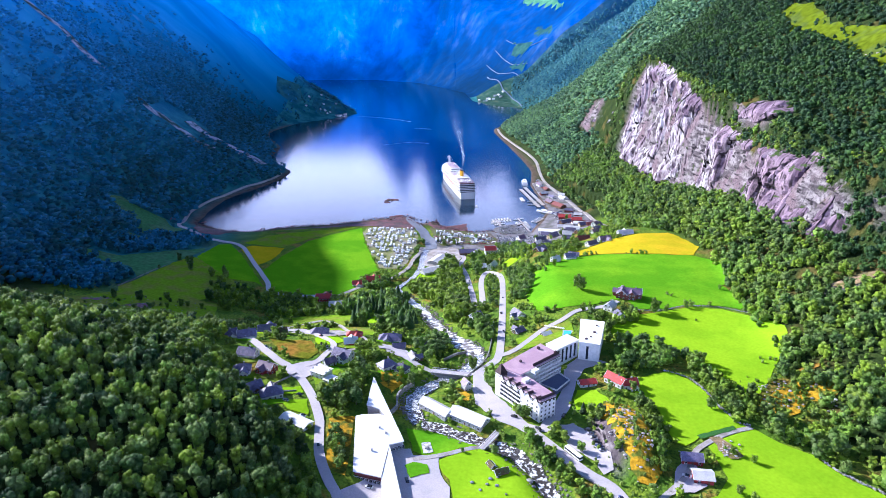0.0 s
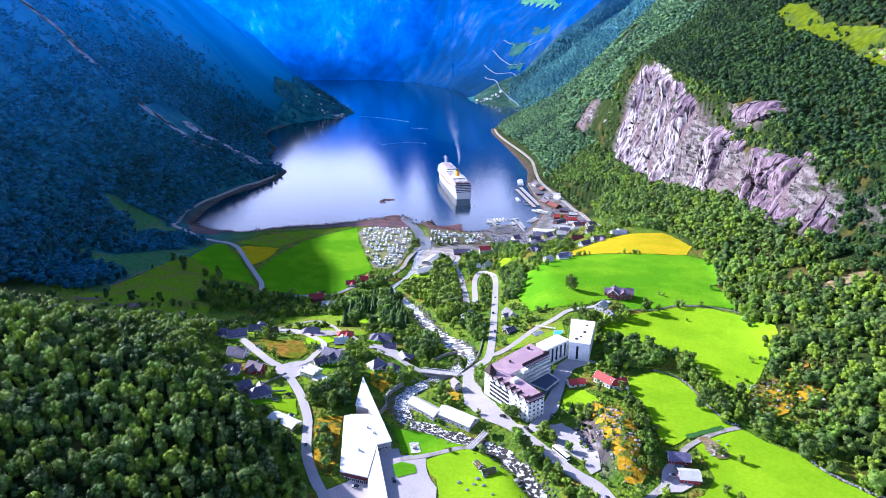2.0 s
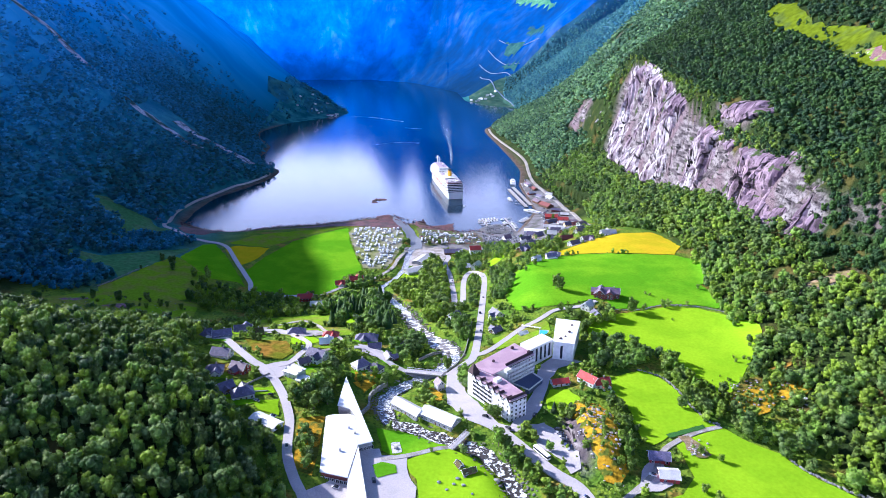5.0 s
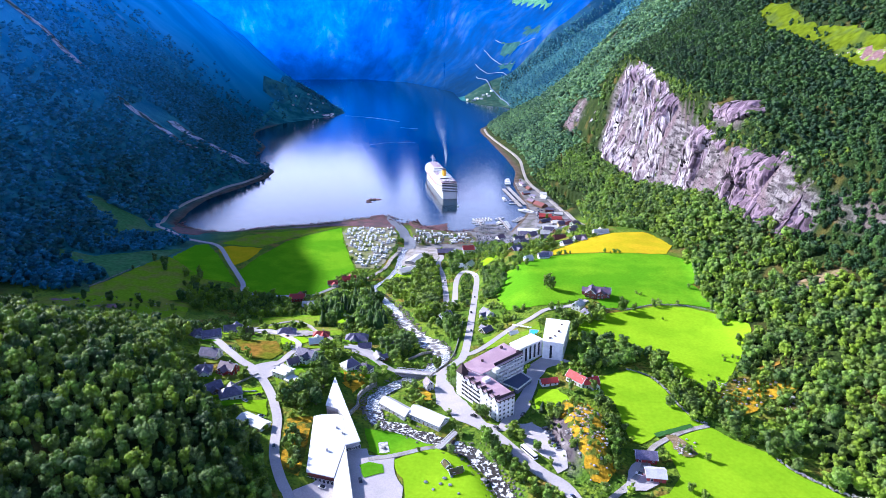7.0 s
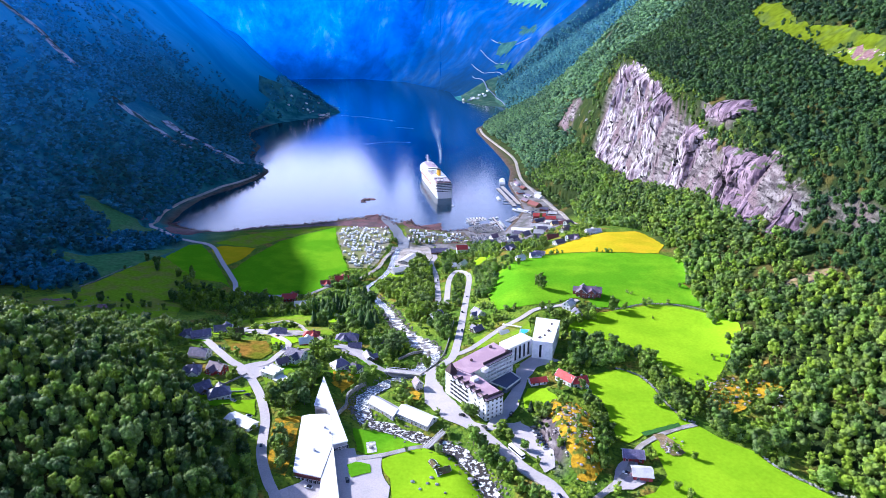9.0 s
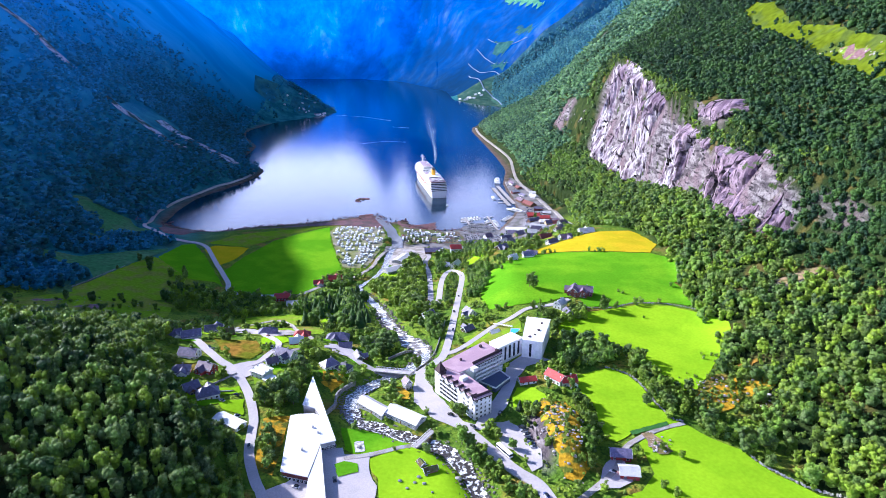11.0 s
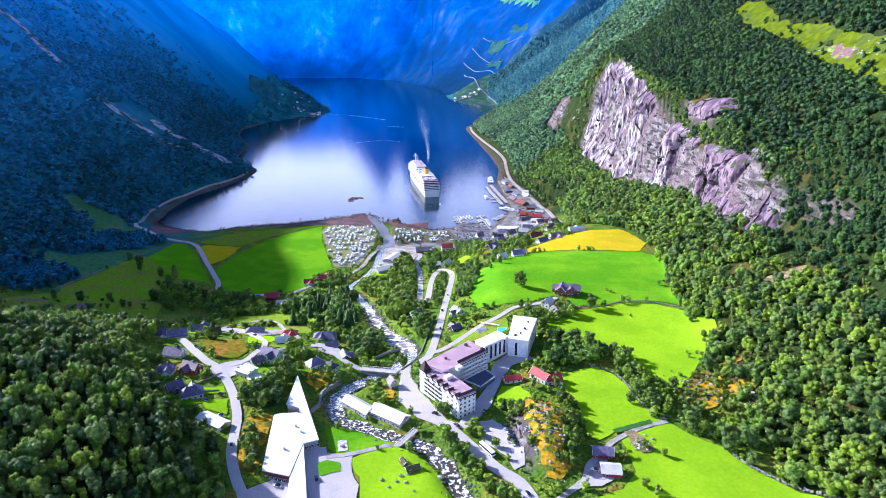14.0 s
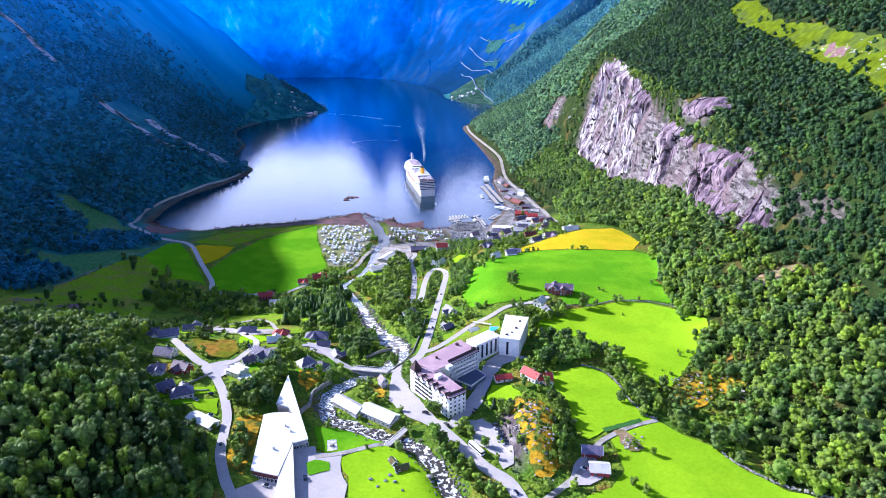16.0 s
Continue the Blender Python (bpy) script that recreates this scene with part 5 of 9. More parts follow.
def wood(name, spots, heights, tones, templates, material, label, wide=0.95):
    """A whole wood as one mesh."""
    free = ~on_crag(spots[:, 0], spots[:, 1])
    spots, heights, tones = spots[free], heights[free], tones[free]
    V, Fc, T, base = [], [], [], 0
    r = np.random.RandomState(len(spots))
    which = r.randint(len(templates), size=len(spots))
    for k, (v, f) in enumerate(templates):
        pick = np.where(which == k)[0]
        if not len(pick):
            continue
        a, h = r.uniform(0, 6.283, len(pick)), heights[pick]
        w = h * wide * r.uniform(0.85, 1.2, len(pick))
        c, s = np.cos(a), np.sin(a)
        x = (v[None, :, 0] * c[:, None] - v[None, :, 1] * s[:, None]) * w[:, None] + spots[pick, 0][:, None]
        y = (v[None, :, 0] * s[:, None] + v[None, :, 1] * c[:, None]) * w[:, None] + spots[pick, 1][:, None]
        z = v[None, :, 2] * h[:, None] + (ground_z(spots[pick, 0], spots[pick, 1]) - 0.06 * h)[:, None]
        V.append(np.stack([x, y, z], -1).reshape(-1, 3))
        Fc.append((f[None] + (np.arange(len(pick)) * len(v))[:, None, None] + base).reshape(-1, 3))
        T.append(np.repeat(tones[pick], len(v)))
        base += len(pick) * len(v)
    me = mesh_of(name, np.concatenate(V), np.concatenate(Fc), material, True)
    put_attribute(me, "tone", np.concatenate(T))
    return tagged(new(name, me), label, "forest", kind="stuff")


def scatter(x0, x1, y0, y1, step, seed):
    r = np.random.RandomState(seed)
    xs, ys = np.meshgrid(np.arange(x0, x1, step), np.arange(y0, y1, step))
    p = np.stack([xs.ravel(), ys.ravel()], 1) + r.uniform(-0.48, 0.48, (xs.size, 2)) * step
    return p, r




def on_crag(x, y):
    """The bare crags beside and above the great cliff."""
    z = ground_z(x, y)
    return ((y > 1285) & (y < 1446) & (z > 92) & (z < 158) & (x < 345)) | ((y > 700) & (y < 796) & (z > 190) & (z < 222) & (x < 372))


def slope_at(x, y):
    return np.hypot(ground_z(x + 4, y) - ground_z(x - 4, y), ground_z(x, y + 4) - ground_z(x, y - 4)) / 8


def tones_for(p, r, low=0.0, high=1.0, size=70, seed=31):
    return np.clip(0.50 + 0.30 * wavy(p[:, 0], p[:, 1], size, seed) + r.uniform(-0.6, 0.6, len(p)), low, high)


# the knoll on the near west side
p, r = scatter(-330, -80, 150, 470, 4.8, 1)
side = smooth_interp(p[:, 1], [100, 200, 241, 270, 290, 302, 330, 365, 420], [-72, -77, -85, -98, -106, -128, -153, -178, -192]) - p[:, 0]
keep = (side > 1) & (p[:, 1] < 440 - 0.1 * np.clip(-220 - p[:, 0], 0, 200)) & (-p[:, 0] < 0.86 * p[:, 1] + 40)
p = p[keep]
h, tone, alder = 5.5 + 8.0 * r.uniform(size=len(p)) ** 1.5, tones_for(p, r), wavy(p[:, 0], p[:, 1], 45, 49) + r.normal(size=len(p)) * 0.8 > 0.35
wood("forest", p[~alder], h[~alder], tone[~alder], SLIMS, M_LEAF, "dense birch wood on a knoll", 0.82)
wood("forest", p[alder], h[alder], tone[alder], SLIMS, M_ALDER, "dense dark alder wood on a knoll", 0.85)
# the near east slope
p, r = scatter(155, 440, 175, 560, 5.7, 2)
e0 = smooth_interp(p[:, 1], EAST_Y, EAST_EDGE_X)
bare = wavy(p[:, 0], p[:, 1], 80, 41) + 0.5 * wavy(p[:, 0], p[:, 1], 30, 42)
patch = np.hypot((p[:, 0] - 196) / 24, (p[:, 1] - 338) / 22) < 1
scar = np.hypot((p[:, 0] - 292) / 22, (p[:, 1] - 458) / 9) < 1
gap = inside(p[:, 0], p[:, 1], [(161.4, 319.2), (164.3, 343.8), (191.9, 365.8), (226.4, 418), (236.5, 431.5), (245.8, 393.6), (222.6, 333.9), (183, 270), (175.4, 288.1), (162.2, 297.5)]) & ~inside(p[:, 0], p[:, 1], MIDDLE)
keep = ((p[:, 0] > e0 - 2) | gap) & (p[:, 0] < 0.86 * p[:, 1] + 60) & (bare < 0.85) & ~scar & (~patch | (r.uniform(size=len(p)) < 0.12)) & (np.hypot((ground_z(p[:, 0], p[:, 1]) - 160) / 4, (p[:, 1] - 480) / 18) > 1) & ((p[:, 1] < 545) | (slope_at(p[:, 0], p[:, 1]) < 1.6)) & ~inside(p[:, 0], p[:, 1], BOTTOM)
p = p[keep]
h, tone = 4 + 9 * r.uniform(size=len(p)) ** 1.5, np.clip(tones_for(p, r, 0.0, 1) + 0.2, 0.2, 1)
up = p[:, 0] > 315 + 25 * wavy(p[:, 0], p[:, 1], 60, 45)
alder = ~up & (wavy(p[:, 0], p[:, 1], 50, 47) + r.normal(size=len(p)) * 0.8 > 0.25)
wood("forest", p[~up & ~alder], h[~up & ~alder], tone[~up & ~alder], NEAR, M_LEAF, "dense yellow-green birch wood on a steep slope", 1.0)
wood("forest", p[alder], h[alder] * 1.1, tone[alder], NEAR, M_ALDER, "dense blue-green alder wood on a steep slope", 1.0)
wood("forest", p[up], h[up], tone[up], NEAR, M_DEEP, "dark green wood high on a steep slope", 1.0)
# the middle east slope with the cliff
p, r = scatter(170, 760, 560, 1320, 7.2, 3)
TREE_Y, TREE_X = [560, 700, 740, 770, 831, 950, 1020, 1105, 1203, 1306, 1420, 1617, 1767, 1953, 2060, 2400], [238, 250, 240, 222, 208, 216, 219, 210, 197, 187, 190, 182, 165, 143, 138, 300]
e0 = smooth_interp(p[:, 1], TREE_Y, TREE_X)
keep = (p[:, 0] > e0 + 2) & (p[:, 0] < 0.80 * p[:, 1] + 60) & ((slope_at(p[:, 0], p[:, 1]) < 1.25 + 0.5 * wavy(p[:, 0], p[:, 1], 60, 44)) | (p[:, 1] > 1225) | (ground_z(p[:, 0], p[:, 1]) > smooth_interp(p[:, 1], CLIFF_Y, CLIFF_TOP) + 4)) & ~inside(p[:, 0], p[:, 1], ALP)
p = p[keep]
up = p[:, 0] > 335
h, tone = 7 + 9 * r.uniform(size=len(p)) ** 1.3, np.clip(tones_for(p, r, 0, 1.0, 120) * 0.85 + 0.08, 0, 1)
alder = ~up & (wavy(p[:, 0], p[:, 1], 90, 50) + r.normal(size=len(p)) * 0.7 + np.clip((p[:, 1] - 800) / 300, 0, 1.5) > -0.2)
wood("forest", p[~up & ~alder], h[~up & ~alder], tone[~up & ~alder], MIDS, M_LEAF, "green birch wood on the slope below the cliff", 1.05)
wood("forest", p[alder], h[alder], tone[alder], MIDS, M_ALDER, "blue-green alder wood on the slope below the cliff", 1.05)
wood("forest", p[up], h[up], tone[up], MIDS, M_DEEP, "dark green mountain wood above the cliff", 1.1)
# the steep wood beside the cliff's southern end
p, r = scatter(296, 430, 430, 760, 3.3, 23)
keep = (slope_at(p[:, 0], p[:, 1]) >= 1.0) & ((p[:, 1] < 532) | (ground_z(p[:, 0], p[:, 1]) > smooth_interp(p[:, 1], CLIFF_Y, CLIFF_TOP) - 4)) & (r.uniform(size=len(p)) < np.clip(slope_at(p[:, 0], p[:, 1]) * 0.17, 0, 0.8))
p = p[keep]
wood("forest", p, r.uniform(6, 11, len(p)), tones_for(p, r, 0, 0.8, 60), NEAR, M_DEEP, "steep dark wood beside the cliff", 0.85)
# trees that cling to ledges over the brow
p, r = scatter(300, 362, 535, 1240, 2.6, 13)
p[:, 1] = 535 + (p[:, 1] - 535) * 1.0
zz = ground_z(p[:, 0], p[:, 1])
sl = slope_at(p[:, 0], p[:, 1])
keep = (sl > 1.2) & (zz > smooth_interp(p[:, 1], CLIFF_Y, CLIFF_TOP) - 2 + 8 * wavy(p[:, 0], p[:, 1], 30, 52)) & (r.uniform(size=len(p)) < 0.10 * np.clip(sl, 1, 5))
p = p[keep]
wood("forest", p, r.uniform(6, 10, len(p)), tones_for(p, r, 0, 0.7, 60), MIDS, M_LEAF, "trees clinging to ledges above the cliff")
# the far east slope
p, r = scatter(100, 900, 1320, 2500, 9.5, 4)
e0 = smooth_interp(p[:, 1], TREE_Y, TREE_X)
keep = (p[:, 0] > e0 + 3) & (p[:, 0] < 0.5 * p[:, 1]) & (np.hypot((p[:, 0] - 300) / 26, (p[:, 1] - 1470) / 50) > 1) & (np.hypot((p[:, 0] - 462) / 26, (p[:, 1] - 1777) / 70) > 1)
p = p[keep]
wood("forest", p, r.uniform(11, 18, len(p)), tones_for(p, r, 0, 1.0, 160), FARS, M_FARLEAF, "wooded far slope along the fjord", 1.2)
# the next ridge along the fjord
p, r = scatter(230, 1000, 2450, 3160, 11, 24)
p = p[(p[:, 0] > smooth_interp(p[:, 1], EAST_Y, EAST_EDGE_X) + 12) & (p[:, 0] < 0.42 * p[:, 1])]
wood("forest", p, r.uniform(11, 19, len(p)), tones_for(p, r, 0, 1.0, 220), SPECKS, M_RIDGE, "haze-blue wood on the next ridge along the fjord", 1.25)
# the west mountain
BAY_LANE = [(-374, 834), (-413, 876), (-454, 956), (-467, 996), (-472, 1095), (-459, 1221), (-436, 1273), (-406, 1332)]


def in_clearing(p):
    return np.any([inside(p[:, 0], p[:, 1], c) for c in CLEARINGS], axis=0)


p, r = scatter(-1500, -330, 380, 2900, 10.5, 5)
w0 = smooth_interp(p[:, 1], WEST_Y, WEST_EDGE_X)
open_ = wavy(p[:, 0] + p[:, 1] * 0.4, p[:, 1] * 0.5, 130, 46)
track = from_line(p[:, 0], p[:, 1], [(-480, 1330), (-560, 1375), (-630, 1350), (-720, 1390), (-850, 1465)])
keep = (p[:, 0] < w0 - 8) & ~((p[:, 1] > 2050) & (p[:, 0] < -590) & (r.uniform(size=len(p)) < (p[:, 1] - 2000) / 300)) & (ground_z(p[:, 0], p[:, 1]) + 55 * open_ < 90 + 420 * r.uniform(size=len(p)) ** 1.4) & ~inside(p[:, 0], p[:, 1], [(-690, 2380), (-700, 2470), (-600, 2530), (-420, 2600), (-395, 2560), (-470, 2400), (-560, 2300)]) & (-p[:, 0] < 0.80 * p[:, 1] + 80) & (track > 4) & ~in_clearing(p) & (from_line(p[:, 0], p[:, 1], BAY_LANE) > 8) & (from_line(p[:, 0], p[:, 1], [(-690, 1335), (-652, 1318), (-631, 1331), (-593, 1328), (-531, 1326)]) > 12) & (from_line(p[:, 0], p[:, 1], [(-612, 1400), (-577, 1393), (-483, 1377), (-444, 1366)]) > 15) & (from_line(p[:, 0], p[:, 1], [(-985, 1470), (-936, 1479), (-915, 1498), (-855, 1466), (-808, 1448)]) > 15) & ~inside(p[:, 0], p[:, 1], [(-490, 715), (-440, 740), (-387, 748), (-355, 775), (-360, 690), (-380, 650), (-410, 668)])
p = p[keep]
# tone climbs with height, so the painted haze grows bluer uphill
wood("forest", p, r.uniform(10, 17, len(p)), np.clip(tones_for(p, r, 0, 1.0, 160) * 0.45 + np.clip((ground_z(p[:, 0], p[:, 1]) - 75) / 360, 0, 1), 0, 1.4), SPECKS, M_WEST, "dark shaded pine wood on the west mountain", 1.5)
p, r = scatter(-640, -400, 2300, 2620, 13, 29)
p = p[(p[:, 0] < smooth_interp(p[:, 1], WEST_Y, WEST_EDGE_X) - 10) & (r.uniform(size=len(p)) < 0.35)]
wood("forest", p, r.uniform(8, 14, len(p)), r.uniform(0, 0.7, len(p)), SPECKS, M_WEST, "dark trees round the far hamlet", 1.3)
# clumps on the high pasture
p, r = scatter(420, 545, 600, 965, 11, 27)
p = p[inside(p[:, 0], p[:, 1], ALP) & (wavy(p[:, 0], p[:, 1], 70, 48) > 0.35)]
wood("tree_belt", p, r.uniform(4, 9, len(p)), tones_for(p, r, 0, 0.8, 60), MIDS, M_DEEP, "scattered birches on the high pasture")
# strips of wood between the western pastures
p, r = scatter(-520, -250, 560, 960, 8, 6)
f1 = inside(p[:, 0], p[:, 1], [(-512, 672), (-500, 715), (-428, 666), (-390, 655), (-370, 628), (-376, 588), (-394, 530), (-398, 513), (-460, 560)])
f2 = inside(p[:, 0], p[:, 1], [(-450, 780), (-380, 790), (-352, 822), (-392, 838), (-450, 905), (-490, 880)])
f3 = inside(p[:, 0], p[:, 1], [(-480, 690), (-450, 712), (-407, 737), (-372, 778), (-366, 826), (-392, 842), (-440, 826), (-464, 802), (-520, 800), (-520, 720)])
p = p[(f1 | f2 | f3) & ~in_clearing(p)]
wood("forest", p, r.uniform(7, 12, len(p)), tones_for(p, r, 0, 0.5), MIDS, M_WEST, "dark strip of pine wood between pastures", 1.2)


def tree_kind(name, v, f, material, tone, trunk_top):
    """Root, trunk and crown of one kind of tree, 1 m high; to be copied and scaled."""
    root = new(name)
    bm = bmesh.new()
    bmesh.ops.create_cone(bm, cap_ends=True, segments=6, radius1=0.028, radius2=0.012, depth=trunk_top, matrix=Matrix.Translation((0, 0, trunk_top / 2)))
    for k in range(3):
        a = 2.1 * k
        m = Matrix.Translation((0.05 * math.cos(a), 0.05 * math.sin(a), trunk_top * 0.75)) @ Euler((0.7 * -math.sin(a), 0.7 * math.cos(a), 0)).to_matrix().to_4x4()
        bmesh.ops.create_cone(bm, cap_ends=True, segments=4, radius1=0.010, radius2=0.004, depth=0.22, matrix=m)
    me = bpy.data.meshes.new("trunk")
    bm.to_mesh(me)
    bm.free()
    me.materials.append(M_BARK)
    new("trunk", me).parent = root
    me = mesh_of("crown", v, f, material, True)
    put_attribute(me, "tone", np.full(len(v), tone))
    new("crown", me).parent = root
    return root


KINDS = []
for k in range(8):
    v, f = crown_template(rng, 190, 8, 0.12)
    ob = tree_kind("tree", v * (0.92, 0.92, 0.92) + (0, 0, 0.08), f, M_ALDER if k % 3 == 0 else M_LEAF, (0.15, 0.3, 0.45, 0.75, 0.6, 0.75, 1.0, 0.4)[k], 0.5)
    KINDS.append((ob, ("dark green broad-leaved tree", "green broad-leaved tree", "green leafy birch", "leafy green tree", "fresh green birch", "light green tree", "bright yellow-green tree", "green bushy tree")[k]))
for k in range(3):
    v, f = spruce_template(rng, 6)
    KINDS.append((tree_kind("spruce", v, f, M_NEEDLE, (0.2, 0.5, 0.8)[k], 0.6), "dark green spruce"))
USED = [0] * len(KINDS)
tree_rng = np.random.RandomState(11)


def plant(x, y, h, kind, where):
    ob, words = KINDS[kind]
    m = Matrix.Translation((x, y, float(ground_z(x, y)) - 0.1)) @ Matrix.Rotation(tree_rng.uniform(0, 6.283), 4, "Z")
    w = h * tree_rng.uniform(0.85, 1.15)
    root = ob if not USED[kind] else copy_thing(ob, m)
    USED[kind] += 1
    root.matrix_basis = m @ Matrix.Diagonal((w, w, h, 1))
    tagged(root, words + " " + where, "tree", "trees " + where)


BELTS = [
    ("below the main road", [(-73.8, 667.9), (-43.5, 690.6), (-36.5, 766.1), (-22.2, 790.6), (-11.2, 708.5), (-9, 582.5), (-9.8, 509.7), (-26.8, 489.3), (-28, 525), (-44, 593.3), (-60, 630)], 9.0, (10, 16), 0.25),
    ("above the river", [(-136.8, 548.4), (-126.2, 615), (-101.9, 618), (-85, 645), (-66, 599.1), (-52, 480), (-68.1, 467.7), (-90.3, 487), (-109.9, 486.8), (-138.4, 521.9)], 8.5, (11, 17), 0.35),
    ("beside the hairpin", [(42, 685.4), (62, 631.6), (59.7, 576.5), (45.7, 525.1), (35.3, 541.2), (40, 619.6)], 8.5, (7, 11), 0.1),
    ("beside the waterfall", [(-9.4, 481.5), (7.9, 501.5), (12, 451.9), (8.2, 430), (-1.1, 439.9)], 7, (7, 11), 0.1),
    ("on the river bank", [(-41.5, 459.4), (-30, 465), (-24, 434.9), (-34, 402), (-48, 402), (-50.2, 429.7)], 7, (7, 11), 0.1),
    ("behind the white-roofed hall", [(-103, 331), (-94, 346), (-84, 372), (-78, 366), (-80, 325.8), (-88.9, 318), (-96, 319.7)], 6.0, (9, 13), 0.0),
    ("along the street bank", [(-94.3, 298.4), (-87.9, 304.8), (-81.2, 282.4), (-79, 262), (-83.2, 265.7), (-89, 281.5)], 4.6, (5, 8.5), 0.0),
    ("behind the hotel", [(90, 386.6), (102.9, 420), (107, 421), (123.4, 417), (137.1, 399.4), (135.3, 386.6), (106.5, 374.3), (91.6, 377.2)], 7.5, (8, 13), 0.1),
    ("between the meadows", [(141.2, 399.6), (151.5, 387.3), (152, 356.3), (158.8, 343.8), (160.1, 324.7), (153.4, 318.1), (147, 322), (143.4, 335.8), (139.5, 353), (139.7, 375.1)], 6.5, (7, 11), 0.0),
    ("beside the rock knoll", [(93.3, 341.7), (100, 323.4), (97.6, 298), (90, 270.5), (83.7, 262.2), (84, 270.2), (92.2, 298.6), (91, 323.6)], 5.5, (6, 9), 0.0),
    ("beside the hotel drive", [(56, 330), (62, 326), (70, 324), (73.4, 315), (60.9, 315.2), (55, 319.3)], 6.5, (7, 10), 0.2),
    ("along the car park", [(37.8, 303), (45, 300), (50, 287), (50.6, 280), (46, 288), (39.7, 298)], 5.2, (5, 7.5), 0.0),
    ("on the river bank", [(23, 301), (31, 286.1), (41, 263), (52, 248), (38.1, 250), (31, 268.9), (24, 284.3), (18, 297.1)], 5.5, (5, 8.5), 0.0),
    ("at the village edge", [(-219.9, 642), (-180, 625), (-145, 560), (-166.5, 520), (-196.3, 560), (-220.5, 568), (-250, 560), (-280, 600), (-265, 622), (-241.4, 634)], 10.5, (7, 12), 0.2),
    ("in the western pasture", [(-311.3, 688.1), (-297.4, 694.9), (-276.4, 650), (-250, 640), (-236, 617.2), (-267.9, 598), (-292.2, 626.2)], 13, (6, 11), 0.1),
    ("beside the river mouth", [(-72, 880.4), (-70, 883.9), (-67, 817.5), (-74, 822.1)], 7, (5, 9), 0.0),
    ("in the village gardens", [(-92, 403), (-82, 410), (-76, 390), (-87.3, 380.3), (-91.7, 390)], 6, (6, 9), 0.0),
    ("on the rocky bank", [(-70.9, 369), (-55, 376), (-50, 367), (-55, 357), (-66.7, 359)], 6, (4, 7), 0.0),
    ("on the river bank", [(-36, 366), (-18, 360), (-14, 345), (-23.5, 348), (-33, 360)], 6, (4.5, 7.5), 0.0),
    ("before the hotel", [(-1, 372), (3, 374), (4.5, 350), (1, 350)], 4.5, (9, 14), 0.0),
    ("before the hotel", [(15.9, 328), (24, 320), (25.1, 314), (18, 318)], 4.5, (6, 9), 0.0),
    ("beside the river lane", [(-128, 681), (-92, 722), (-86, 714), (-107, 670), (-120, 668)], 8, (6, 10), 0.1),
    ("round the farmhouse", [(116, 470), (124, 470), (127.5, 456), (112, 447.2), (96, 424), (97, 440)], 7, (6, 11), 0.1),
    ("in the village gardens", [(-160, 440), (-150, 425), (-140, 420), (-150, 408), (-168, 425)], 8, (5, 8), 0.0),
    ("in the village gardens", [(-90, 480), (-70, 465), (-60, 440), (-80, 445), (-100, 460)], 9, (6, 9), 0.2),
    ("above the harbour", [(40, 800), (75, 775), (85, 740), (60, 700), (45, 760)], 11, (6, 10), 0.0),
    ("among the harbour houses", [(40.5, 842), (62, 844), (79.7, 815), (71, 704), (59, 730), (41.9, 783)], 8, (7, 11), 0.1),
    ("above the hairpin", [(5.6, 809), (18, 808), (18, 746), (8.6, 705), (3.9, 751)], 7, (7, 11), 0.1),
    ("inside the hairpin", [(15, 690), (28, 695), (27, 600), (20, 520), (12, 540), (13, 620)], 7, (4, 7), 0.0),
    ("beside the camp lane", [(-66, 874), (-58, 872), (-52, 835), (-60, 832)], 6, (7, 10), 0.0),
    ("below the meadows", [(75, 560), (60, 600), (70, 640), (95, 660), (85, 620)], 11, (5, 8), 0.0),
]
for where, poly, step, (lo, hi), spruces in BELTS:
    q = np.array(poly)
    p, r = scatter(q[:, 0].min(), q[:, 0].max(), q[:, 1].min(), q[:, 1].max(), step * 0.86, len(poly))
    p = p[inside(p[:, 0], p[:, 1], poly)]
    clear = np.minimum(from_line(p[:, 0], p[:, 1], MAIN), from_line(p[:, 0], p[:, 1], RIVER) + (0 if "bank" not in where else 2))
    p = p[clear > 5.0]
    for glade in GLADES:
        p = p[~inside(p[:, 0], p[:, 1], glade)]
    if not len(p):
        continue
    if q[:, 1].mean() > 385:
        r2 = np.random.RandomState(len(p))
        if spruces > 0.3:
            firs = r2.uniform(size=len(p)) < 0.65
            wood("tree_belt", p[firs], r2.uniform(lo, hi + 2, firs.sum()), r2.uniform(0.5, 1.4, firs.sum()), [spruce_template(rng, 7) for _ in range(6)], M_DEEP, "dark spruces growing close together " + where, 1.0)
            p = p[~firs]
        wood("tree_belt", p, r2.uniform(lo, hi, len(p)), np.clip(tones_for(p, r2, 0.0, 1.0, 40) + 0.2, 0, 1.1), BELT, (M_ALDER, M_LEAF)[len(p) % 2], "green trees growing close together " + where, 1.0)
        continue
    for x, y in p.tolist():
        plant(x, y, tree_rng.uniform(lo, hi), 8 + tree_rng.randint(3) if tree_rng.uniform() < spruces else tree_rng.randint(8), where)
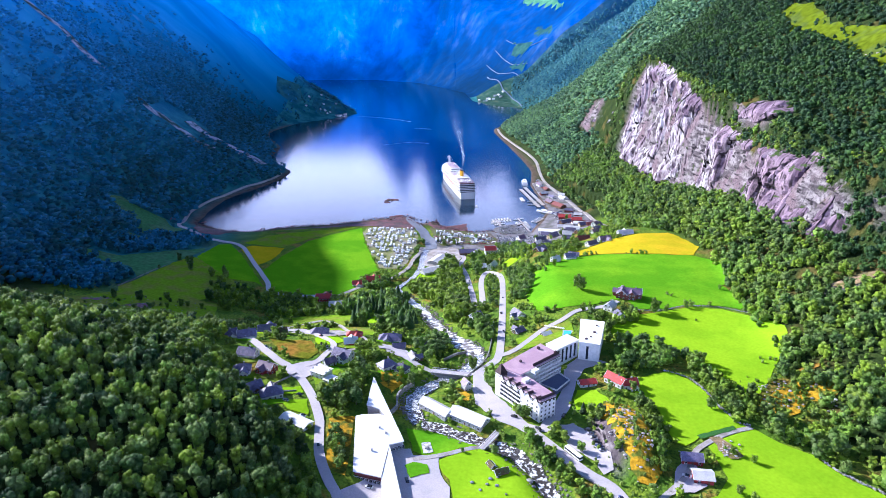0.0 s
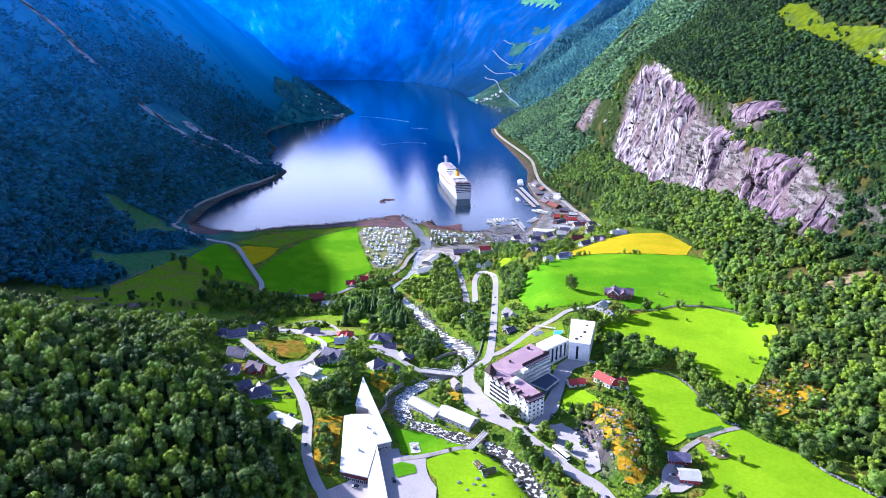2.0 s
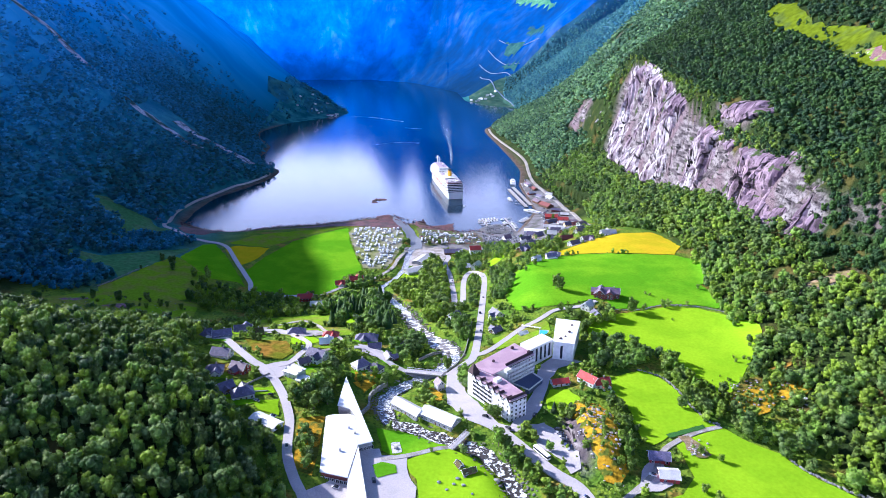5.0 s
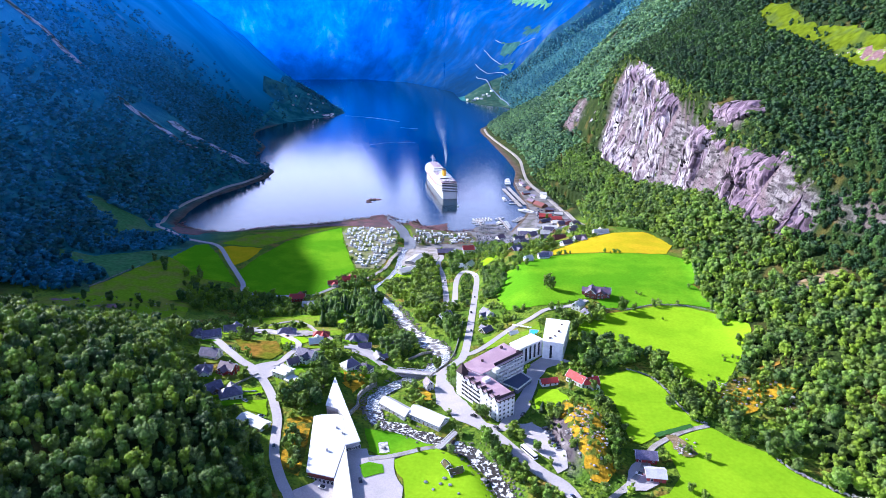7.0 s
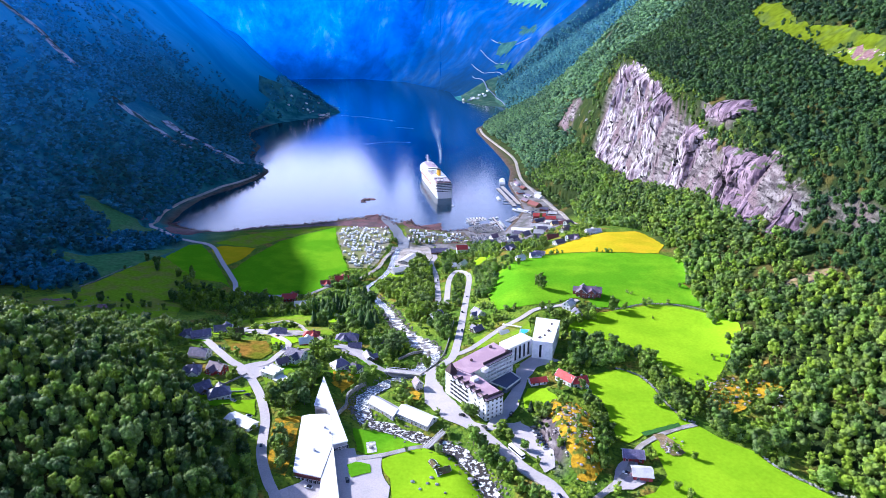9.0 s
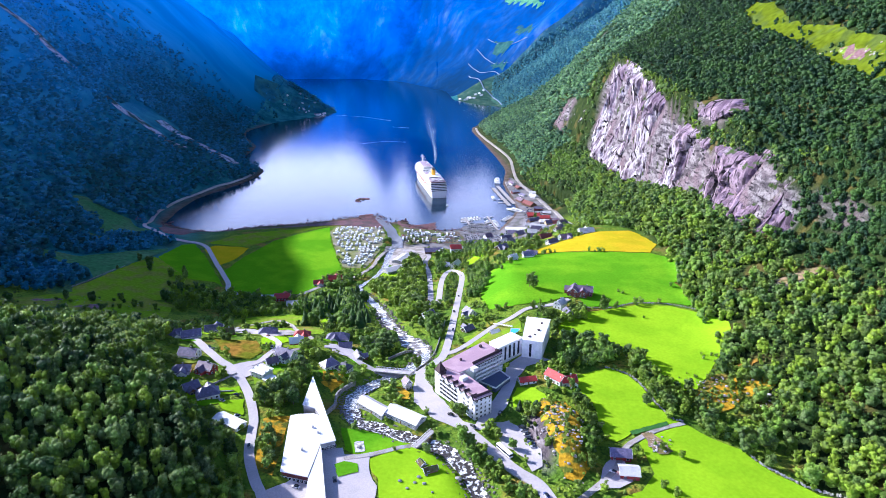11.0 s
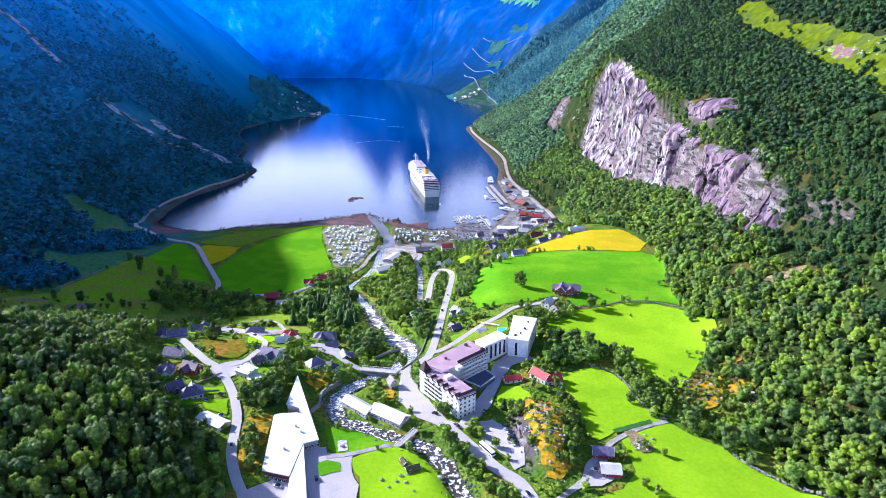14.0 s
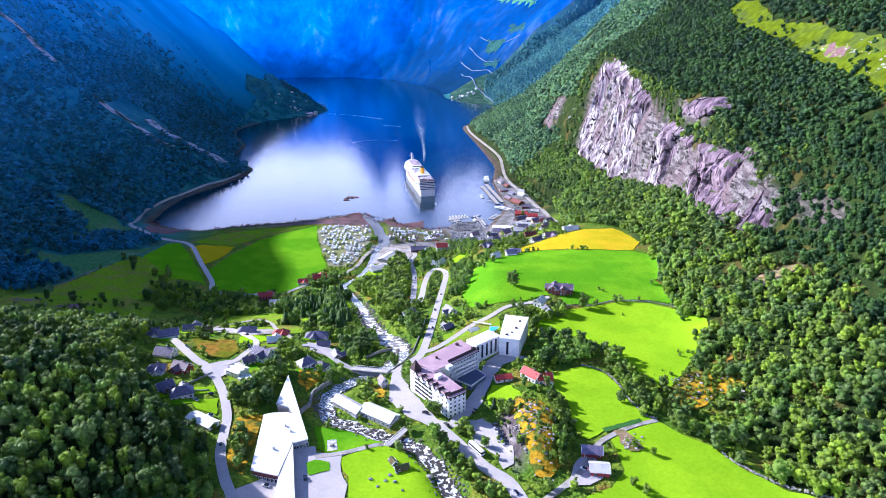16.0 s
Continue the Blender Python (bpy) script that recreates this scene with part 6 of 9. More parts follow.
LONE = [(89.3, 515.6, 14, 2), (92.5, 513, 12, 1), (144.7, 471.1, 13, 1), (125.3, 462.6, 11, 3), (155.2, 473.3, 6, 2), (80.5, 587.8, 8, 2), (122.5, 676.6, 10, 1), (109, 690.3, 8, 3), (-342.2, 705.7, 13, 0),
        (-361.4, 722.6, 10, 0), (-352.7, 554.6, 10, 0), (-326.7, 552.3, 12, 0), (-306.9, 566.7, 9, 1), (-316, 489, 12, 0), (-296, 501, 9, 1), (-272, 584, 14, 0), (-277, 592, 11, 1), (-272, 623, 11, 0), (-268, 628, 8, 7), (-263, 642, 9, 0), (-252, 633, 11, 0), (-286, 550, 9, 1), (-281, 553, 7, 7), (-304, 525, 7, 0), (-293, 536, 6, 7), (-381, 518, 9, 0), (-331, 682, 10, 0), (-266, 549, 8, 7), (-365, 675, 6, 0), (20.5, 294, 13, 6), (57.9, 480.6, 6, 3),
        (-7.9, 392, 11, 2), (136.1, 330, 9, 1), (131, 286.9, 5, 2), (139.4, 280.5, 5, 5), (121.1, 255.7, 6, 4), (126, 250.1, 6, 5), (231, 520, 6, 1), (232.8, 512.1, 6, 2),
        (219.3, 522.8, 5, 3), (80, 300, 4, 3), (76, 322, 5, 2), (84, 272, 5, 4), (71, 312, 4, 1), (87, 288, 6, 5), (75, 280, 3.5, 6), (128, 290, 3, 6), (132, 286, 3.5, 5), (6, 522, 10, 3), (-3.5, 517, 11, 2), (3, 509, 9, 5), (2.4, 530, 8, 1), (4.1, 359, 16, 6), (2.0, 362, 13, 5), (-34, 857, 8, 1), (-19, 857, 9, 2), (14, 887, 8, 3), (100, 862, 9, 1), (107, 673, 12, 3), (126, 706, 11, 2), (169, 999, 9, 2), (135, 855, 8, 1), (152, 802, 9, 3), (35, 743, 9, 1), (61, 640, 8, 2), (69, 637, 6, 3), (78, 617, 6, 2), (86, 473, 9, 4), (96, 457, 9, 5), (91.6, 467, 8, 3), (142, 880, 7, 2), (118, 840, 8, 3), (128, 790, 9, 1), (140, 760, 8, 2), (-30, 880, 7, 1), (3, 905, 6, 3), (78.3, 347.9, 8, 3), (93, 348.3, 8, 2), (74.9, 372, 6, 5), (-17.2, 288.3, 3.5, 2), (-170.9, 516.3, 8, 2)]
for x, y, h, k in LONE:
    plant(x, y, h, k, "standing by itself on grass")
for (ob, words), n in zip(KINDS, USED):
    if not n:
        for q in (*ob.children, ob):
            bpy.data.objects.remove(q)

# ---- buildings ----
def paint(name, colour, rough=0.7, vary=0.08, scale=2.0, bump=0.0, second=None, obvary=0.0, **kw):
    return shade(name, colour, rough, scale, vary, bump, second=second, obvary=obvary, **kw)


M_WHITE = paint("white_boards", (0.78, 0.78, 0.80), 0.6, 0.08, 3, second=(0.66, 0.66, 0.68), second_scale=0.3)
M_ROOFWHITE = paint("white_roofing", (0.82, 0.82, 0.83), 0.55, 0.05, 1.5, second=(0.74, 0.74, 0.76), second_scale=0.15)
M_ROOFGREY = paint("pale_corrugated_roof", (0.60, 0.59, 0.62), 0.5, 0.1, 1.5, second=(0.48, 0.47, 0.50), second_scale=0.2)
M_RED = paint("red_boards", (0.30, 0.035, 0.035), 0.7, 0.12, 3)
M_BROWNRED = paint("red_brown_cladding", (0.20, 0.055, 0.05), 0.75, 0.12, 3)
M_SLATE = paint("slate_roof", (0.11, 0.10, 0.175), 0.5, 0.25, 2.5, 0.03, second=(0.16, 0.14, 0.23), second_scale=0.6, obvary=0.3)
M_PURPLE = paint("purple_slate_roof", (0.16, 0.11, 0.17), 0.55, 0.2, 2, 0.03, second=(0.21, 0.15, 0.20), second_scale=0.4)
M_REDROOF = paint("red_tile_roof", (0.50, 0.045, 0.04), 0.6, 0.15, 2.5, 0.03, second=(0.36, 0.06, 0.06), second_scale=0.5)
M_PINKROOF = paint("faded_pink_roofing", (0.40, 0.26, 0.34), 0.75, 0.08, 1.2, second=(0.48, 0.33, 0.40), second_scale=0.12)
M_MANSARD = paint("dark_maroon_tiles", (0.055, 0.028, 0.035), 0.6, 0.2, 3, 0.03)
M_TURF = paint("turf_roof", (0.11, 0.08, 0.035), 0.95, 0.3, 2, 0.1, second=(0.10, 0.13, 0.03), second_scale=0.5)
M_TIMBER = paint("brown_timber", (0.14, 0.075, 0.04), 0.75, 0.2, 3, 0.02)
M_YELLOWWALL = paint("cream_boards", (0.62, 0.50, 0.28), 0.7, 0.08, 3)
M_CONCRETE = paint("concrete", (0.42, 0.42, 0.44), 0.85, 0.12, 1.5, 0.02, second=(0.33, 0.33, 0.35), second_scale=0.3)
M_TERRACE = paint("blue_grey_terrace", (0.10, 0.12, 0.20), 0.7, 0.15, 1.5)
M_STONE = paint("pale_stone", (0.30, 0.29, 0.28), 0.9, 0.3, 1.5, 0.1, second=(0.18, 0.17, 0.16), second_scale=0.7)
M_DARK = paint("dark_metal", (0.03, 0.03, 0.035), 0.5, 0.2, 3)
M_GLASS = bpy.data.materials.new("window_glass")
M_GLASS.use_nodes = True
g_ = M_GLASS.node_tree.nodes["Principled BSDF"]
g_.inputs["Base Color"].default_value, g_.inputs["Roughness"].default_value, g_.inputs["Specular IOR Level"].default_value = (0.02, 0.025, 0.035, 1), 0.06, 0.8


def part(name, bm, material, parent, label=""):
    me = bpy.data.meshes.new(name)
    bmesh.ops.recalc_face_normals(bm, faces=bm.faces)
    bm.to_mesh(me)
    bm.free()
    me.materials.append(material)
    ob = new(name, me)
    ob.parent = parent
    return tagged(ob, label) if label else ob


def shared(name, me, parent, m):
    ob = new(name, me)
    ob.parent = parent
    ob.matrix_local = m
    return ob


def add_box(bm, x0, x1, y0, y1, z0, z1, m=None):
    r = bmesh.ops.create_cube(bm, size=1, matrix=(m or Matrix()) @ Matrix.Translation(((x0 + x1) / 2, (y0 + y1) / 2, (z0 + z1) / 2)) @ Matrix.Diagonal((x1 - x0, y1 - y0, z1 - z0, 1)))
    return r["verts"]


def prism(poly, z0, z1, tops=None):
    """An upright solid over a plan; tops gives each corner its own height."""
    bm = bmesh.new()
    lo = [bm.verts.new((x, y, z0)) for x, y in poly]
    hi = [bm.verts.new((x, y, z1 if tops is None else t)) for (x, y), t in zip(poly, tops or [0] * len(poly))]
    bm.faces.new(lo[::-1])
    bm.faces.new(hi)
    n = len(poly)
    for i in range(n):
        bm.faces.new((lo[i], lo[(i + 1) % n], hi[(i + 1) % n], hi[i]))
    return bm


def box_mesh(name, sx, sy, sz, material, bevel=0.0):
    bm = bmesh.new()
    add_box(bm, -sx / 2, sx / 2, -sy / 2, sy / 2, 0, sz)
    if bevel:
        bmesh.ops.bevel(bm, geom=bm.edges[:], offset=bevel, segments=1, affect="EDGES")
    me = bpy.data.meshes.new(name)
    bm.to_mesh(me)
    bm.free()
    me.materials.append(material)
    return me


def window_mesh(w, h):
    """A white frame with a cross bar, 6 cm proud; the pane is a part of its own."""
    bm = bmesh.new()
    t = 0.12
    for x0, x1, z0, z1 in ((-w / 2 - t, w / 2 + t, -t, 0), (-w / 2 - t, w / 2 + t, h, h + t), (-w / 2 - t, -w / 2, 0, h), (w / 2, w / 2 + t, 0, h), (-0.04, 0.04, 0, h)):
        add_box(bm, x0, x1, -0.06, 0.04, z0, z1)
    me = bpy.data.meshes.new("window")
    bm.to_mesh(me)
    bm.free()
    me.materials.append(M_WHITE)
    return me


W_FRAME, W_PANE = window_mesh(1.2, 1.3), box_mesh("pane", 1.2, 0.03, 1.3, M_GLASS)
W_TALL, W_TALLPANE = window_mesh(1.6, 2.0), box_mesh("pane", 1.6, 0.03, 2.0, M_GLASS)
DOOR = box_mesh("door", 1.0, 0.08, 2.05, M_TIMBER)


def glaze(parent, m, tall=False):
    """One window, its pane under it, on a wall that faces -y of m; far off, the dark pane alone."""
    if (parent.matrix_world @ m).translation.y > 640 or parent.location.y > 640:
        shared("window", W_PANE, parent, m)
        return
    w = shared("window", W_TALL if tall else W_FRAME, parent, m)
    shared("pane", W_TALLPANE if tall else W_PANE, w, Matrix.Translation((0, -0.005, 0)))


def house(x, y, length, width, eave, yaw, wall, roof, label, rise=0.42, chimney=True, category="house", storeys=1, wing=0.0, hip=False):
    """A gabled house: walls with gables, a roof of two thick slopes with eaves, windows, a door and a chimney."""
    base = float(min(ground_z(x + a, y + b) for a in (-4, 0, 4) for b in (-4, 0, 4))) - 0.3
    root = new("house" if category == "house" else category.replace(" ", "_"))
    root.location, root.rotation_euler = (x, y, base), (0, 0, radians(yaw))
    a, b, top = length / 2, width / 2, eave + width / 2 * rise * 2
    bm = bmesh.new()
    prof = [(-b, 0), (b, 0), (b, eave), (0, eave + 0.1 if hip else top), (-b, eave)]
    lo, hi = [bm.verts.new((-a, p, z)) for p, z in prof], [bm.verts.new((a, p, z)) for p, z in prof]
    bm.faces.new(lo)
    bm.faces.new(hi[::-1])
    for i in range(5):
        bm.faces.new((lo[i], lo[(i + 1) % 5], hi[(i + 1) % 5], hi[i]))
    part("wall", bm, wall, root)
    over, thick = 0.55, 0.28
    bm = bmesh.new()
    run = math.hypot(b, top - eave)
    for s in (-1, 1):
        ang = math.atan2(top - eave, b)
        m = Matrix.Translation((0, 0, top + 0.16)) @ Matrix.Rotation(-s * ang, 4, "X")
        add_box(bm, -a - over, a + over, *((0, run + over) if s > 0 else (-run - over, 0)), -thick / 2, thick / 2, m)
    if hip:
        bm.free()
        bm = bmesh.new()
        ea, eb, rd = a + over, b + over, max(0.3, a - b * 0.85)
        ring = [(-ea, -eb), (ea, -eb), (ea, eb), (-ea, eb)]
        lo, hi = [bm.verts.new((p, q, eave - 0.16)) for p, q in ring], [bm.verts.new((p, q, eave + 0.12)) for p, q in ring]
        r0, r1 = bm.verts.new((-rd, 0, top + 0.25)), bm.verts.new((rd, 0, top + 0.25))
        for i in range(4):
            bm.faces.new((lo[i], lo[(i + 1) % 4], hi[(i + 1) % 4], hi[i]))
        for f in (lo[::-1], (hi[0], hi[1], r1, r0), (hi[2], hi[3], r0, r1), (hi[1], hi[2], r1), (hi[3], hi[0], r0)):
            bm.faces.new(f)
    part("roof", bm, roof, root)
    if y < 720 and not hip:
        ang = math.atan2(top - eave, b)
        for e_ in (-1, 1):
            bm = bmesh.new()
            for s in (-1, 1):
                m = Matrix.Translation((e_ * (a + over + 0.05), 0, top + 0.16)) @ Matrix.Rotation(-s * ang, 4, "X")
                add_box(bm, -0.06, 0.06, *((0, run + over + 0.05) if s > 0 else (-run - over - 0.05, 0)), -0.30, 0.17, m)
            part("bargeboard", bm, M_WHITE, root, "white painted barge boards")
    if wing:
        wl, wb, we = b + 3.2, min(a * 0.52, b * 0.9), eave - 0.2
        wt, side, cx = we + wb * rise * 2, (1 if wing > 0 else -1), (abs(wing) - 0.5) * a
        bm = bmesh.new()
        prof = [(-wb, 0), (wb, 0), (wb, we), (0, wt), (-wb, we)]
        lo, hi = [bm.verts.new((cx + p, 0, z)) for p, z in prof], [bm.verts.new((cx + p, side * wl, z)) for p, z in prof]
        bm.faces.new(lo)
        bm.faces.new(hi[::-1])
        for i in range(5):
            bm.faces.new((lo[i], lo[(i + 1) % 5], hi[(i + 1) % 5], hi[i]))
        part("cross_wing", bm, wall, root)
        bm = bmesh.new()
        ang2 = math.atan2(wt - we, wb)
        for s in (-1, 1):
            m = Matrix.Translation((cx, 0, wt + 0.16)) @ Matrix.Rotation(s * ang2, 4, "Y")
            r2 = math.hypot(wb, wt - we) + over
            add_box(bm, *((0, r2) if s > 0 else (-r2, 0)), *((0, wl + over) if side > 0 else (-wl - over, 0)), -thick / 2, thick / 2, m)
        part("wing_roof", bm, roof, root)
        for zz in ([1.2, 3.6] if we > 3.8 else [1.2]):
            for px in (-wb * 0.42, wb * 0.42):
                glaze(root, Matrix.Translation((cx + px, side * (wl + 0.04), zz)) @ Matrix.Rotation(0 if side < 0 else math.pi, 4, "Z"))
    if chimney:
        bm = bmesh.new()
        add_box(bm, a * 0.3 - 0.4, a * 0.3 + 0.4, -0.4, 0.4, top - 0.5, top + 1.2)
        add_box(bm, a * 0.3 - 0.5, a * 0.3 + 0.5, -0.5, 0.5, top + 1.2, top + 1.35)
        part("chimney", bm, M_STONE, root)
    if y > 2000:
        return tagged(root, label, category, "far village houses")
    n = max(2, int(length / 3.2))
    for s in (-1, 1):
        for st in range(storeys):
            for i in range(n):
                px = -a + length * (i + 0.5) / n
                if st == 0 and s < 0 and i == n // 2:
                    shared("door", DOOR, root, Matrix.Translation((px, -b - 0.03, 0.3)))
                    continue
                m = Matrix.Translation((px, s * (b + 0.04), 1.3 + st * 2.7)) @ Matrix.Rotation(0 if s < 0 else math.pi, 4, "Z")
                glaze(root, m)
    for s in (-1, 1):
        for zz in ([1.3, eave - 0.2] if top > 5.5 and not hip else [1.3]):
            for py in (-b * 0.42, b * 0.42):
                glaze(root, Matrix.Translation((s * (a + 0.04), py, zz)) @ Matrix.Rotation(s * math.pi / 2, 4, "Z"))
    return tagged(root, label, category, "village houses" if category == "house" else "")


HOUSES = [
    (-176, 415.6, 13, 9, 4.5, 20, M_WHITE, M_SLATE, "white house with a dark slate roof by the wood"),
    (-190, 416, 12, 8, 4, 30, M_WHITE, M_SLATE, "house with a dark slate roof under trees"),
    (-168.7, 441, 13, 8.5, 5, 10, M_WHITE, M_SLATE, "white dormered house with a slate roof"),
    (-155.9, 434, 9, 8, 3.5, 25, M_TIMBER, M_TURF, "brown timber cabin with a turf roof"),
    (-127.8, 443, 14, 10, 3.2, 8, M_TIMBER, M_SLATE, "low house with a dark slate roof"),
    (-99.6, 439, 12, 7.5, 3.2, 4, M_TIMBER, M_REDROOF, "long low house with a bright red roof"),
    (-97.9, 413, 9.5, 7.5, 3.6, 12, M_RED, M_ROOFWHITE, "red house with a white roof"),
    (-71, 434, 17, 9.5, 3.6, 2, M_WHITE, M_SLATE, "long house with a dark slate roof"),
    (-62.7, 418, 9, 6.5, 3, 5, M_WHITE, M_SLATE, "small white annexe with a slate roof"),
    (-99, 386, 13, 9, 4.5, -25, M_WHITE, M_SLATE, "white house with a slate roof and skylights"),
    (-107, 377.5, 7.5, 6.5, 3, 35, M_WHITE, M_PURPLE, "white garage with a purple slate roof"),
    (-145.5, 362, 11, 8, 4.5, -22, M_RED, M_PURPLE, "deep red wooden house with a dark roof"),
    (-163.9, 381, 12.5, 9, 4, -11, M_WHITE, M_SLATE, "white house with a dark roof beside the street"),
    (-160.8, 358, 11, 8, 3.6, 10, M_WHITE, M_SLATE, "white house with a broad slate roof under the wood"),
    (-134.5, 332, 13, 9, 3.8, 25, M_WHITE, M_SLATE, "white bungalow with a hipped slate roof"),
    (-147, 338, 9, 7.5, 3.2, 40, M_TIMBER, M_SLATE, "dark house half hidden by trees"),
    (-68.1, 379.5, 10.5, 8.5, 4.2, 40, M_WHITE, M_SLATE, "white house with a hipped slate roof"),
    (-57.8, 378.4, 9.5, 7.5, 3.8, -30, M_WHITE, M_SLATE, "white house with a hipped slate roof and large windows"),
    (-50.8, 401, 9, 6, 3, -70, M_TIMBER, M_SLATE, "slate-roofed barn beside the lane"),
    (-42.1, 428.6, 12, 7.5, 3.2, 0, M_WHITE, M_SLATE, "grey-roofed house among trees"),
    (-1.5, 498, 9, 8, 5, 40, M_WHITE, M_SLATE, "white house with a dark steep roof below the road"),
    (33.9, 487.5, 10, 8.5, 6, -60, M_WHITE, M_SLATE, "tall white house beside the main road"),
    (31, 453, 9, 6.5, 3, 40, M_TIMBER, M_SLATE, "dark timber outbuilding with a slate roof"),
    (30.9, 815, 15, 11, 7, 5, M_WHITE, M_REDROOF, "large house with a vivid red roof"),
    (29, 735, 12, 9, 7, 60, M_WHITE, M_ROOFGREY, "white chapel-like house by the hairpin"),
    (15, 745, 12, 7, 3.5, 10, M_WHITE, M_ROOFWHITE, "low white building at the bend"),
    (125.9, 502, 12, 9, 5, 70, M_BROWNRED, M_PURPLE, "farmhouse with a purple slate roof"),
    (135, 501.5, 14, 9, 5, -12, M_BROWNRED, M_PURPLE, "red farm barn with a purple slate roof"),
    (109.4, 477, 9, 7.5, 4.6, 50, M_WHITE, M_ROOFGREY, "white farm cottage with a pale roof"),
    (113, 461, 8, 7, 4, -80, M_WHITE, M_SLATE, "white cottage below the farm"),
    (102.5, 621, 11, 8, 4.5, 10, M_WHITE, M_SLATE, "white house with a dark roof on the meadow"),
    (84.9, 608, 8, 7, 4.2, 30, M_WHITE, M_ROOFGREY, "small white house on the meadow edge"),
    (84.6, 357.9, 13, 7.5, 4, -50, M_WHITE, M_REDROOF, "white house with a long red roof"),
    (92, 354.4, 10, 7, 3.8, 12, M_WHITE, M_REDROOF, "white wing with a red tile roof"),
    (-163.1, 624, 16, 9, 5.5, 3, M_RED, M_REDROOF, "large red building at the village edge"),
    (-143, 598, 17, 8, 3.5, 5, M_WHITE, M_ROOFGREY, "long white building with a pale roof"),
    (-127, 610, 13, 8, 4, 25, M_WHITE, M_SLATE, "white house with a slate roof by the lane"),
    (-135.3, 684, 11, 8, 4, 10, M_WHITE, M_REDROOF, "white house with a red roof near the meadow"),
    (-118.5, 702, 16, 8, 4, 10, M_RED, M_REDROOF, "red farm building near the river"),
    (82.7, 700, 14, 9, 4.5, 40, M_TIMBER, M_SLATE, "dark-roofed house above the harbour"),
    (140.4, 690, 13, 8, 4, 30, M_WHITE, M_SLATE, "white house beside the yellow meadow"),
    (157.8, 700, 14, 9, 4, 20, M_WHITE, M_PURPLE, "house with a purple roof beside the meadow"),
    (186, 716, 18, 8, 4, 10, M_WHITE, M_ROOFGREY, "long pale building at the wood's edge"),
    (108, 790, 14, 9, 5, 30, M_WHITE, M_SLATE, "dark-roofed house on the church hill"),
    (90, 775, 12, 8, 5, 20, M_TIMBER, M_SLATE, "dark wooden house on the slope"),
]
for k_, (x, y, ln, wd, ev, yaw, wall, roof, words) in enumerate(HOUSES):
    if x < 0 and y < 470:  # a strip of lawn before each village house
        c_, s_ = math.cos(math.radians(yaw)), math.sin(math.radians(yaw))
        ring = [(x + (5 + ln * 0.45) * math.cos(a) * c_ + 2 * s_, y - 7 + (3.2 + 0.8 * math.sin(3 * a)) * math.sin(a) + ln * 0.2 * math.cos(a) * s_) for a in np.arange(12) / 12 * 6.283]
        sheet("lawn", ring, (M_LIME, M_OLIVE, M_GREEN)[int(abs(x)) % 3], "small garden lawn before a village house", 0.42 + 0.02 * (int(abs(y)) % 5), 3, "lawn", 0.4)
    grow = 1.0
    house(x, y, ln * grow, wd * grow, ev * grow, yaw, wall, roof, words, storeys=2 if ev > 4.4 else 1, wing=(0.0, -0.8, 0.7, -0.3)[k_ % 4] if y < 720 and ln > 8.5 else 0.0, hip=("hipped" in words or "broad" in words or "long house" in words or "low house" in words))
house(106, 281, 10.5, 7.5, 3.2, -8, M_RED, M_SLATE, "red barn with a dark slate roof", 0.35, False, "barn")
house(106.5, 266.5, 9.5, 8.5, 3.4, -8, M_RED, M_ROOFGREY, "red barn with a pale metal roof", 0.22, False, "barn")
house(65.7, 357.6, 11, 6, 2.8, 12, M_WHITE, M_REDROOF, "long garage with a bright red roof", 0.3, False, "garage")
house(-109, 360, 11, 9, 5.2, -30, M_WHITE, M_ROOFWHITE, "white villa with a nearly flat white roof", 0.05, False, "house", 2)
house(-100.5, 352.5, 9, 7, 3.2, -30, M_WHITE, M_ROOFWHITE, "low white annexe with a flat white roof", 0.05, False, "house")
house(-113, 306, 19, 7.5, 3, -32, M_WHITE, M_ROOFWHITE, "long white-roofed row house by the street", 0.16, False, "row house")
house(-32.5, 332, 22, 8.5, 3.6, -42, M_CONCRETE, M_ROOFGREY, "long stone mill with a pale metal roof", 0.3, False, "mill building")
house(-12.5, 320.5, 23, 10, 4.2, -36, M_CONCRETE, M_ROOFWHITE, "long workshop with a bright metal roof", 0.28, False, "workshop")
house(-1.9, 276, 4.2, 3.2, 2.0, -60, M_TIMBER, M_TURF, "tiny log cabin on the lawn", 0.4, False, "log cabin")
house(3, 270.8, 7, 3.6, 2.2, 22, M_TIMBER, M_TURF, "log storehouse on the lawn", 0.4, False, "log cabin")
house(-13.4, 357, 5, 5, 5.5, -60, M_CONCRETE, M_PURPLE, "small tower-like pump house by the bridge", 0.6, False, "pump house")
house(-47.3, 738, 30, 16, 5, 30, M_CONCRETE, M_ROOFGREY, "large grey-roofed service hall", 0.18, False, "hall")
house(-41, 782, 30, 17, 5, 65, M_CONCRETE, M_ROOFGREY, "large pale-roofed shop hall by the river", 0.15, False, "hall")
house(0, 816, 24, 11, 4, 5, M_TIMBER, M_SLATE, "long dark-roofed harbour building", 0.35, False, "harbour building")
house(126.8, 905, 34, 14, 8, -10, M_WHITE, M_ROOFWHITE, "large white quay hotel building", 0.12, False, "harbour building", 2)
house(152.3, 870, 22, 12, 7, -15, M_WHITE, M_ROOFGREY, "white building behind the quay", 0.25, False, "harbour building", 2)
house(168, 1010, 20, 11, 4.5, -10, M_RED, M_REDROOF, "harbour shed with a red roof", 0.35, False, "harbour building")
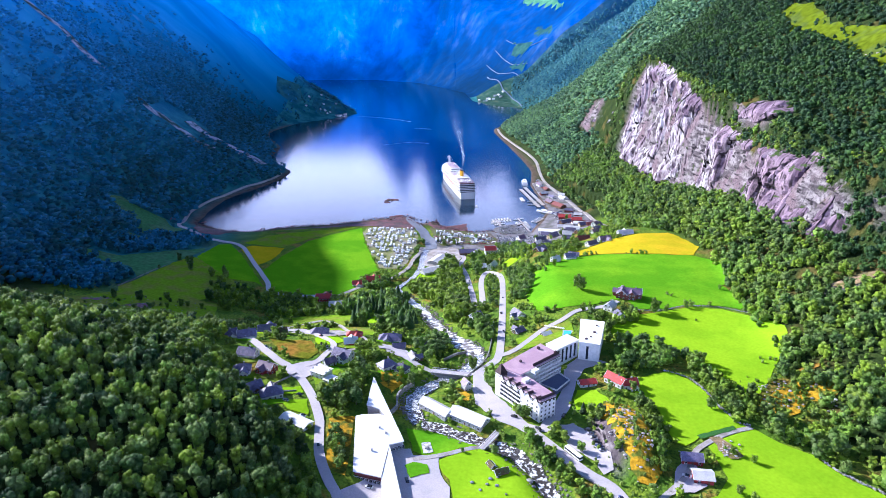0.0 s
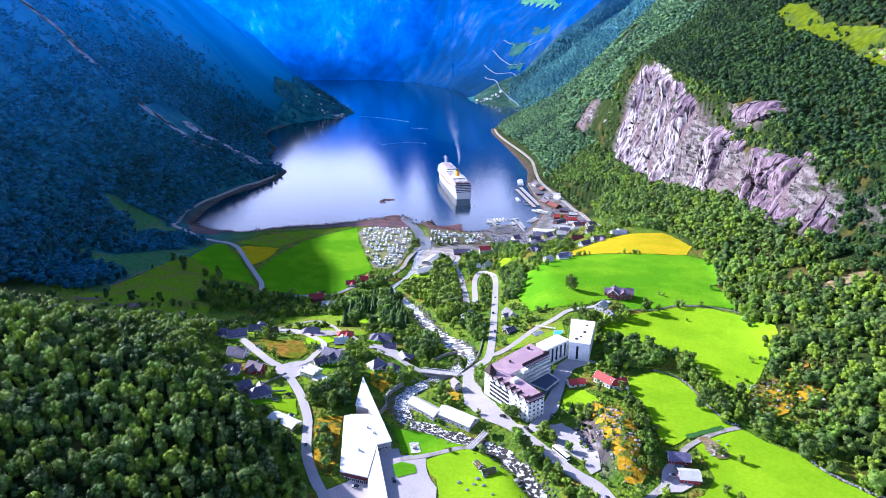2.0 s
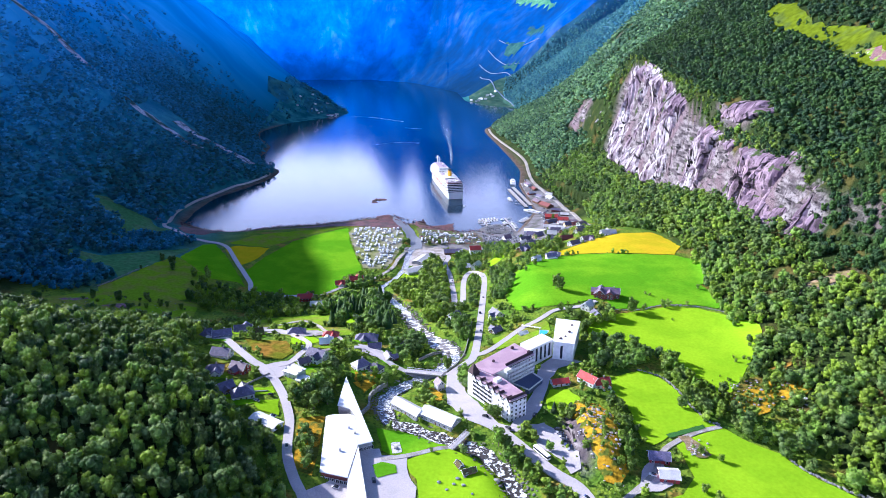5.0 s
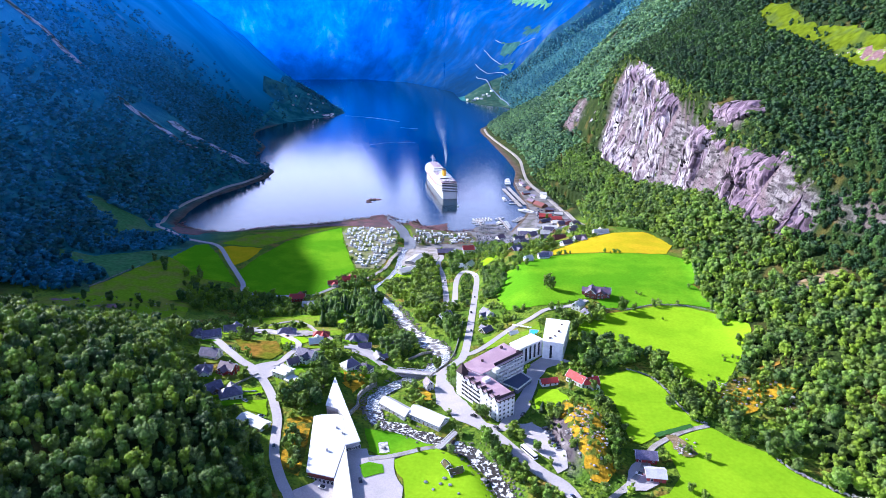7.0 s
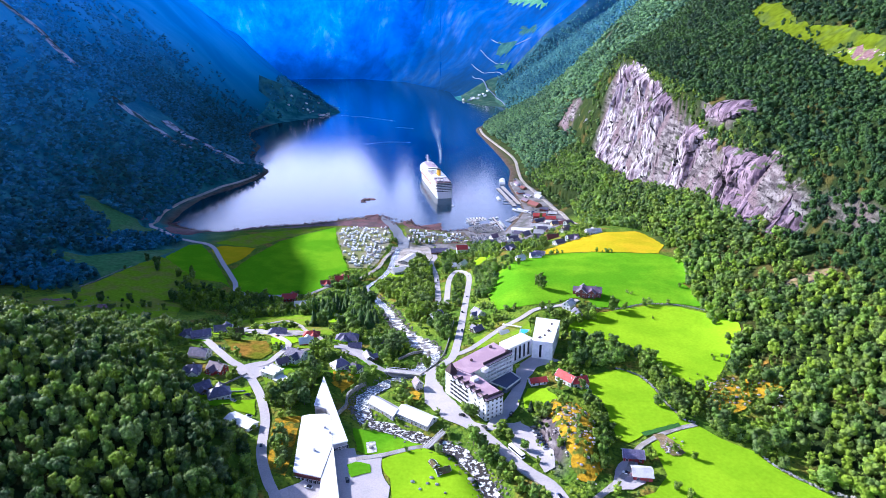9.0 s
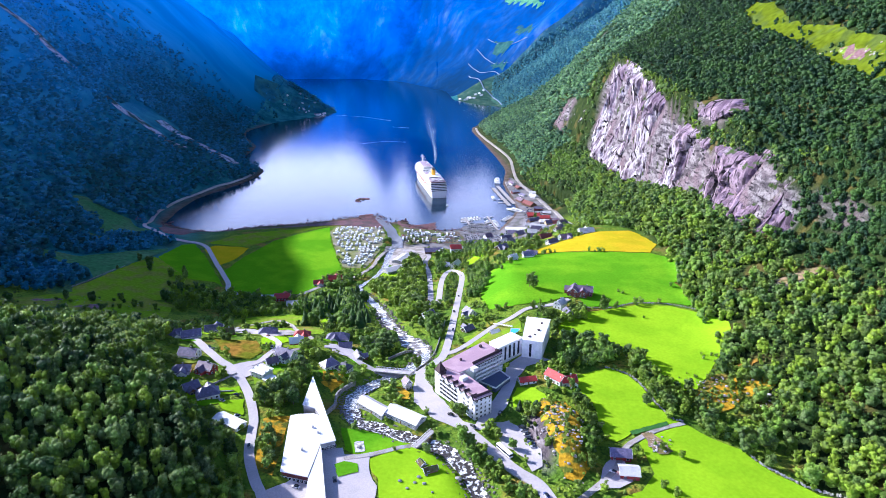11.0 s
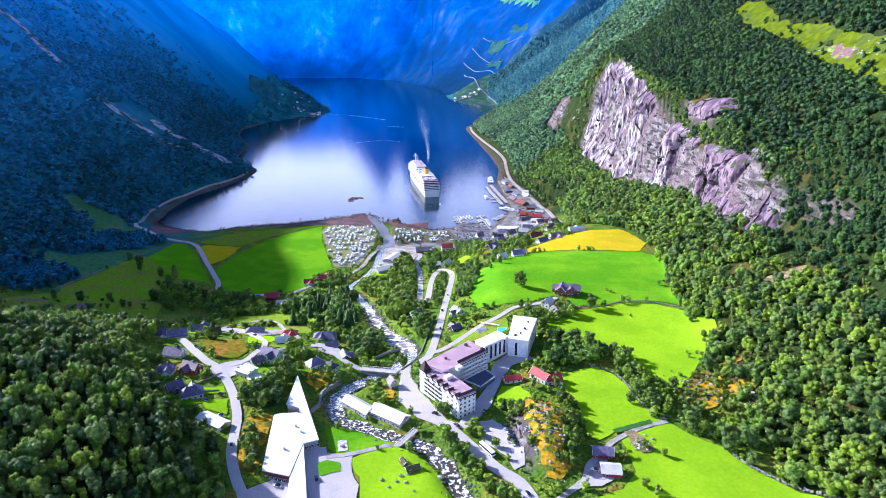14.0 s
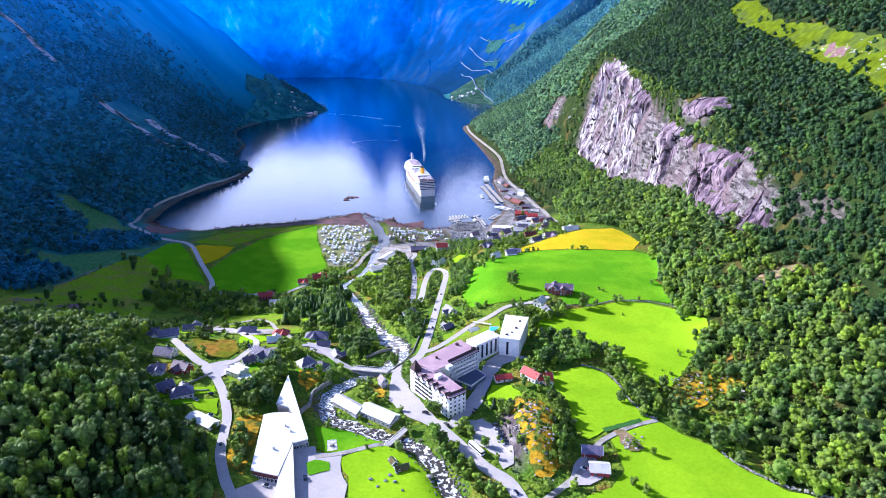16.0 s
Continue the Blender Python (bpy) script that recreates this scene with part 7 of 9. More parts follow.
house(181, 975, 16, 10, 4, -5, M_RED, M_REDROOF, "red wooden harbour shed by the road", 0.35, False, "harbour building")
house(172, 1095, 26, 14, 5, -60, M_TIMBER, M_BROWNRED, "brown-roofed ferry terminal beside the quay", 0.3, False, "harbour building")
house(188, 1150, 14, 10, 4.5, -50, M_WHITE, M_ROOFWHITE, "white house by the ferry quay", 0.3, False, "harbour building")
house(190, 1175, 12, 9, 4, -20, M_WHITE, M_ROOFGREY, "white storehouse by the shore road", 0.3, False, "harbour building")
house(-470, 945, 11, 8, 4, 40, M_WHITE, M_SLATE, "lone white house above the bay", 0.45)
house(105, 850, 14, 9, 5, 10, M_WHITE, M_SLATE, "white harbour house with a dark roof", 0.4, True, "house", 2)
house(75, 830, 11, 9, 5, 50, M_TIMBER, M_SLATE, "dark timber harbour house", 0.4, True, "house", 2)
far_rng = np.random.RandomState(5)
spots = []
while len(spots) < 16:
    x, y = far_rng.uniform(50, 190), far_rng.uniform(772, 900)
    if x > 205 - 0.1 * (y - 770) or y > 760 + 1.3 * x + 40 or any(math.hypot(x - a, y - b) < 17 for a, b in spots) or any(math.hypot(x - q[0], y - q[1]) < 16 for q in HOUSES):
        continue
    spots.append((x, y))
    k = len(spots)
    house(x, y, far_rng.uniform(10, 15), far_rng.uniform(8, 10), far_rng.uniform(4, 6), far_rng.uniform(-20, 60), (M_WHITE, M_WHITE, M_TIMBER, M_YELLOWWALL)[k % 4], (M_SLATE, M_PURPLE, M_ROOFGREY, M_SLATE)[k % 4],
          ("white harbour house with a slate roof", "white house with a purple roof above the quay", "brown timber house with a pale roof", "cream house with a slate roof above the quay")[k % 4], 0.42, True, "house", 2)
for k in range(16):
    house(-430 - far_rng.uniform(0, 150), 2400 + far_rng.uniform(0, 140), far_rng.uniform(9, 14), 8, 4, far_rng.uniform(0, 180), M_WHITE, (M_SLATE, M_ROOFGREY)[k % 2], "small white house in the far hamlet", 0.4, False)
for k in range(14):
    u = far_rng.uniform(0, 1)
    house(108 + 130 * u, 2975 + 80 * u + far_rng.uniform(-32, 32), far_rng.uniform(9, 15), 9, 4.5, far_rng.uniform(0, 180), M_WHITE, (M_ROOFWHITE, M_ROOFGREY)[k % 2], "small white house on the far point", 0.4, False)

# the white-roofed visitor hall
hall = new("visitor_hall")
GZ0 = 80.5
def hall_block(poly, tops, wall, over=0.5):
    """Walls a little inside a thick roof slab that follows the given corner heights."""
    cx, cy = np.mean([q[0] for q in poly]), np.mean([q[1] for q in poly])
    ins = [(cx + (x - cx) * 0.955, cy + (y - cy) * 0.965) for x, y in poly]
    part("wall", prism(ins, GZ0 - 2, 0, [t - 0.5 for t in tops]), wall, hall)
    bm = bmesh.new()
    lo = [bm.verts.new((x, y, t - 0.55)) for (x, y), t in zip(poly, tops)]
    hi = [bm.verts.new((x, y, t)) for (x, y), t in zip(poly, tops)]
    bm.faces.new(lo[::-1])
    bm.faces.new(hi)
    for i in range(len(poly)):
        j = (i + 1) % len(poly)
        bm.faces.new((lo[i], lo[j], hi[j], hi[i]))
    part("roof", bm, M_ROOFWHITE, hall, "bright white flat roof")
hall_block([(-73.1, 349.5), (-74, 320.6), (-66, 317), (-62, 311), (-57.1, 285.6), (-49.3, 289.4)], [92.5, 90.3, 90, 89.4, 88, 87.6], M_CONCRETE)
hall_block([(-79.4, 311.6), (-73.8, 263.4), (-58.9, 259.1), (-57.2, 285.4), (-62.1, 310.8), (-66.2, 313.5), (-75, 313.2)], [88.6, 88.2, 88, 87.9, 89.2, 88.8, 88.7], M_BROWNRED)
hall_block([(-56.9, 285.3), (-58.7, 259), (-55, 225), (-42, 225), (-46.5, 241)], [87.7, 87.6, 87.3, 87.3, 87.5], M_CONCRETE)
for k in range(7):
    u = (k + 0.5) / 7
    glaze(hall, Matrix.Translation((-74.0 + 14.9 * u, 262.9 - 4.3 * u + 0.55, 83.2)) @ Matrix.Rotation(radians(-16), 4, "Z"), True)
for k in range(6):
    u = (k + 0.5) / 6
    glaze(hall, Matrix.Translation((-56.6 + 7.0 * u, 286.2 + 3.2 * u, 83.0)) @ Matrix.Rotation(radians(26), 4, "Z"), True)
for x, y in ((-64, 300), (-66, 280), (-60, 295)):
    bm = bmesh.new()
    add_box(bm, x - 0.5, x + 0.5, y - 0.5, y + 0.5, 88, 89.6)
    part("roof_vent", bm, M_CONCRETE, hall)
tagged(hall, "long visitor hall with a pointed bright white roof", "hall")

# the hotel
hotel = new("hotel")
HZ = 81.0


def storey_windows(p, q, z0, z1, rows, cols, tall=False):
    """Rows of windows on the wall from p to q, seen from its right-hand side."""
    yaw = math.atan2(q[1] - p[1], q[0] - p[0])
    for r in range(rows):
        for c in range(cols):
            u = (c + 0.5) / cols
            z = z0 + (z1 - z0) * (r + 0.28) / rows
            glaze(hotel, Matrix.Translation((p[0] + (q[0] - p[0]) * u + math.sin(yaw) * 0.05, p[1] + (q[1] - p[1]) * u - math.cos(yaw) * 0.05, z)) @ Matrix.Rotation(yaw, 4, "Z"), tall)


def flat_wing(poly, top, roof, lip=0.5):
    part("wall", prism(poly, HZ - 3, top), M_WHITE, hotel)
    cx, cy = np.mean([q[0] for q in poly]), np.mean([q[1] for q in poly])
    out = [(cx + (x - cx) * 1.02, cy + (y - cy) * 1.02) for x, y in poly]
    part("roof", prism(out, top + 0.003, top + lip), roof, hotel)


FRONT = [(5.2, 350), (28.8, 316.2), (39.3, 323.2), (27.5, 340.5), (17, 356)]
flat_wing(FRONT, 95.5, M_PINKROOF)
BACK = [(20.5, 344.5), (49.6, 370.6), (38.2, 385.6), (8, 355)]
flat_wing(BACK, 96.8, M_PINKROOF)
LINK = [(49.2, 381), (67, 396.5), (60, 405), (43, 390)]
flat_wing(LINK, 94.5, M_ROOFWHITE)
BLOCK = [(66.3, 391.4), (80, 387.2), (91.5, 422.9), (74.6, 428)]
flat_wing(BLOCK, 95.6, M_ROOFWHITE)
storey_windows((21.5, 326.6), (28.8, 316.2), HZ, 95, 5, 3)
storey_windows((28.8, 316.2), (39.3, 323.2), HZ, 95, 5, 4)
storey_windows((30.5, 353.5), (49.6, 370.6), HZ + 2, 96, 4, 9)
for u in (0.08, 0.27, 0.46, 0.65, 0.84):  # tall dark stair windows of the link
    bm = bmesh.new()
    add_box(bm, -0.9, 0.9, -0.12, 0.3, HZ + 2.4, 93.4, Matrix.Translation((49.2 + 17.8 * u, 381 + 15.5 * u, 0)) @ Matrix.Rotation(math.atan2(15.5, 17.8), 4, "Z"))
    part("stair_window", bm, M_GLASS, hotel, "tall dark strip window")
bm = bmesh.new()
add_box(bm, -0.8, 0.8, -0.12, 0.3, HZ + 2.4, 93.2, Matrix.Translation((72, 389.5, 0)) @ Matrix.Rotation(math.atan2(-4.2, 12.7), 4, "Z"))
part("stair_window", bm, M_GLASS, hotel, "tall dark strip window")
for r in range(4):  # glazed loggias along the street front
    m = Matrix.Translation((5.2, 350, HZ + 1.6 + 2.9 * r)) @ Matrix.Rotation(math.atan2(-33.8, 23.6), 4, "Z")
    for k in range(6):
        bm = bmesh.new()
        add_box(bm, 0.9 + k * 3.9, 4.4 + k * 3.9, -0.10, 0.2, -0.2, 2.05, m)
        part("loggia_glass", bm, M_GLASS, hotel, "dark bluish loggia glazing")
    bm = bmesh.new()
    add_box(bm, 0.6, 24.5, -0.9, 0.1, -0.75, -0.55, m)
    add_box(bm, 0.6, 24.5, -0.9, -0.82, -0.55, 0.25, m)
    part("balcony", bm, M_WHITE, hotel, "white balcony row")
storey_windows((80, 387.2), (91.5, 422.9), HZ, 95, 4, 10)
# balcony bands of the garden wing
ang = math.atan2(17.1, 19.1)
for r in range(4):
    bm = bmesh.new()
    m = Matrix.Translation((30.5, 353.5, 84.4 + r * 3.0)) @ Matrix.Rotation(ang, 4, "Z")
    add_box(bm, 0, 25.6, -1.5, -0.06, 0, 0.2, m)
    add_box(bm, 0, 25.6, -1.5, -1.42, 0.2, 1.15, m)
    for k in range(10):
        add_box(bm, k * 2.82, k * 2.82 + 0.15, -1.42, -0.06, 0.2, 2.6, m)
    part("balcony", bm, M_WHITE, hotel, "white balcony row")
# dark mansard strips
for (ax, ay), (bx, by), z0, z1, inn in (((30.5, 353.5), (49.6, 370.6), 96.0, 98.6, 2.2), ((28.8, 316.2), (39.3, 323.2), 94.4, 97.2, 1.8), ((5.2, 350), (28.8, 316.2), 94.6, 96.6, 1.5)):
    t = Vector((bx - ax, by - ay, 0)).normalized()
    nrm = Vector((t.y, -t.x, 0))
    bm = bmesh.new()
    a, b = Vector((ax, ay, z0)) + nrm * 0.35, Vector((bx, by, z0)) + nrm * 0.35
    up = Vector((0, 0, z1 - z0)) - nrm * inn
    q = [a, b, b + up, a + up, a - nrm * 0.4 + Vector((0, 0, 0.1)), b - nrm * 0.4 + Vector((0, 0, 0.1)), b + up - nrm * 0.4, a + up - nrm * 0.4]
    v = [bm.verts.new(c) for c in q]
    for f in ((0, 1, 2, 3), (7, 6, 5, 4), (0, 4, 5, 1), (3, 2, 6, 7), (0, 3, 7, 4), (1, 5, 6, 2)):
        bm.faces.new([v[i] for i in f])
    part("mansard", bm, M_MANSARD, hotel, "dark maroon mansard slope")
# white gabled dormers along the street front
fx, fy = 23.6, -33.8
for u in (0.16, 0.32, 0.48, 0.62, 0.76, 0.93):
    bm = bmesh.new()
    m = Matrix.Translation((5.2 + fx * u, 350 + fy * u, 92.6)) @ Matrix.Rotation(math.atan2(fy, fx), 4, "Z")
    w, d = 1.9, 3.4
    prof = [(-w, 0), (w, 0), (w, 2.0), (0, 4.6), (-w, 2.0)]
    lo, hi = [bm.verts.new(m @ Vector((p, -0.5, z))) for p, z in prof], [bm.verts.new(m @ Vector((p, d, z))) for p, z in prof]
    bm.faces.new(lo)
    bm.faces.new(hi[::-1])
    for i in range(5):
        bm.faces.new((lo[i], lo[(i + 1) % 5], hi[(i + 1) % 5], hi[i]))
    dormer = part("dormer", bm, M_WHITE, hotel, "white gabled dormer")
    bm = bmesh.new()
    for s in (-1, 1):
        mm = m @ Matrix.Translation((0, 0, 4.72)) @ Matrix.Rotation(s * math.atan2(2.6, w), 4, "Y")
        add_box(bm, *((0, 3.5) if s > 0 else (-3.5, 0)), -0.8, d, -0.08, 0.08, mm)
    part("roof", bm, M_MANSARD, dormer)
# corner tower with its pointed roof
bm = bmesh.new()
add_box(bm, -2.6, 2.6, -2.6, 2.6, HZ - 3, 96.2, pose(8.6, 349.2, 0, 0, 0, 35))
part("tower", bm, M_WHITE, hotel)
bm = bmesh.new()
bmesh.ops.create_cone(bm, cap_ends=True, segments=4, radius1=4.2, radius2=0.12, depth=6.4, matrix=pose(8.6, 349.2, 99.4, 0, 0, 80))
part("spire", bm, M_MANSARD, hotel, "dark pointed tower roof")
# roof gear and the sunken terrace
for x, y, z, sx, sy, h in ((23, 338, 96, 4.5, 3.4, 2.2), (30, 347, 97.3, 4.2, 3.2, 2.2), (36, 378, 97.3, 1.6, 1.6, 1.6), (22, 360, 97.3, 1.2, 1.2, 1.4), (46.5, 372, 97.3, 2, 1.4, 1.6), (80, 405, 96.1, 1.4, 1.4, 1.0), (76, 398, 96.1, 1.0, 1.0, 0.8), (84, 416, 96.1, 1.2, 1.0, 0.9), (72, 395, 96.1, 2.0, 1.2, 0.7)):
    bm = bmesh.new()
    add_box(bm, -sx / 2, sx / 2, -sy / 2, sy / 2, 0, h, pose(x, y, z, 0, 0, 42))
    part("roof_cabin", bm, M_WHITE if h > 2 else M_MANSARD, hotel)
TERR = [(33.5, 354.2), (44, 345.6), (54.5, 358.5), (48.5, 368)]
part("terrace", prism(TERR, HZ - 2, 84.6), M_TERRACE, hotel, "blue-grey roof terrace")
for p, q in zip(TERR, TERR[1:] + TERR[:1]):
    bm = bmesh.new()
    d = Vector((q[0] - p[0], q[1] - p[1], 0))
    add_box(bm, 0, d.length, -0.15, 0.15, 84.6, 85.7, Matrix.Translation((p[0], p[1], 0)) @ Matrix.Rotation(math.atan2(d.y, d.x), 4, "Z"))
    part("parapet", bm, M_WHITE, hotel)
tagged(hotel, "large white hotel with faded pink roofs and a tower", "hotel")


# hotel garden: pool, parasols and a pavilion
pool = new("swimming_pool")
pz = float(ground_z(67, 435)) + 0.5
bm = prism([(62, 430.5), (69.5, 430), (71.5, 439), (64, 440)], pz - 1, pz + 0.35)
part("rim", bm, M_CONCRETE, pool)
M_POOLWATER = paint("pool_water", (0.10, 0.50, 0.75), 0.1, 0.08, 1)
part("pool_water", prism([(63, 431.5), (68.8, 431.1), (70.4, 438.1), (64.6, 438.9)], pz, pz + 0.36), M_POOLWATER, pool, "clear blue pool water")
tagged(pool, "small blue swimming pool in the hotel garden", "pool")
parasol_root = None
for k in range(8):
    x, y = 52.5 + k * 1.75, 451.5 - k * 1.4
    if parasol_root is None:
        parasol_root = root = new("parasol")
        bm = bmesh.new()
        bmesh.ops.create_cone(bm, cap_ends=True, segments=8, radius1=0.04, radius2=0.04, depth=2.4, matrix=Matrix.Translation((0, 0, 1.2)))
        part("pole", bm, M_DARK, root)
        bm = bmesh.new()
        bmesh.ops.create_cone(bm, cap_ends=True, segments=8, radius1=1.25, radius2=0.08, depth=0.7, matrix=Matrix.Translation((0, 0, 2.4)))
        part("canopy", bm, M_ROOFWHITE, root)
    else:
        root = copy_thing(parasol_root, Matrix())
    root.matrix_basis = pose(x, y, float(ground_z(x, y)) + 0.4, 0, 0, 20 * k)
    tagged(root, "white garden parasol beside the hotel pool", "parasol", "parasols in the hotel garden")
house(51.1, 439.5, 7, 5.5, 2.6, 25, M_TIMBER, M_ROOFWHITE, "white-roofed garden pavilion of the hotel", 0.3, False, "pavilion")
house(141, 738, 15, 9, 4, 15, M_TIMBER, M_BROWNRED, "house with a dull red roof above the harbour", 0.4)
house(172, 900, 22, 13, 7, -12, M_CONCRETE, M_ROOFGREY, "grey flat-roofed harbour building", 0.08, False, "harbour building", 2)
house(109, 633, 10, 7, 3.6, -20, M_TIMBER, M_SLATE, "dark timber barn on the yellow meadow", 0.45, False, "barn")
house(10, 806, 13, 10, 4, 70, M_TIMBER, M_ROOFGREY, "grey-roofed shed by the harbour road", 0.4, False, "workshop")
house(104, 802, 12, 9, 5, 40, M_WHITE, M_SLATE, "white house with a slate roof on the slope", 0.45, True, "house", 2)
quay_rng = np.random.RandomState(8)
for k, (x, y) in enumerate(((160, 1125), (170, 1165), (158, 1190), (168, 1225), (160, 1262), (184, 1060), (192, 1020), (176, 940), (190, 930), (160, 960), (148, 930), (186, 890))):
    house(x, y, quay_rng.uniform(10, 20), quay_rng.uniform(7, 10), quay_rng.uniform(3.2, 5), (-65, -60, 20, -70, -75, -20, -15, 10, -20, 30, -10, 15)[k], (M_TIMBER, M_WHITE, M_BROWNRED)[k % 3], (M_PURPLE, M_SLATE, M_ROOFGREY, M_BROWNRED)[k % 4],
          ("brown timber", "white", "red-brown")[k % 3] + " shed on the harbour front with a " + ("purple", "slate", "pale metal", "dull red")[k % 4] + " roof", 0.35, False, "harbour building")
# paved mole of the marina
mole = bpy.data.meshes.new("quay_mole")
bm = prism([(40, 925), (46, 964), (62, 982), (80, 986), (92, 970), (110, 930), (100, 905), (60, 905)], -6, 2.2)
bm.to_mesh(mole)
bm.free()
mole.materials.append(M_QUAY)
tagged(new("pavement", mole), "paved stone mole of the marina", "quay", kind="structure")
# ---- garden shrubs and scrub between the houses ----
p, r = scatter(-215, 200, 225, 850, 5.2, 21)
ok = (p[:, 0] < smooth_interp(p[:, 1], EAST_Y, EAST_EDGE_X)) & (ground_z(p[:, 0], p[:, 1]) < 104)
for poly in SHEETS:
    q = np.array(poly)
    if q[:, 1].min() < 900:
        ok &= ~inside(p[:, 0], p[:, 1], poly) | (r.uniform(size=len(p)) < 0.004)
for line, w in BANDS:
    ok &= from_line(p[:, 0], p[:, 1], line) > w / 2 + 1.6
for ob in scene.objects:
    if ob.get("category") in ("house", "barn", "garage", "row house", "mill building", "workshop", "log cabin", "pump house", "hall", "harbour building") and ob.name != "visitor_hall":
        ok &= np.hypot(p[:, 0] - ob.location.x, p[:, 1] - ob.location.y) > 10.5
for poly in (FRONT, BACK, LINK, BLOCK, TERR, [(-82, 352), (-82, 225), (-40, 225), (-47, 291), (-66, 350)]):
    ok &= ~inside(p[:, 0], p[:, 1], poly) & (from_line(p[:, 0], p[:, 1], poly, True) > 3)
ok &= wavy(p[:, 0], p[:, 1], 38, 61) + 0.6 * wavy(p[:, 0], p[:, 1], 15, 62) > -0.05
p = p[ok]
garden = np.where((p[:, 0] < 10) & (p[:, 1] > 315) & (p[:, 1] < 640))[0]
for k in r.choice(garden, min(50, len(garden)), replace=False):
    plant(float(p[k, 0]), float(p[k, 1]), float(r.uniform(5, 9.5)), int(r.randint(1, 8)), "in a village garden")
big = r.uniform(size=len(p)) ** 1.7
wood("shrubs", p, 1.8 + 6.0 * big, np.clip(tones_for(p, r, 0.1, 1.0, 45) + 0.2, 0, 1), [crown_template(rng, 46, 5, 0.11, 1.0) for _ in range(8)], M_LEAF, "garden shrubs and young trees between the houses", 1.15)

p = np.stack([np.concatenate([78 + r.normal(size=70) * 9, 193 + r.normal(size=90) * 15]), np.concatenate([296 + r.normal(size=70) * 22, 342 + r.normal(size=90) * 12])], 1)
wood("shrubs", p, r.uniform(1.2, 3.4, len(p)), r.uniform(0.3, 1.0, len(p)), SLIMS, M_LEAF, "low birch scrub on ochre heath", 1.2)
p, r = scatter(196, 266, 312, 392, 4.2, 61)
p = p[wavy(p[:, 0], p[:, 1], 26, 62) > -0.35]
wood("shrubs", p, r.uniform(1.6, 4.6, len(p)), r.uniform(0.2, 1.0, len(p)), SLIMS, M_LEAF, "young birches filling gaps in thin wood", 1.25)
p, r = scatter(-400, -262, 470, 575, 9, 63)
p = p[wavy(p[:, 0], p[:, 1], 40, 64) > 0.25]
wood("shrubs", p, r.uniform(1.5, 4.5, len(p)), r.uniform(0.0, 0.4, len(p)), SLIMS, M_LEAF, "low dark scrub on stony pasture", 1.4)

# ---- the cruise ship at anchor ----
M_HULL = paint("white_ship_paint", (0.82, 0.82, 0.84), 0.35, 0.04, 1)
M_BAND = paint("ship_window_band", (0.05, 0.055, 0.08), 0.25, 0.3, 0.6)
M_FUNNEL = paint("yellow_funnel_paint", (0.80, 0.42, 0.02), 0.4, 0.05, 1)
M_POOL = paint("pool_blue", (0.02, 0.22, 0.45), 0.15, 0.1, 1)
M_DECK = paint("teak_deck", (0.34, 0.22, 0.20), 0.75, 0.2, 1)
M_BOAT = paint("orange_lifeboat", (0.62, 0.20, 0.03), 0.5, 0.08, 2)
ship = new("cruise_ship")
ship.matrix_world = Matrix.Translation((8.5, 1160, 0)) @ Matrix.Rotation(math.atan2(218, -42.5) - math.pi / 2, 4, "Z") @ Matrix.Diagonal((1, 1.15, 1, 1))


def hull_outline(grow, bow):
    """Half-breadths along a ship 220 long, from the stern at y = 0."""
    ys = [0, 20, 60, 120, 165, 190, 206, 214 + bow]
    hs = [14.2, 15.4, 15.5, 15.5, 13.6, 9.0, 4.2, 0.3]
    return [(h * grow, y) for y, h in zip(ys, hs)] + [(-h * grow, y) for y, h in zip(ys[::-1], hs[::-1])]


bm = bmesh.new()
rings = [[bm.verts.new((x, y, z)) for x, y in hull_outline(g, b)] for g, b, z in ((0.93, -4, -3), (0.97, 0, 4), (1.0, 5, 13))]
for r0, r1 in zip(rings[:-1], rings[1:]):
    for i in range(len(r0)):
        j = (i + 1) % len(r0)
        bm.faces.new((r0[i], r0[j], r1[j], r1[i]))
bm.faces.new(rings[-1])
hull = part("hull", bm, M_HULL, ship, "tall white hull")
bm = bmesh.new()
for s in (-1, 1):
    for k in range(26):
        add_box(bm, s * 15.42 - 0.1, s * 15.42 + 0.1, 30 + k * 5, 32 + k * 5, 9, 10.2)
part("porthole_row", bm, M_BAND, hull)


def deck(y0, y1, half, z, h):
    """One superstructure deck with a dark balcony band round it."""
    n = [(-half, y0), (half, y0), (half, y1 - 8), (half * 0.6, y1), (-half * 0.6, y1), (-half, y1 - 8)]
    d = part("deck", prism(n, z + h * 0.55, z + h), M_HULL, ship)
    k = [(x * 0.975, y0 + 0.5 + (y - y0) * (1 - 0.9 / (y1 - y0))) for x, y in n]
    part("window_band", prism(k, z, z + h * 0.55), M_BAND, d)


for k, (y0, y1) in enumerate(((1, 186), (2, 184), (3, 182), (4.5, 180), (6, 178), (16, 174))):
    deck(y0, y1, 15.2 if k < 5 else 14.4, 13 + 2.9 * k, 2.9)
for y0, y1, half, z, h in ((34, 62, 12.5, 30.4, 2.8), (96, 170, 12.5, 30.4, 2.8), (104, 164, 10, 33.2, 2.6)):
    deck(y0, y1, half, z, h)
part("aft_deck", prism([(-14, 7), (14, 7), (14, 34), (-14, 34)], 27.6, 30.6), M_DECK, ship, "brown aft sun deck")
part("pool", prism([(-6, 60), (6, 60), (6, 78), (-6, 78)], 30.5, 30.9), M_POOL, ship, "blue pool deck")
bm = bmesh.new()
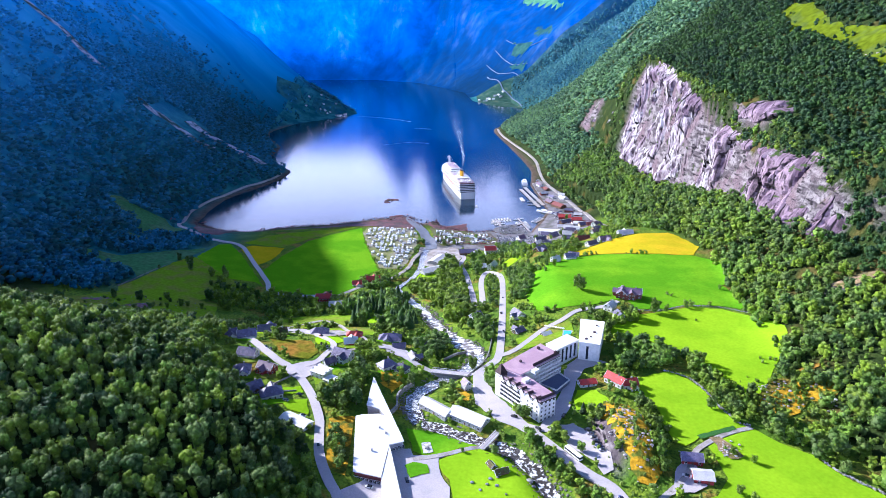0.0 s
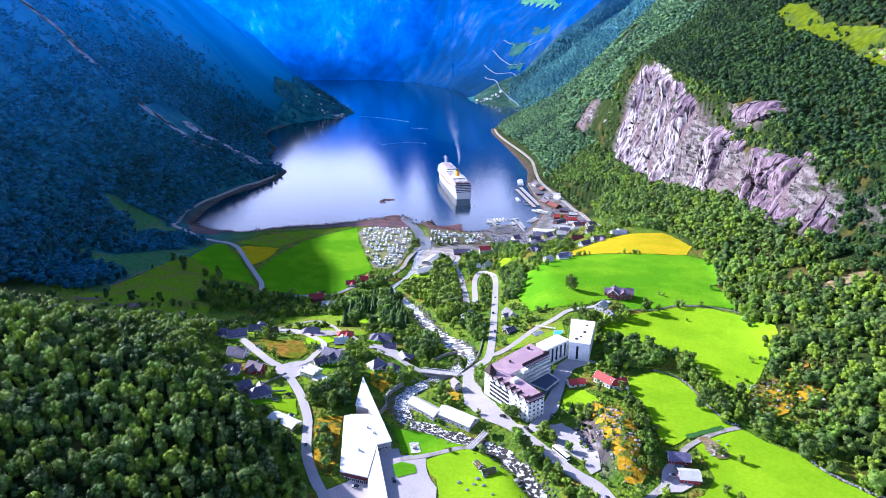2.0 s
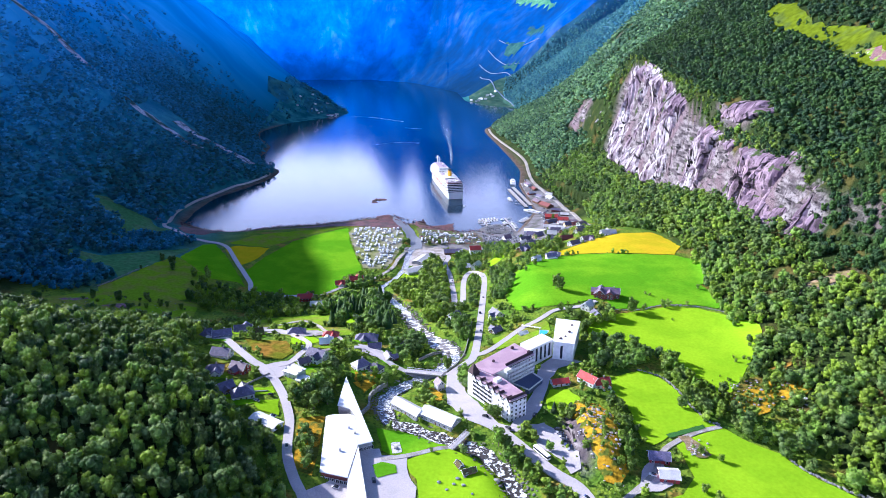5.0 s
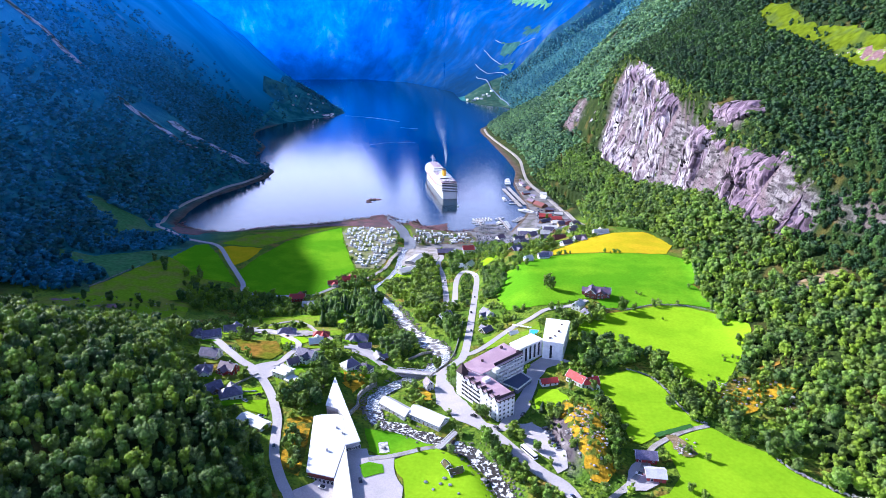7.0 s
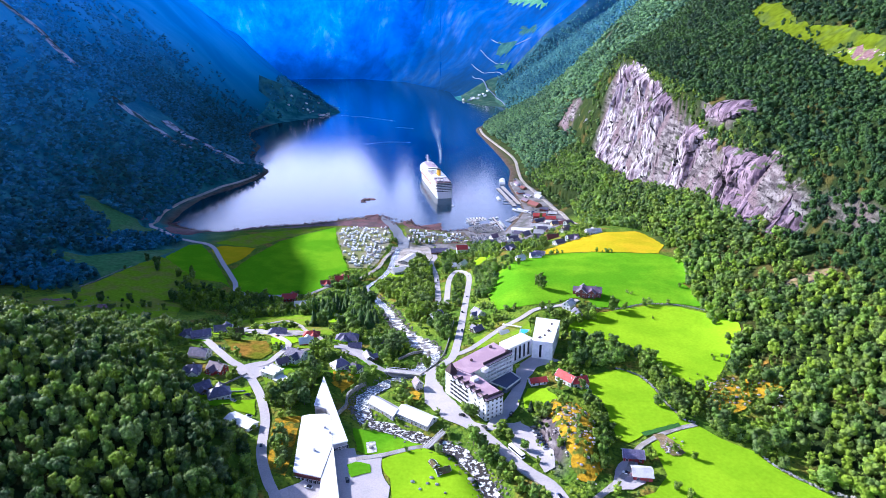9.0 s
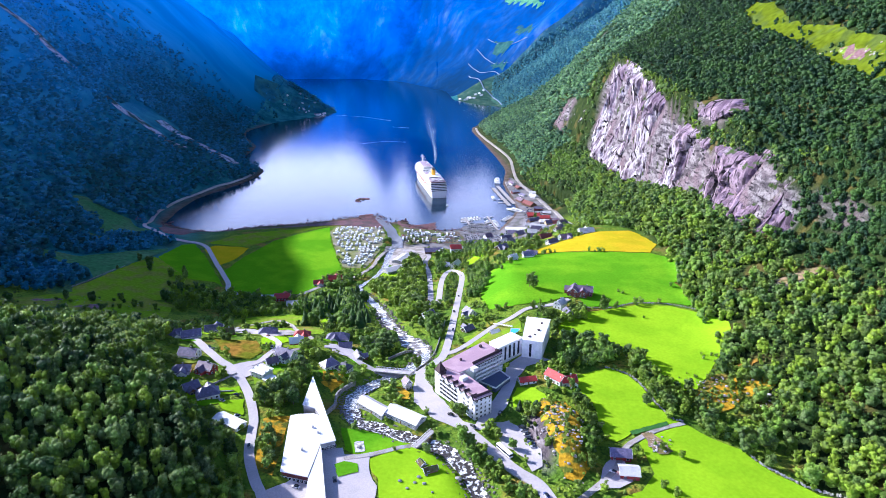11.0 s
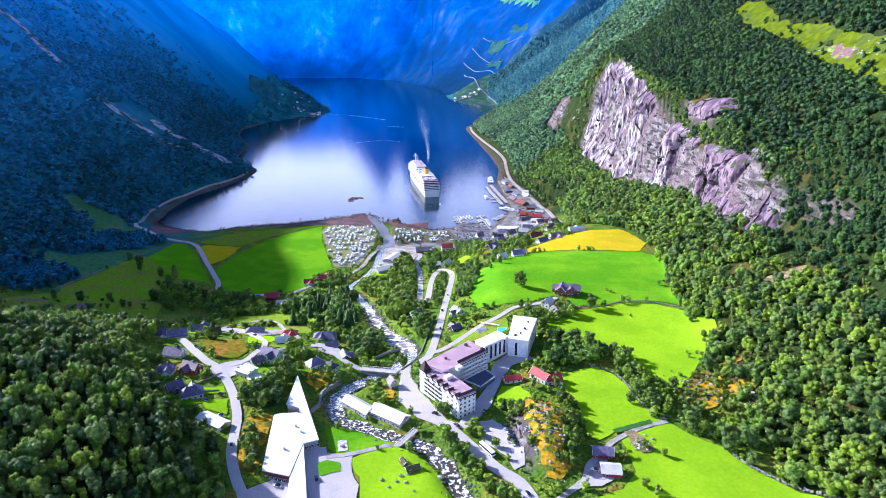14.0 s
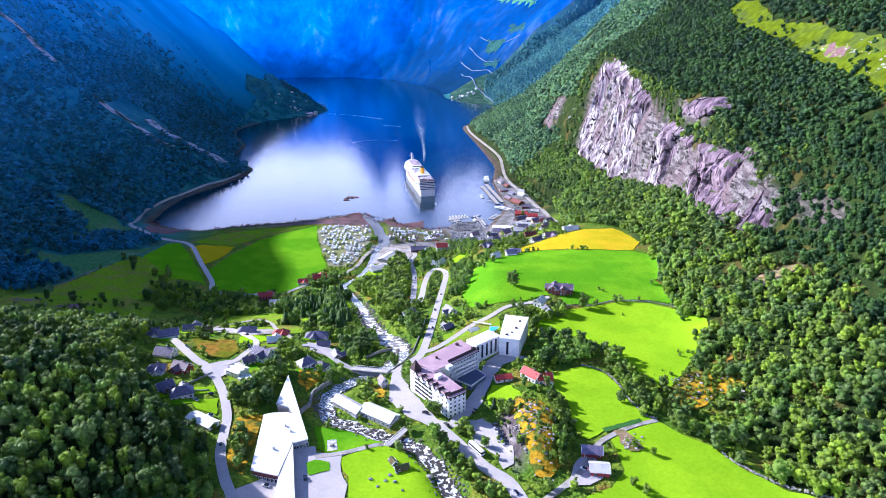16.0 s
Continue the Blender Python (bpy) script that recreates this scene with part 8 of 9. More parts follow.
bmesh.ops.create_cone(bm, cap_ends=True, segments=20, radius1=5.2, radius2=4.4, depth=11, matrix=Matrix.Translation((0, 52, 38.5)) @ Matrix.Diagonal((0.8, 1.25, 1, 1)))
funnel = part("funnel", bm, M_FUNNEL, ship, "yellow funnel with a black top")
bm = bmesh.new()
bmesh.ops.create_cone(bm, cap_ends=True, segments=20, radius1=4.5, radius2=4.1, depth=2.6, matrix=Matrix.Translation((0, 52, 45.3)) @ Matrix.Diagonal((0.8, 1.25, 1, 1)))
part("funnel_top", bm, M_DARK, funnel)
bm = bmesh.new()
bmesh.ops.create_cone(bm, cap_ends=True, segments=8, radius1=0.9, radius2=0.3, depth=14, matrix=Matrix.Translation((0, 150, 42)))
add_box(bm, -4, 4, 149.6, 150.4, 43, 43.6)
part("mast", bm, M_HULL, ship)
bm = bmesh.new()
bmesh.ops.create_uvsphere(bm, u_segments=12, v_segments=8, radius=2.2, matrix=Matrix.Translation((4.5, 132, 38)))
part("radar_dome", bm, M_HULL, ship)
LIFEBOAT = bmesh.new()
bmesh.ops.create_uvsphere(LIFEBOAT, u_segments=10, v_segments=6, radius=1, matrix=Matrix.Diagonal((1.6, 4.5, 1.5, 1)))
lb = bpy.data.meshes.new("lifeboat")
LIFEBOAT.to_mesh(lb)
LIFEBOAT.free()
lb.materials.append(M_BOAT)
for s in (-1, 1):
    for k in range(6):
        shared("lifeboat", lb, ship, Matrix.Translation((s * 15.6, 60 + k * 17, 15.5)))
ship_rng = np.random.RandomState(12)
M_CLUTTER = paint("violet_deck_covering", (0.26, 0.17, 0.27), 0.8, 0.3, 0.6, second=(0.55, 0.50, 0.56), second_scale=0.3)
for y0, y1, half, z in ((4, 33, 13.2, 30.62), (62, 95, 13.4, 30.5), (110, 160, 9.0, 35.85)):
    part("sun_deck", prism([(-half, y0), (half, y0), (half, y1), (-half, y1)], z, z + 0.3), M_CLUTTER, ship, "violet-grey sun deck")
for z, y0, half in ((28.2, 5.2, 14.4), (31.3, 7.4, 13.6), (24.6, 4.2, 14.8)):
    bm = bmesh.new()
    add_box(bm, -half, half, y0 - 0.25, y0, z, z + 1.1)
    part("stern_rail", bm, M_BAND, ship, "dark stern railing")
locker = box_mesh("deck_locker", 2.2, 3.0, 1.6, M_HULL, 0.2)
for k in range(34):
    x, y = ship_rng.uniform(-11, 11), ship_rng.uniform(8, 32) if k < 14 else ship_rng.uniform(62, 95)
    shared("deck_locker", locker, ship, Matrix.Translation((x, y, 30.9)) @ Matrix.Rotation(ship_rng.uniform(0, 3), 4, "Z"))
part("slide_tower", prism([(5, 82), (9, 82), (9, 88), (5, 88)], 30.5, 39), M_POOL, ship, "blue water slide tower")
bm = bmesh.new()
add_box(bm, -1.0, 1.0, 166, 168, 33, 50)
add_box(bm, -5, 5, 166.6, 167.4, 44, 44.8)
add_box(bm, -3.5, 3.5, 166.6, 167.4, 47, 47.6)
part("radar_mast", bm, M_HULL, ship, "white radar mast")
tagged(ship, "white cruise ship with a yellow funnel lying at anchor", "ship")
# thin funnel smoke
M_SMOKE = bpy.data.materials.new("thin_smoke")
M_SMOKE.use_nodes = True
sn, sl = M_SMOKE.node_tree.nodes, M_SMOKE.node_tree.links
sn["Principled BSDF"].inputs["Base Color"].default_value = (0.6, 0.72, 0.9, 1)
sn["Principled BSDF"].inputs["Roughness"].default_value = 1.0
st = sn.new("ShaderNodeTexNoise")
st.inputs["Scale"].default_value, st.inputs["Detail"].default_value = 0.035, 7
sl.new(sn.new("ShaderNodeNewGeometry").outputs["Position"], st.inputs["Vector"])
sr = sn.new("ShaderNodeMapRange")
sr.inputs["From Min"].default_value, sr.inputs["From Max"].default_value = 0.38, 0.72
sr.inputs["To Min"].default_value, sr.inputs["To Max"].default_value = 0.0, 0.11
sl.new(st.outputs["Fac"], sr.inputs["Value"])
thin_ = sn.new("ShaderNodeAttribute")
thin_.attribute_name = "thin"
sm_ = sn.new("ShaderNodeMath")
sm_.operation = "MULTIPLY"
sl.new(sr.outputs[0], sm_.inputs[0])
sl.new(thin_.outputs["Fac"], sm_.inputs[1])
sl.new(sm_.outputs[0], sn["Principled BSDF"].inputs["Alpha"])
bm = bmesh.new()
for shell in (1.0, 0.7, 0.42):
    prev = None
    for k in range(30):
        u = k / 29
        c = Vector((-1.5 + 3 * u - 22 * u ** 3 + 2 * math.sin(7 * u), 1222 + 300 * u * u + 50 * u, 48 + 64 * u + 16 * u * u))
        rad = (1.2 + 4 * u + 15 * u ** 2.5) * shell * (1 + 0.15 * math.sin(11 * u))
        ring = [bm.verts.new(c + Vector((math.cos(a) * rad, 0.3 * rad * math.sin(a), math.sin(a) * rad))) for a in np.arange(12) / 12 * 6.283]
        if prev:
            for i in range(12):
                bm.faces.new((prev[i], prev[(i + 1) % 12], ring[(i + 1) % 12], ring[i])).smooth = True
        prev = ring
me = bpy.data.meshes.new("smoke_plume")
bm.to_mesh(me)
put_attribute(me, "thin", [1.5 * (1 - (k // 12 % 30) / 29) ** 1.2 for k in range(len(me.vertices))])
me.materials.append(M_SMOKE)
sm = tagged(new("smoke_plume", me), "thin pale smoke drifting from the ship's funnel", "smoke", kind="stuff")
sm.visible_shadow = False

# ---- camping ground: motorhomes and caravans ----
M_CAR = [paint("car_" + n, c, 0.3, 0.05, 2) for n, c in (("white", (0.8, 0.8, 0.82)), ("silver", (0.45, 0.46, 0.5)), ("black", (0.03, 0.03, 0.035)), ("red", (0.4, 0.03, 0.03)), ("blue", (0.05, 0.08, 0.25)))]
M_TYRE = paint("tyre_rubber", (0.02, 0.02, 0.02), 0.85)


def motorhome():
    root = new("motorhome")
    bm = bmesh.new()
    add_box(bm, -1.15, 1.15, -3.2, 1.9, 0.45, 3.0)
    add_box(bm, -1.1, 1.1, 1.9, 2.6, 1.9, 3.0)
    bmesh.ops.bevel(bm, geom=bm.edges[:], offset=0.12, segments=1, affect="EDGES")
    part("body", bm, M_CAR[0], root)
    bm = bmesh.new()
    v = add_box(bm, -1.0, 1.0, 1.9, 3.4, 0.45, 1.9)
    for q in v:
        if q.co.z > 1.5 and q.co.y > 3:
            q.co.y -= 0.7
    part("cab", bm, M_CAR[0], root)
    bm = bmesh.new()
    add_box(bm, -1.17, 1.17, -2.2, 0.6, 1.7, 2.2)
    part("side_window", bm, M_GLASS, root)
    w = box_mesh("wheel", 2.2, 0.65, 0.65, M_TYRE, 0.1)
    for y in (-1.8, 2.2):
        shared("wheel", w, root, Matrix.Translation((0, y, 0)))
    return root


def caravan():
    root = new("caravan")
    bm = bmesh.new()
    add_box(bm, -1.1, 1.1, -2.5, 2.5, 0.4, 2.6)
    bmesh.ops.bevel(bm, geom=bm.edges[:], offset=0.25, segments=1, affect="EDGES")
    part("body", bm, M_CAR[0], root)
    bm = bmesh.new()
    add_box(bm, -1.12, 1.12, -1.6, 1.4, 1.5, 2.0)
    part("side_window", bm, M_GLASS, root)
    shared("wheel", box_mesh("wheel", 2.15, 0.6, 0.6, M_TYRE, 0.1), root, Matrix())
    bm = bmesh.new()
    add_box(bm, 1.1, 3.3, -2.2, 2.2, 0.05, 2.1)
    for q in bm.verts:
        if q.co.z > 1 and q.co.x > 2:
            q.co.z = 1.7
    part("awning", bm, M_ROOFWHITE, root, "pale canvas awning")
    return root


def car(material):
    root = new("car")
    bm = bmesh.new()
    add_box(bm, -0.88, 0.88, -2.15, 2.15, 0.3, 0.85)
    bmesh.ops.bevel(bm, geom=bm.edges[:], offset=0.15, segments=1, affect="EDGES")
    part("body", bm, material, root)
    bm = bmesh.new()
    for q in add_box(bm, -0.8, 0.8, -1.6, 1.0, 0.85, 1.45):
        if q.co.z > 1.2:
            q.co.y *= 0.68
            q.co.x *= 0.86
    part("cabin", bm, M_GLASS, root)
    w = box_mesh("wheel_pair", 1.84, 0.62, 0.62, M_TYRE, 0.12)
    for y in (-1.35, 1.35):
        shared("wheel_pair", w, root, Matrix.Translation((0, y, 0)))
    return root


class Parked:
    """Gives out copies of one built thing, the first being the thing itself."""
    def __init__(self, root, label, category):
        self.root, self.used, self.label, self.category = root, False, label, category

    def at(self, x, y, yaw, group, lift=0.0, least=-99.0):
        m = pose(x, y, max(least, float(ground_z(x, y)) + lift), 0, 0, yaw)
        if self.used:
            ob = copy_thing(self.root, m)
        else:
            ob, self.used = self.root, True
            ob.matrix_basis = m
        return tagged(ob, self.label, self.category, group)


HOMES = Parked(motorhome(), "white motorhome parked on the camping ground", "motorhome")
VANS = Parked(caravan(), "white caravan with an awning on grass", "caravan")
CARS = [Parked(car(m), w + " car parked in the open", "car") for m, w in zip(M_CAR, ("white", "silver grey", "black", "dark red", "dark blue"))]
camp_rng = np.random.RandomState(3)
CAMP = [(-154, 911), (-150, 945), (-84, 944), (-78, 903), (-76, 842), (-86, 778), (-90, 757), (-114, 757), (-130, 807)]
for y in np.arange(760, 945, 10.5):
    for x in np.arange(-156, -70, 6.4):
        px, py = x + camp_rng.uniform(-1.0, 1.0), y + camp_rng.uniform(-1.6, 1.6)
        if bool(inside(px, py, CAMP)) and camp_rng.uniform() < 0.66:
            kind = HOMES if camp_rng.uniform() < 0.55 else VANS
            kind.at(px, py, camp_rng.choice([0, 180, 90, 8, -10]) + camp_rng.uniform(-8, 8), "campers on the camping ground", 0.4)
HOMES.label = "white motorhome parked at the harbour"
for y in np.arange(862, 940, 9.5):
    for x in np.arange(-46, 40, 6.0):
        px, py = x + camp_rng.uniform(-1.2, 1.2), y + camp_rng.uniform(-1.5, 1.5)
        if py < 938 - 0.3 * (px + 50) and camp_rng.uniform() < 0.85:
            (HOMES if camp_rng.uniform() < 0.55 else CARS[camp_rng.randint(5)]).at(px, py, camp_rng.choice([0, 180, 90]) + camp_rng.uniform(-8, 8), "vehicles at the harbour", 0.5)
for y in np.arange(850, 915, 9):
    for x in np.arange(48, 112, 3.2):
        if camp_rng.uniform() < 0.72:
            CARS[camp_rng.randint(3)].at(x, y + camp_rng.uniform(-0.6, 0.6), camp_rng.choice([0, 180]), "cars on the quay", 0.5)
for y in np.arange(1080, 1320, 5.5):
    if camp_rng.uniform() < 0.7:
        CARS[camp_rng.randint(5)].at(160 + camp_rng.uniform(-1, 1) + (1320 - y) * 0.03, y, 80, "cars on the ferry quay", 0.5)
for y in np.arange(945, 1070, 7.5):
    for x in np.arange(150, 200, 3.4):
        if camp_rng.uniform() < 0.30 and bool(inside(x, y, [(140, 960), (152, 1070), (195, 1070), (200, 940)])):
            CARS[camp_rng.randint(5)].at(x, y, camp_rng.choice([0, 180, 90]), "cars on the harbour front", 0.55)
for y in np.arange(935, 985, 8.5):
    for x in np.arange(48, 100, 3.1):
        if camp_rng.uniform() < 0.6 and bool(inside(x, y, [(46, 935), (50, 962), (62, 978), (80, 982), (90, 966), (104, 935)])):
            c_ = CARS[camp_rng.randint(3)]
            c_.at(x, y, 0, "cars on the mole", 0.5, 2.2)
for x, y, yaw, k in ((14.8, 321.7, 60, 2), (55.9, 307, 75, 2), (56.6, 303.2, 75, 1), (57.6, 299.5, 75, 0), (58.4, 295.9, 75, 2), (59.2, 292.2, 75, 4), (60.2, 288, 75, 1), (61, 251, 25, 4), (-110.8, 312.7, 75, 0), (-124.1, 326.5, 60, 1),
                     (-156.1, 396.4, 40, 0), (-151.5, 393.8, 40, 2), (-118, 334.6, 70, 2), (-118.5, 407.7, 20, 2), (-113.3, 402.1, 10, 1), (-2.1, 676.6, 0, 2), (8.6, 552.3, 2, 2), (33, 660.1, 0, 0),
                     (21, 504.2, 8, 2), (-107.6, 381.8, 45, 0), (-123.6, 430.2, 50, 3), (99, 268, 60, 0), (-46, 262, 15, 2), (-65, 258, 70, 0), (27.5, 309, 40, 2), (44.5, 322, 150, 2), (19, 455, 6, 1), (27, 560, 4, 0), (-96, 285, 12, 1)):
    CARS[k].at(x, y, yaw, "cars in the village", 0.62)

# ---- marina ----
M_PLANK = paint("grey_planks", (0.38, 0.35, 0.34), 0.85, 0.2, 2, 0.02)


def small_boat():
    root = new("motorboat")
    bm = bmesh.new()
    ring = []
    for z, g in ((-0.2, 0.7), (0.9, 1.0)):
        ring.append([bm.verts.new((x * g, y, z)) for x, y in ((-1.2, -3.4), (1.2, -3.4), (1.3, 0.5), (0.7, 2.8), (0, 4.0), (-0.7, 2.8), (-1.3, 0.5))])
    bm.faces.new(ring[0][::-1])
    bm.faces.new(ring[1])
    for i in range(7):
        j = (i + 1) % 7
        bm.faces.new((ring[0][i], ring[0][j], ring[1][j], ring[1][i]))
    part("hull", bm, M_HULL, root)
    bm = bmesh.new()
    for q in add_box(bm, -0.9, 0.9, -0.8, 1.6, 0.9, 2.0):
        if q.co.z > 1.5 and q.co.y > 0:
            q.co.y -= 0.6
    part("cabin", bm, M_HULL, root)
    bm = bmesh.new()
    add_box(bm, -0.92, 0.92, -0.6, 0.8, 1.35, 1.75)
    part("windscreen", bm, M_GLASS, root)
    return root


def pier(p, q, width, label):
    """A plank deck on piles."""
    d = Vector((q[0] - p[0], q[1] - p[1], 0))
    root = new("pier")
    root.matrix_world = Matrix.Translation((p[0], p[1], 0)) @ Matrix.Rotation(math.atan2(d.y, d.x), 4, "Z")
    bm = bmesh.new()
    add_box(bm, 0, d.length, -width / 2, width / 2, 0.9, 1.25)
    part("deck", bm, M_PLANK, root)
    pile = box_mesh("pile", 0.4, 0.4, 7, M_TIMBER)
    for k in range(int(d.length / 6) + 1):
        for s in (-1, 1):
            shared("pile", pile, root, Matrix.Translation((min(k * 6, d.length), s * (width / 2 - 0.3), -6)))
    tagged(root, label, "pier", "piers")


boat_root = small_boat()
boats_used = False
for (p, q), w in ((((58, 980), (53, 1018)), 3), (((46, 1010), (79, 1021)), 3), (((102, 950), (91, 1027)), 3), (((118, 1000), (136, 1028)), 3), (((84, 985), (100, 1000)), 3), (((118, 1237), (137, 1099)), 7), (((128, 1254), (147, 1112)), 7), (((150, 1290), (152, 1190)), 6), (((142, 1141), (120, 1141)), 3), (((140, 1117), (118, 1120)), 3), (((60, 1000), (44, 1006)), 3)):
    pier(p, q, w, "grey plank pier on piles in the marina")
    d = Vector((q[0] - p[0], q[1] - p[1], 0))
    yaw = math.degrees(math.atan2(d.y, d.x))
    for k in range(int(d.length / 5.5) if p[1] < 1060 else 0):
        for s in (-1, 1):
            if camp_rng.uniform() < 0.75:
                c = Vector((p[0], p[1], 0)) + d * ((k + 0.6) * 5.5 / d.length) + Vector((-d.y, d.x, 0)).normalized() * s * (w / 2 + 4.6)
                if float(ground_z(c.x, c.y)) > -0.2:
                    continue
                m = pose(c.x, c.y, 0.05, 0, 0, yaw + (0 if s > 0 else 180))
                ob = copy_thing(boat_root, m) if boats_used else boat_root
                ob.matrix_basis, boats_used = m, True
                tagged(ob, "small white motorboat moored at a pier", "motorboat", "boats in the marina")
# car ferry at its quay, a tender by the ship, an excursion boat
def ferry(name, x, y, yaw, ln, wd, label, category):
    root = new(name)
    root.matrix_world = pose(x, y, 0, 0, 0, yaw)
    bm = bmesh.new()
    h = ln / 2
    rr = [[bm.verts.new((a * g, b, z)) for a, b in ((-wd / 2, -h), (wd / 2, -h), (wd / 2, h * 0.6), (wd * 0.2, h), (-wd * 0.2, h), (-wd / 2, h * 0.6))] for z, g in ((-0.6, 0.85), (wd * 0.22, 1.0))]
    bm.faces.new(rr[1])
    for i in range(6):
        j = (i + 1) % 6
        bm.faces.new((rr[0][i], rr[0][j], rr[1][j], rr[1][i]))
    part("hull", bm, M_HULL, root)
    bm = bmesh.new()
    add_box(bm, -wd * 0.38, wd * 0.38, -h * 0.7, h * 0.55, wd * 0.22, wd * 0.42)
    part("cabin", bm, M_HULL, root)
    bm = bmesh.new()
    add_box(bm, -wd * 0.39, wd * 0.39, -h * 0.66, h * 0.5, wd * 0.28, wd * 0.36)
    part("window_band", bm, M_BAND, root)
    bm = bmesh.new()
    add_box(bm, -wd * 0.25, wd * 0.25, -h * 0.1, h * 0.4, wd * 0.42, wd * 0.6)
    part("wheelhouse", bm, M_HULL, root)
    tagged(root, label, category)


ferry("car_ferry", 132, 1296, -4, 44, 12, "white car ferry lying at its quay", "ferry")
ferry("coastal_boat", 145, 1066, 48, 40, 8, "white coastal boat lying at the quay", "boat")
ferry("excursion_boat", 112, 1155, 8, 24, 6, "white excursion boat at the pier", "boat")
ferry("tender_boat", 23, 1104, 5, 9, 3.2, "small white tender below the ship's stern", "boat")

# skerry off the river mouth
V, Fc, base = [], [], 0
r = np.random.RandomState(5)
for k in range(14):
    v = ICO2[0] * r.uniform(0.75, 1.2, (len(ICO2[0]), 1)) * (r.uniform(3, 6), r.uniform(3, 5), 1.3) + (-147 + 20 * r.uniform(), 1160 - 26 * r.uniform(), 0.0)
    V.append(v)
    Fc.append(ICO2[1] + base)
    base += len(v)
tagged(new("skerry", mesh_of("skerry", np.concatenate(V), np.concatenate(Fc), M_MUD, False)), "low dark skerry off the river mouth", "skerry", kind="structure")

# ---- stone walls, bridge, rocks, bus ----
def rubble(name, line, width, height, label, seed):
    """A dry stone wall of single rough stones along a line."""
    c = curve_points(line, 1.6)
    r = np.random.RandomState(seed)
    root = new(name)
    meshes = []
    for k in range(5):
        v = ICO1[0] * r.uniform(0.75, 1.1, (len(ICO1[0]), 1)) * (width * 0.62, width * 0.5, height * 0.62)
        meshes.append(mesh_of("stone", v, ICO1[1], M_STONE))
    root.location = (c[0][0], c[0][1], float(ground_z(*c[0])))
    for x, y in c:
        for _ in range(2):
            ob = new("stone", meshes[r.randint(5)])
            ob.parent = root
            px, py = x + r.normal() * width * 0.22, y + r.normal() * width * 0.22
            ob.matrix_local = Matrix.Translation((px - c[0][0], py - c[0][1], float(ground_z(px, py)) + height * r.uniform(0.25, 0.7) - root.location.z)) @ Matrix.Rotation(r.uniform(0, 6), 4, "Z")
    return tagged(root, label, "stone wall")


rubble("stone_wall", [(121.9, 375), (134.7, 367), (140.5, 350), (142.5, 331), (146.5, 317), (152, 313.5)], 1.4, 1.1, "pale dry stone wall along the tree belt", 1)
rubble("stone_wall", [(176.5, 289), (182, 274), (190.5, 264), (201.8, 253.5), (215, 238)], 1.6, 1.2, "pale dry stone wall at the wood's edge", 2)
rubble("stone_wall", [(-372.4, 597.2), (-369.9, 636.3), (-365.6, 691.2)], 1.6, 1.2, "grey stone wall above the pasture", 3)
rubble("stone_wall", [(130.9, 475.5), (150.2, 475.6), (178, 486.3), (205.9, 483), (222, 472)], 1.2, 0.9, "dark field wall between two meadows", 4)
for x, y, s in ((-2.9, 265.9, 1.2), (0.9, 267.2, 0.9), (-4.9, 261.4, 1.0), (0, 260.5, 1.1), (4.2, 254, 0.8), (17.7, 266.9, 2.0), (-12.5, 262.7, 1.2), (-8.6, 257.1, 0.9), (-36.8, 290.7, 1.4)):
    v = ICO2[0] * np.random.RandomState(int(x * 10) % 99).uniform(0.8, 1.15, (len(ICO2[0]), 1)) * (s, s * 0.8, s * 0.6)
    ob = tagged(new("boulder", mesh_of("boulder", v, ICO2[1], M_STONE)), "pale grey boulder lying on the lawn", "boulder", "boulders on the lawn")
    ob.location = (x, y, float(ground_z(x, y)) + 0.4 + s * 0.3)
M_WETSTONE = paint("wet_grey_stone", (0.20, 0.18, 0.17), 0.8, 0.3, 1.5, 0.1)
# boulders along the stream
r = np.random.RandomState(77)
c = curve_points(RIVER[:22], 2.0)
V, Fc, base = [], [], 0
for x, y in c:
    for _ in range(6):
        s = r.uniform(0.35, 1.0) * (1.7 if 400 < y < 580 and r.uniform() < 0.4 else 1.0)
        px, py = x + r.choice([-1, 1]) * r.uniform(3.4, 8.5), y + r.normal() * 3
        V.append(ICO1[0] * r.uniform(0.75, 1.15, (12, 1)) * (s, s * 0.8, s * 0.6) + (px, py, float(ground_z(px, py)) + 0.35 * s + 0.2))
        Fc.append(ICO1[1] + base)
        base += 12
tagged(new("river_stones", mesh_of("river_stones", np.concatenate(V), np.concatenate(Fc), M_WETSTONE)), "grey boulders strewn along the stream", "stones", kind="stuff")


def strewn(name, spots, low, high, material, label, seed):
    """Loose stones lying on the ground, joined."""
    r = np.random.RandomState(seed)
    V, Fc, base = [], [], 0
    for x, y in spots:
        s = r.uniform(low, high)
        V.append(ICO1[0] * r.uniform(0.7, 1.15, (12, 1)) * (s, s * r.uniform(0.6, 1), s * 0.55) + (x, y, max(0.0, float(ground_z(x, y))) + 0.75 + 0.1 * s))
        Fc.append(ICO1[1] + base)
        base += 12
    tagged(new(name, mesh_of(name, np.concatenate(V), np.concatenate(Fc), material)), label, "stones", kind="stuff")


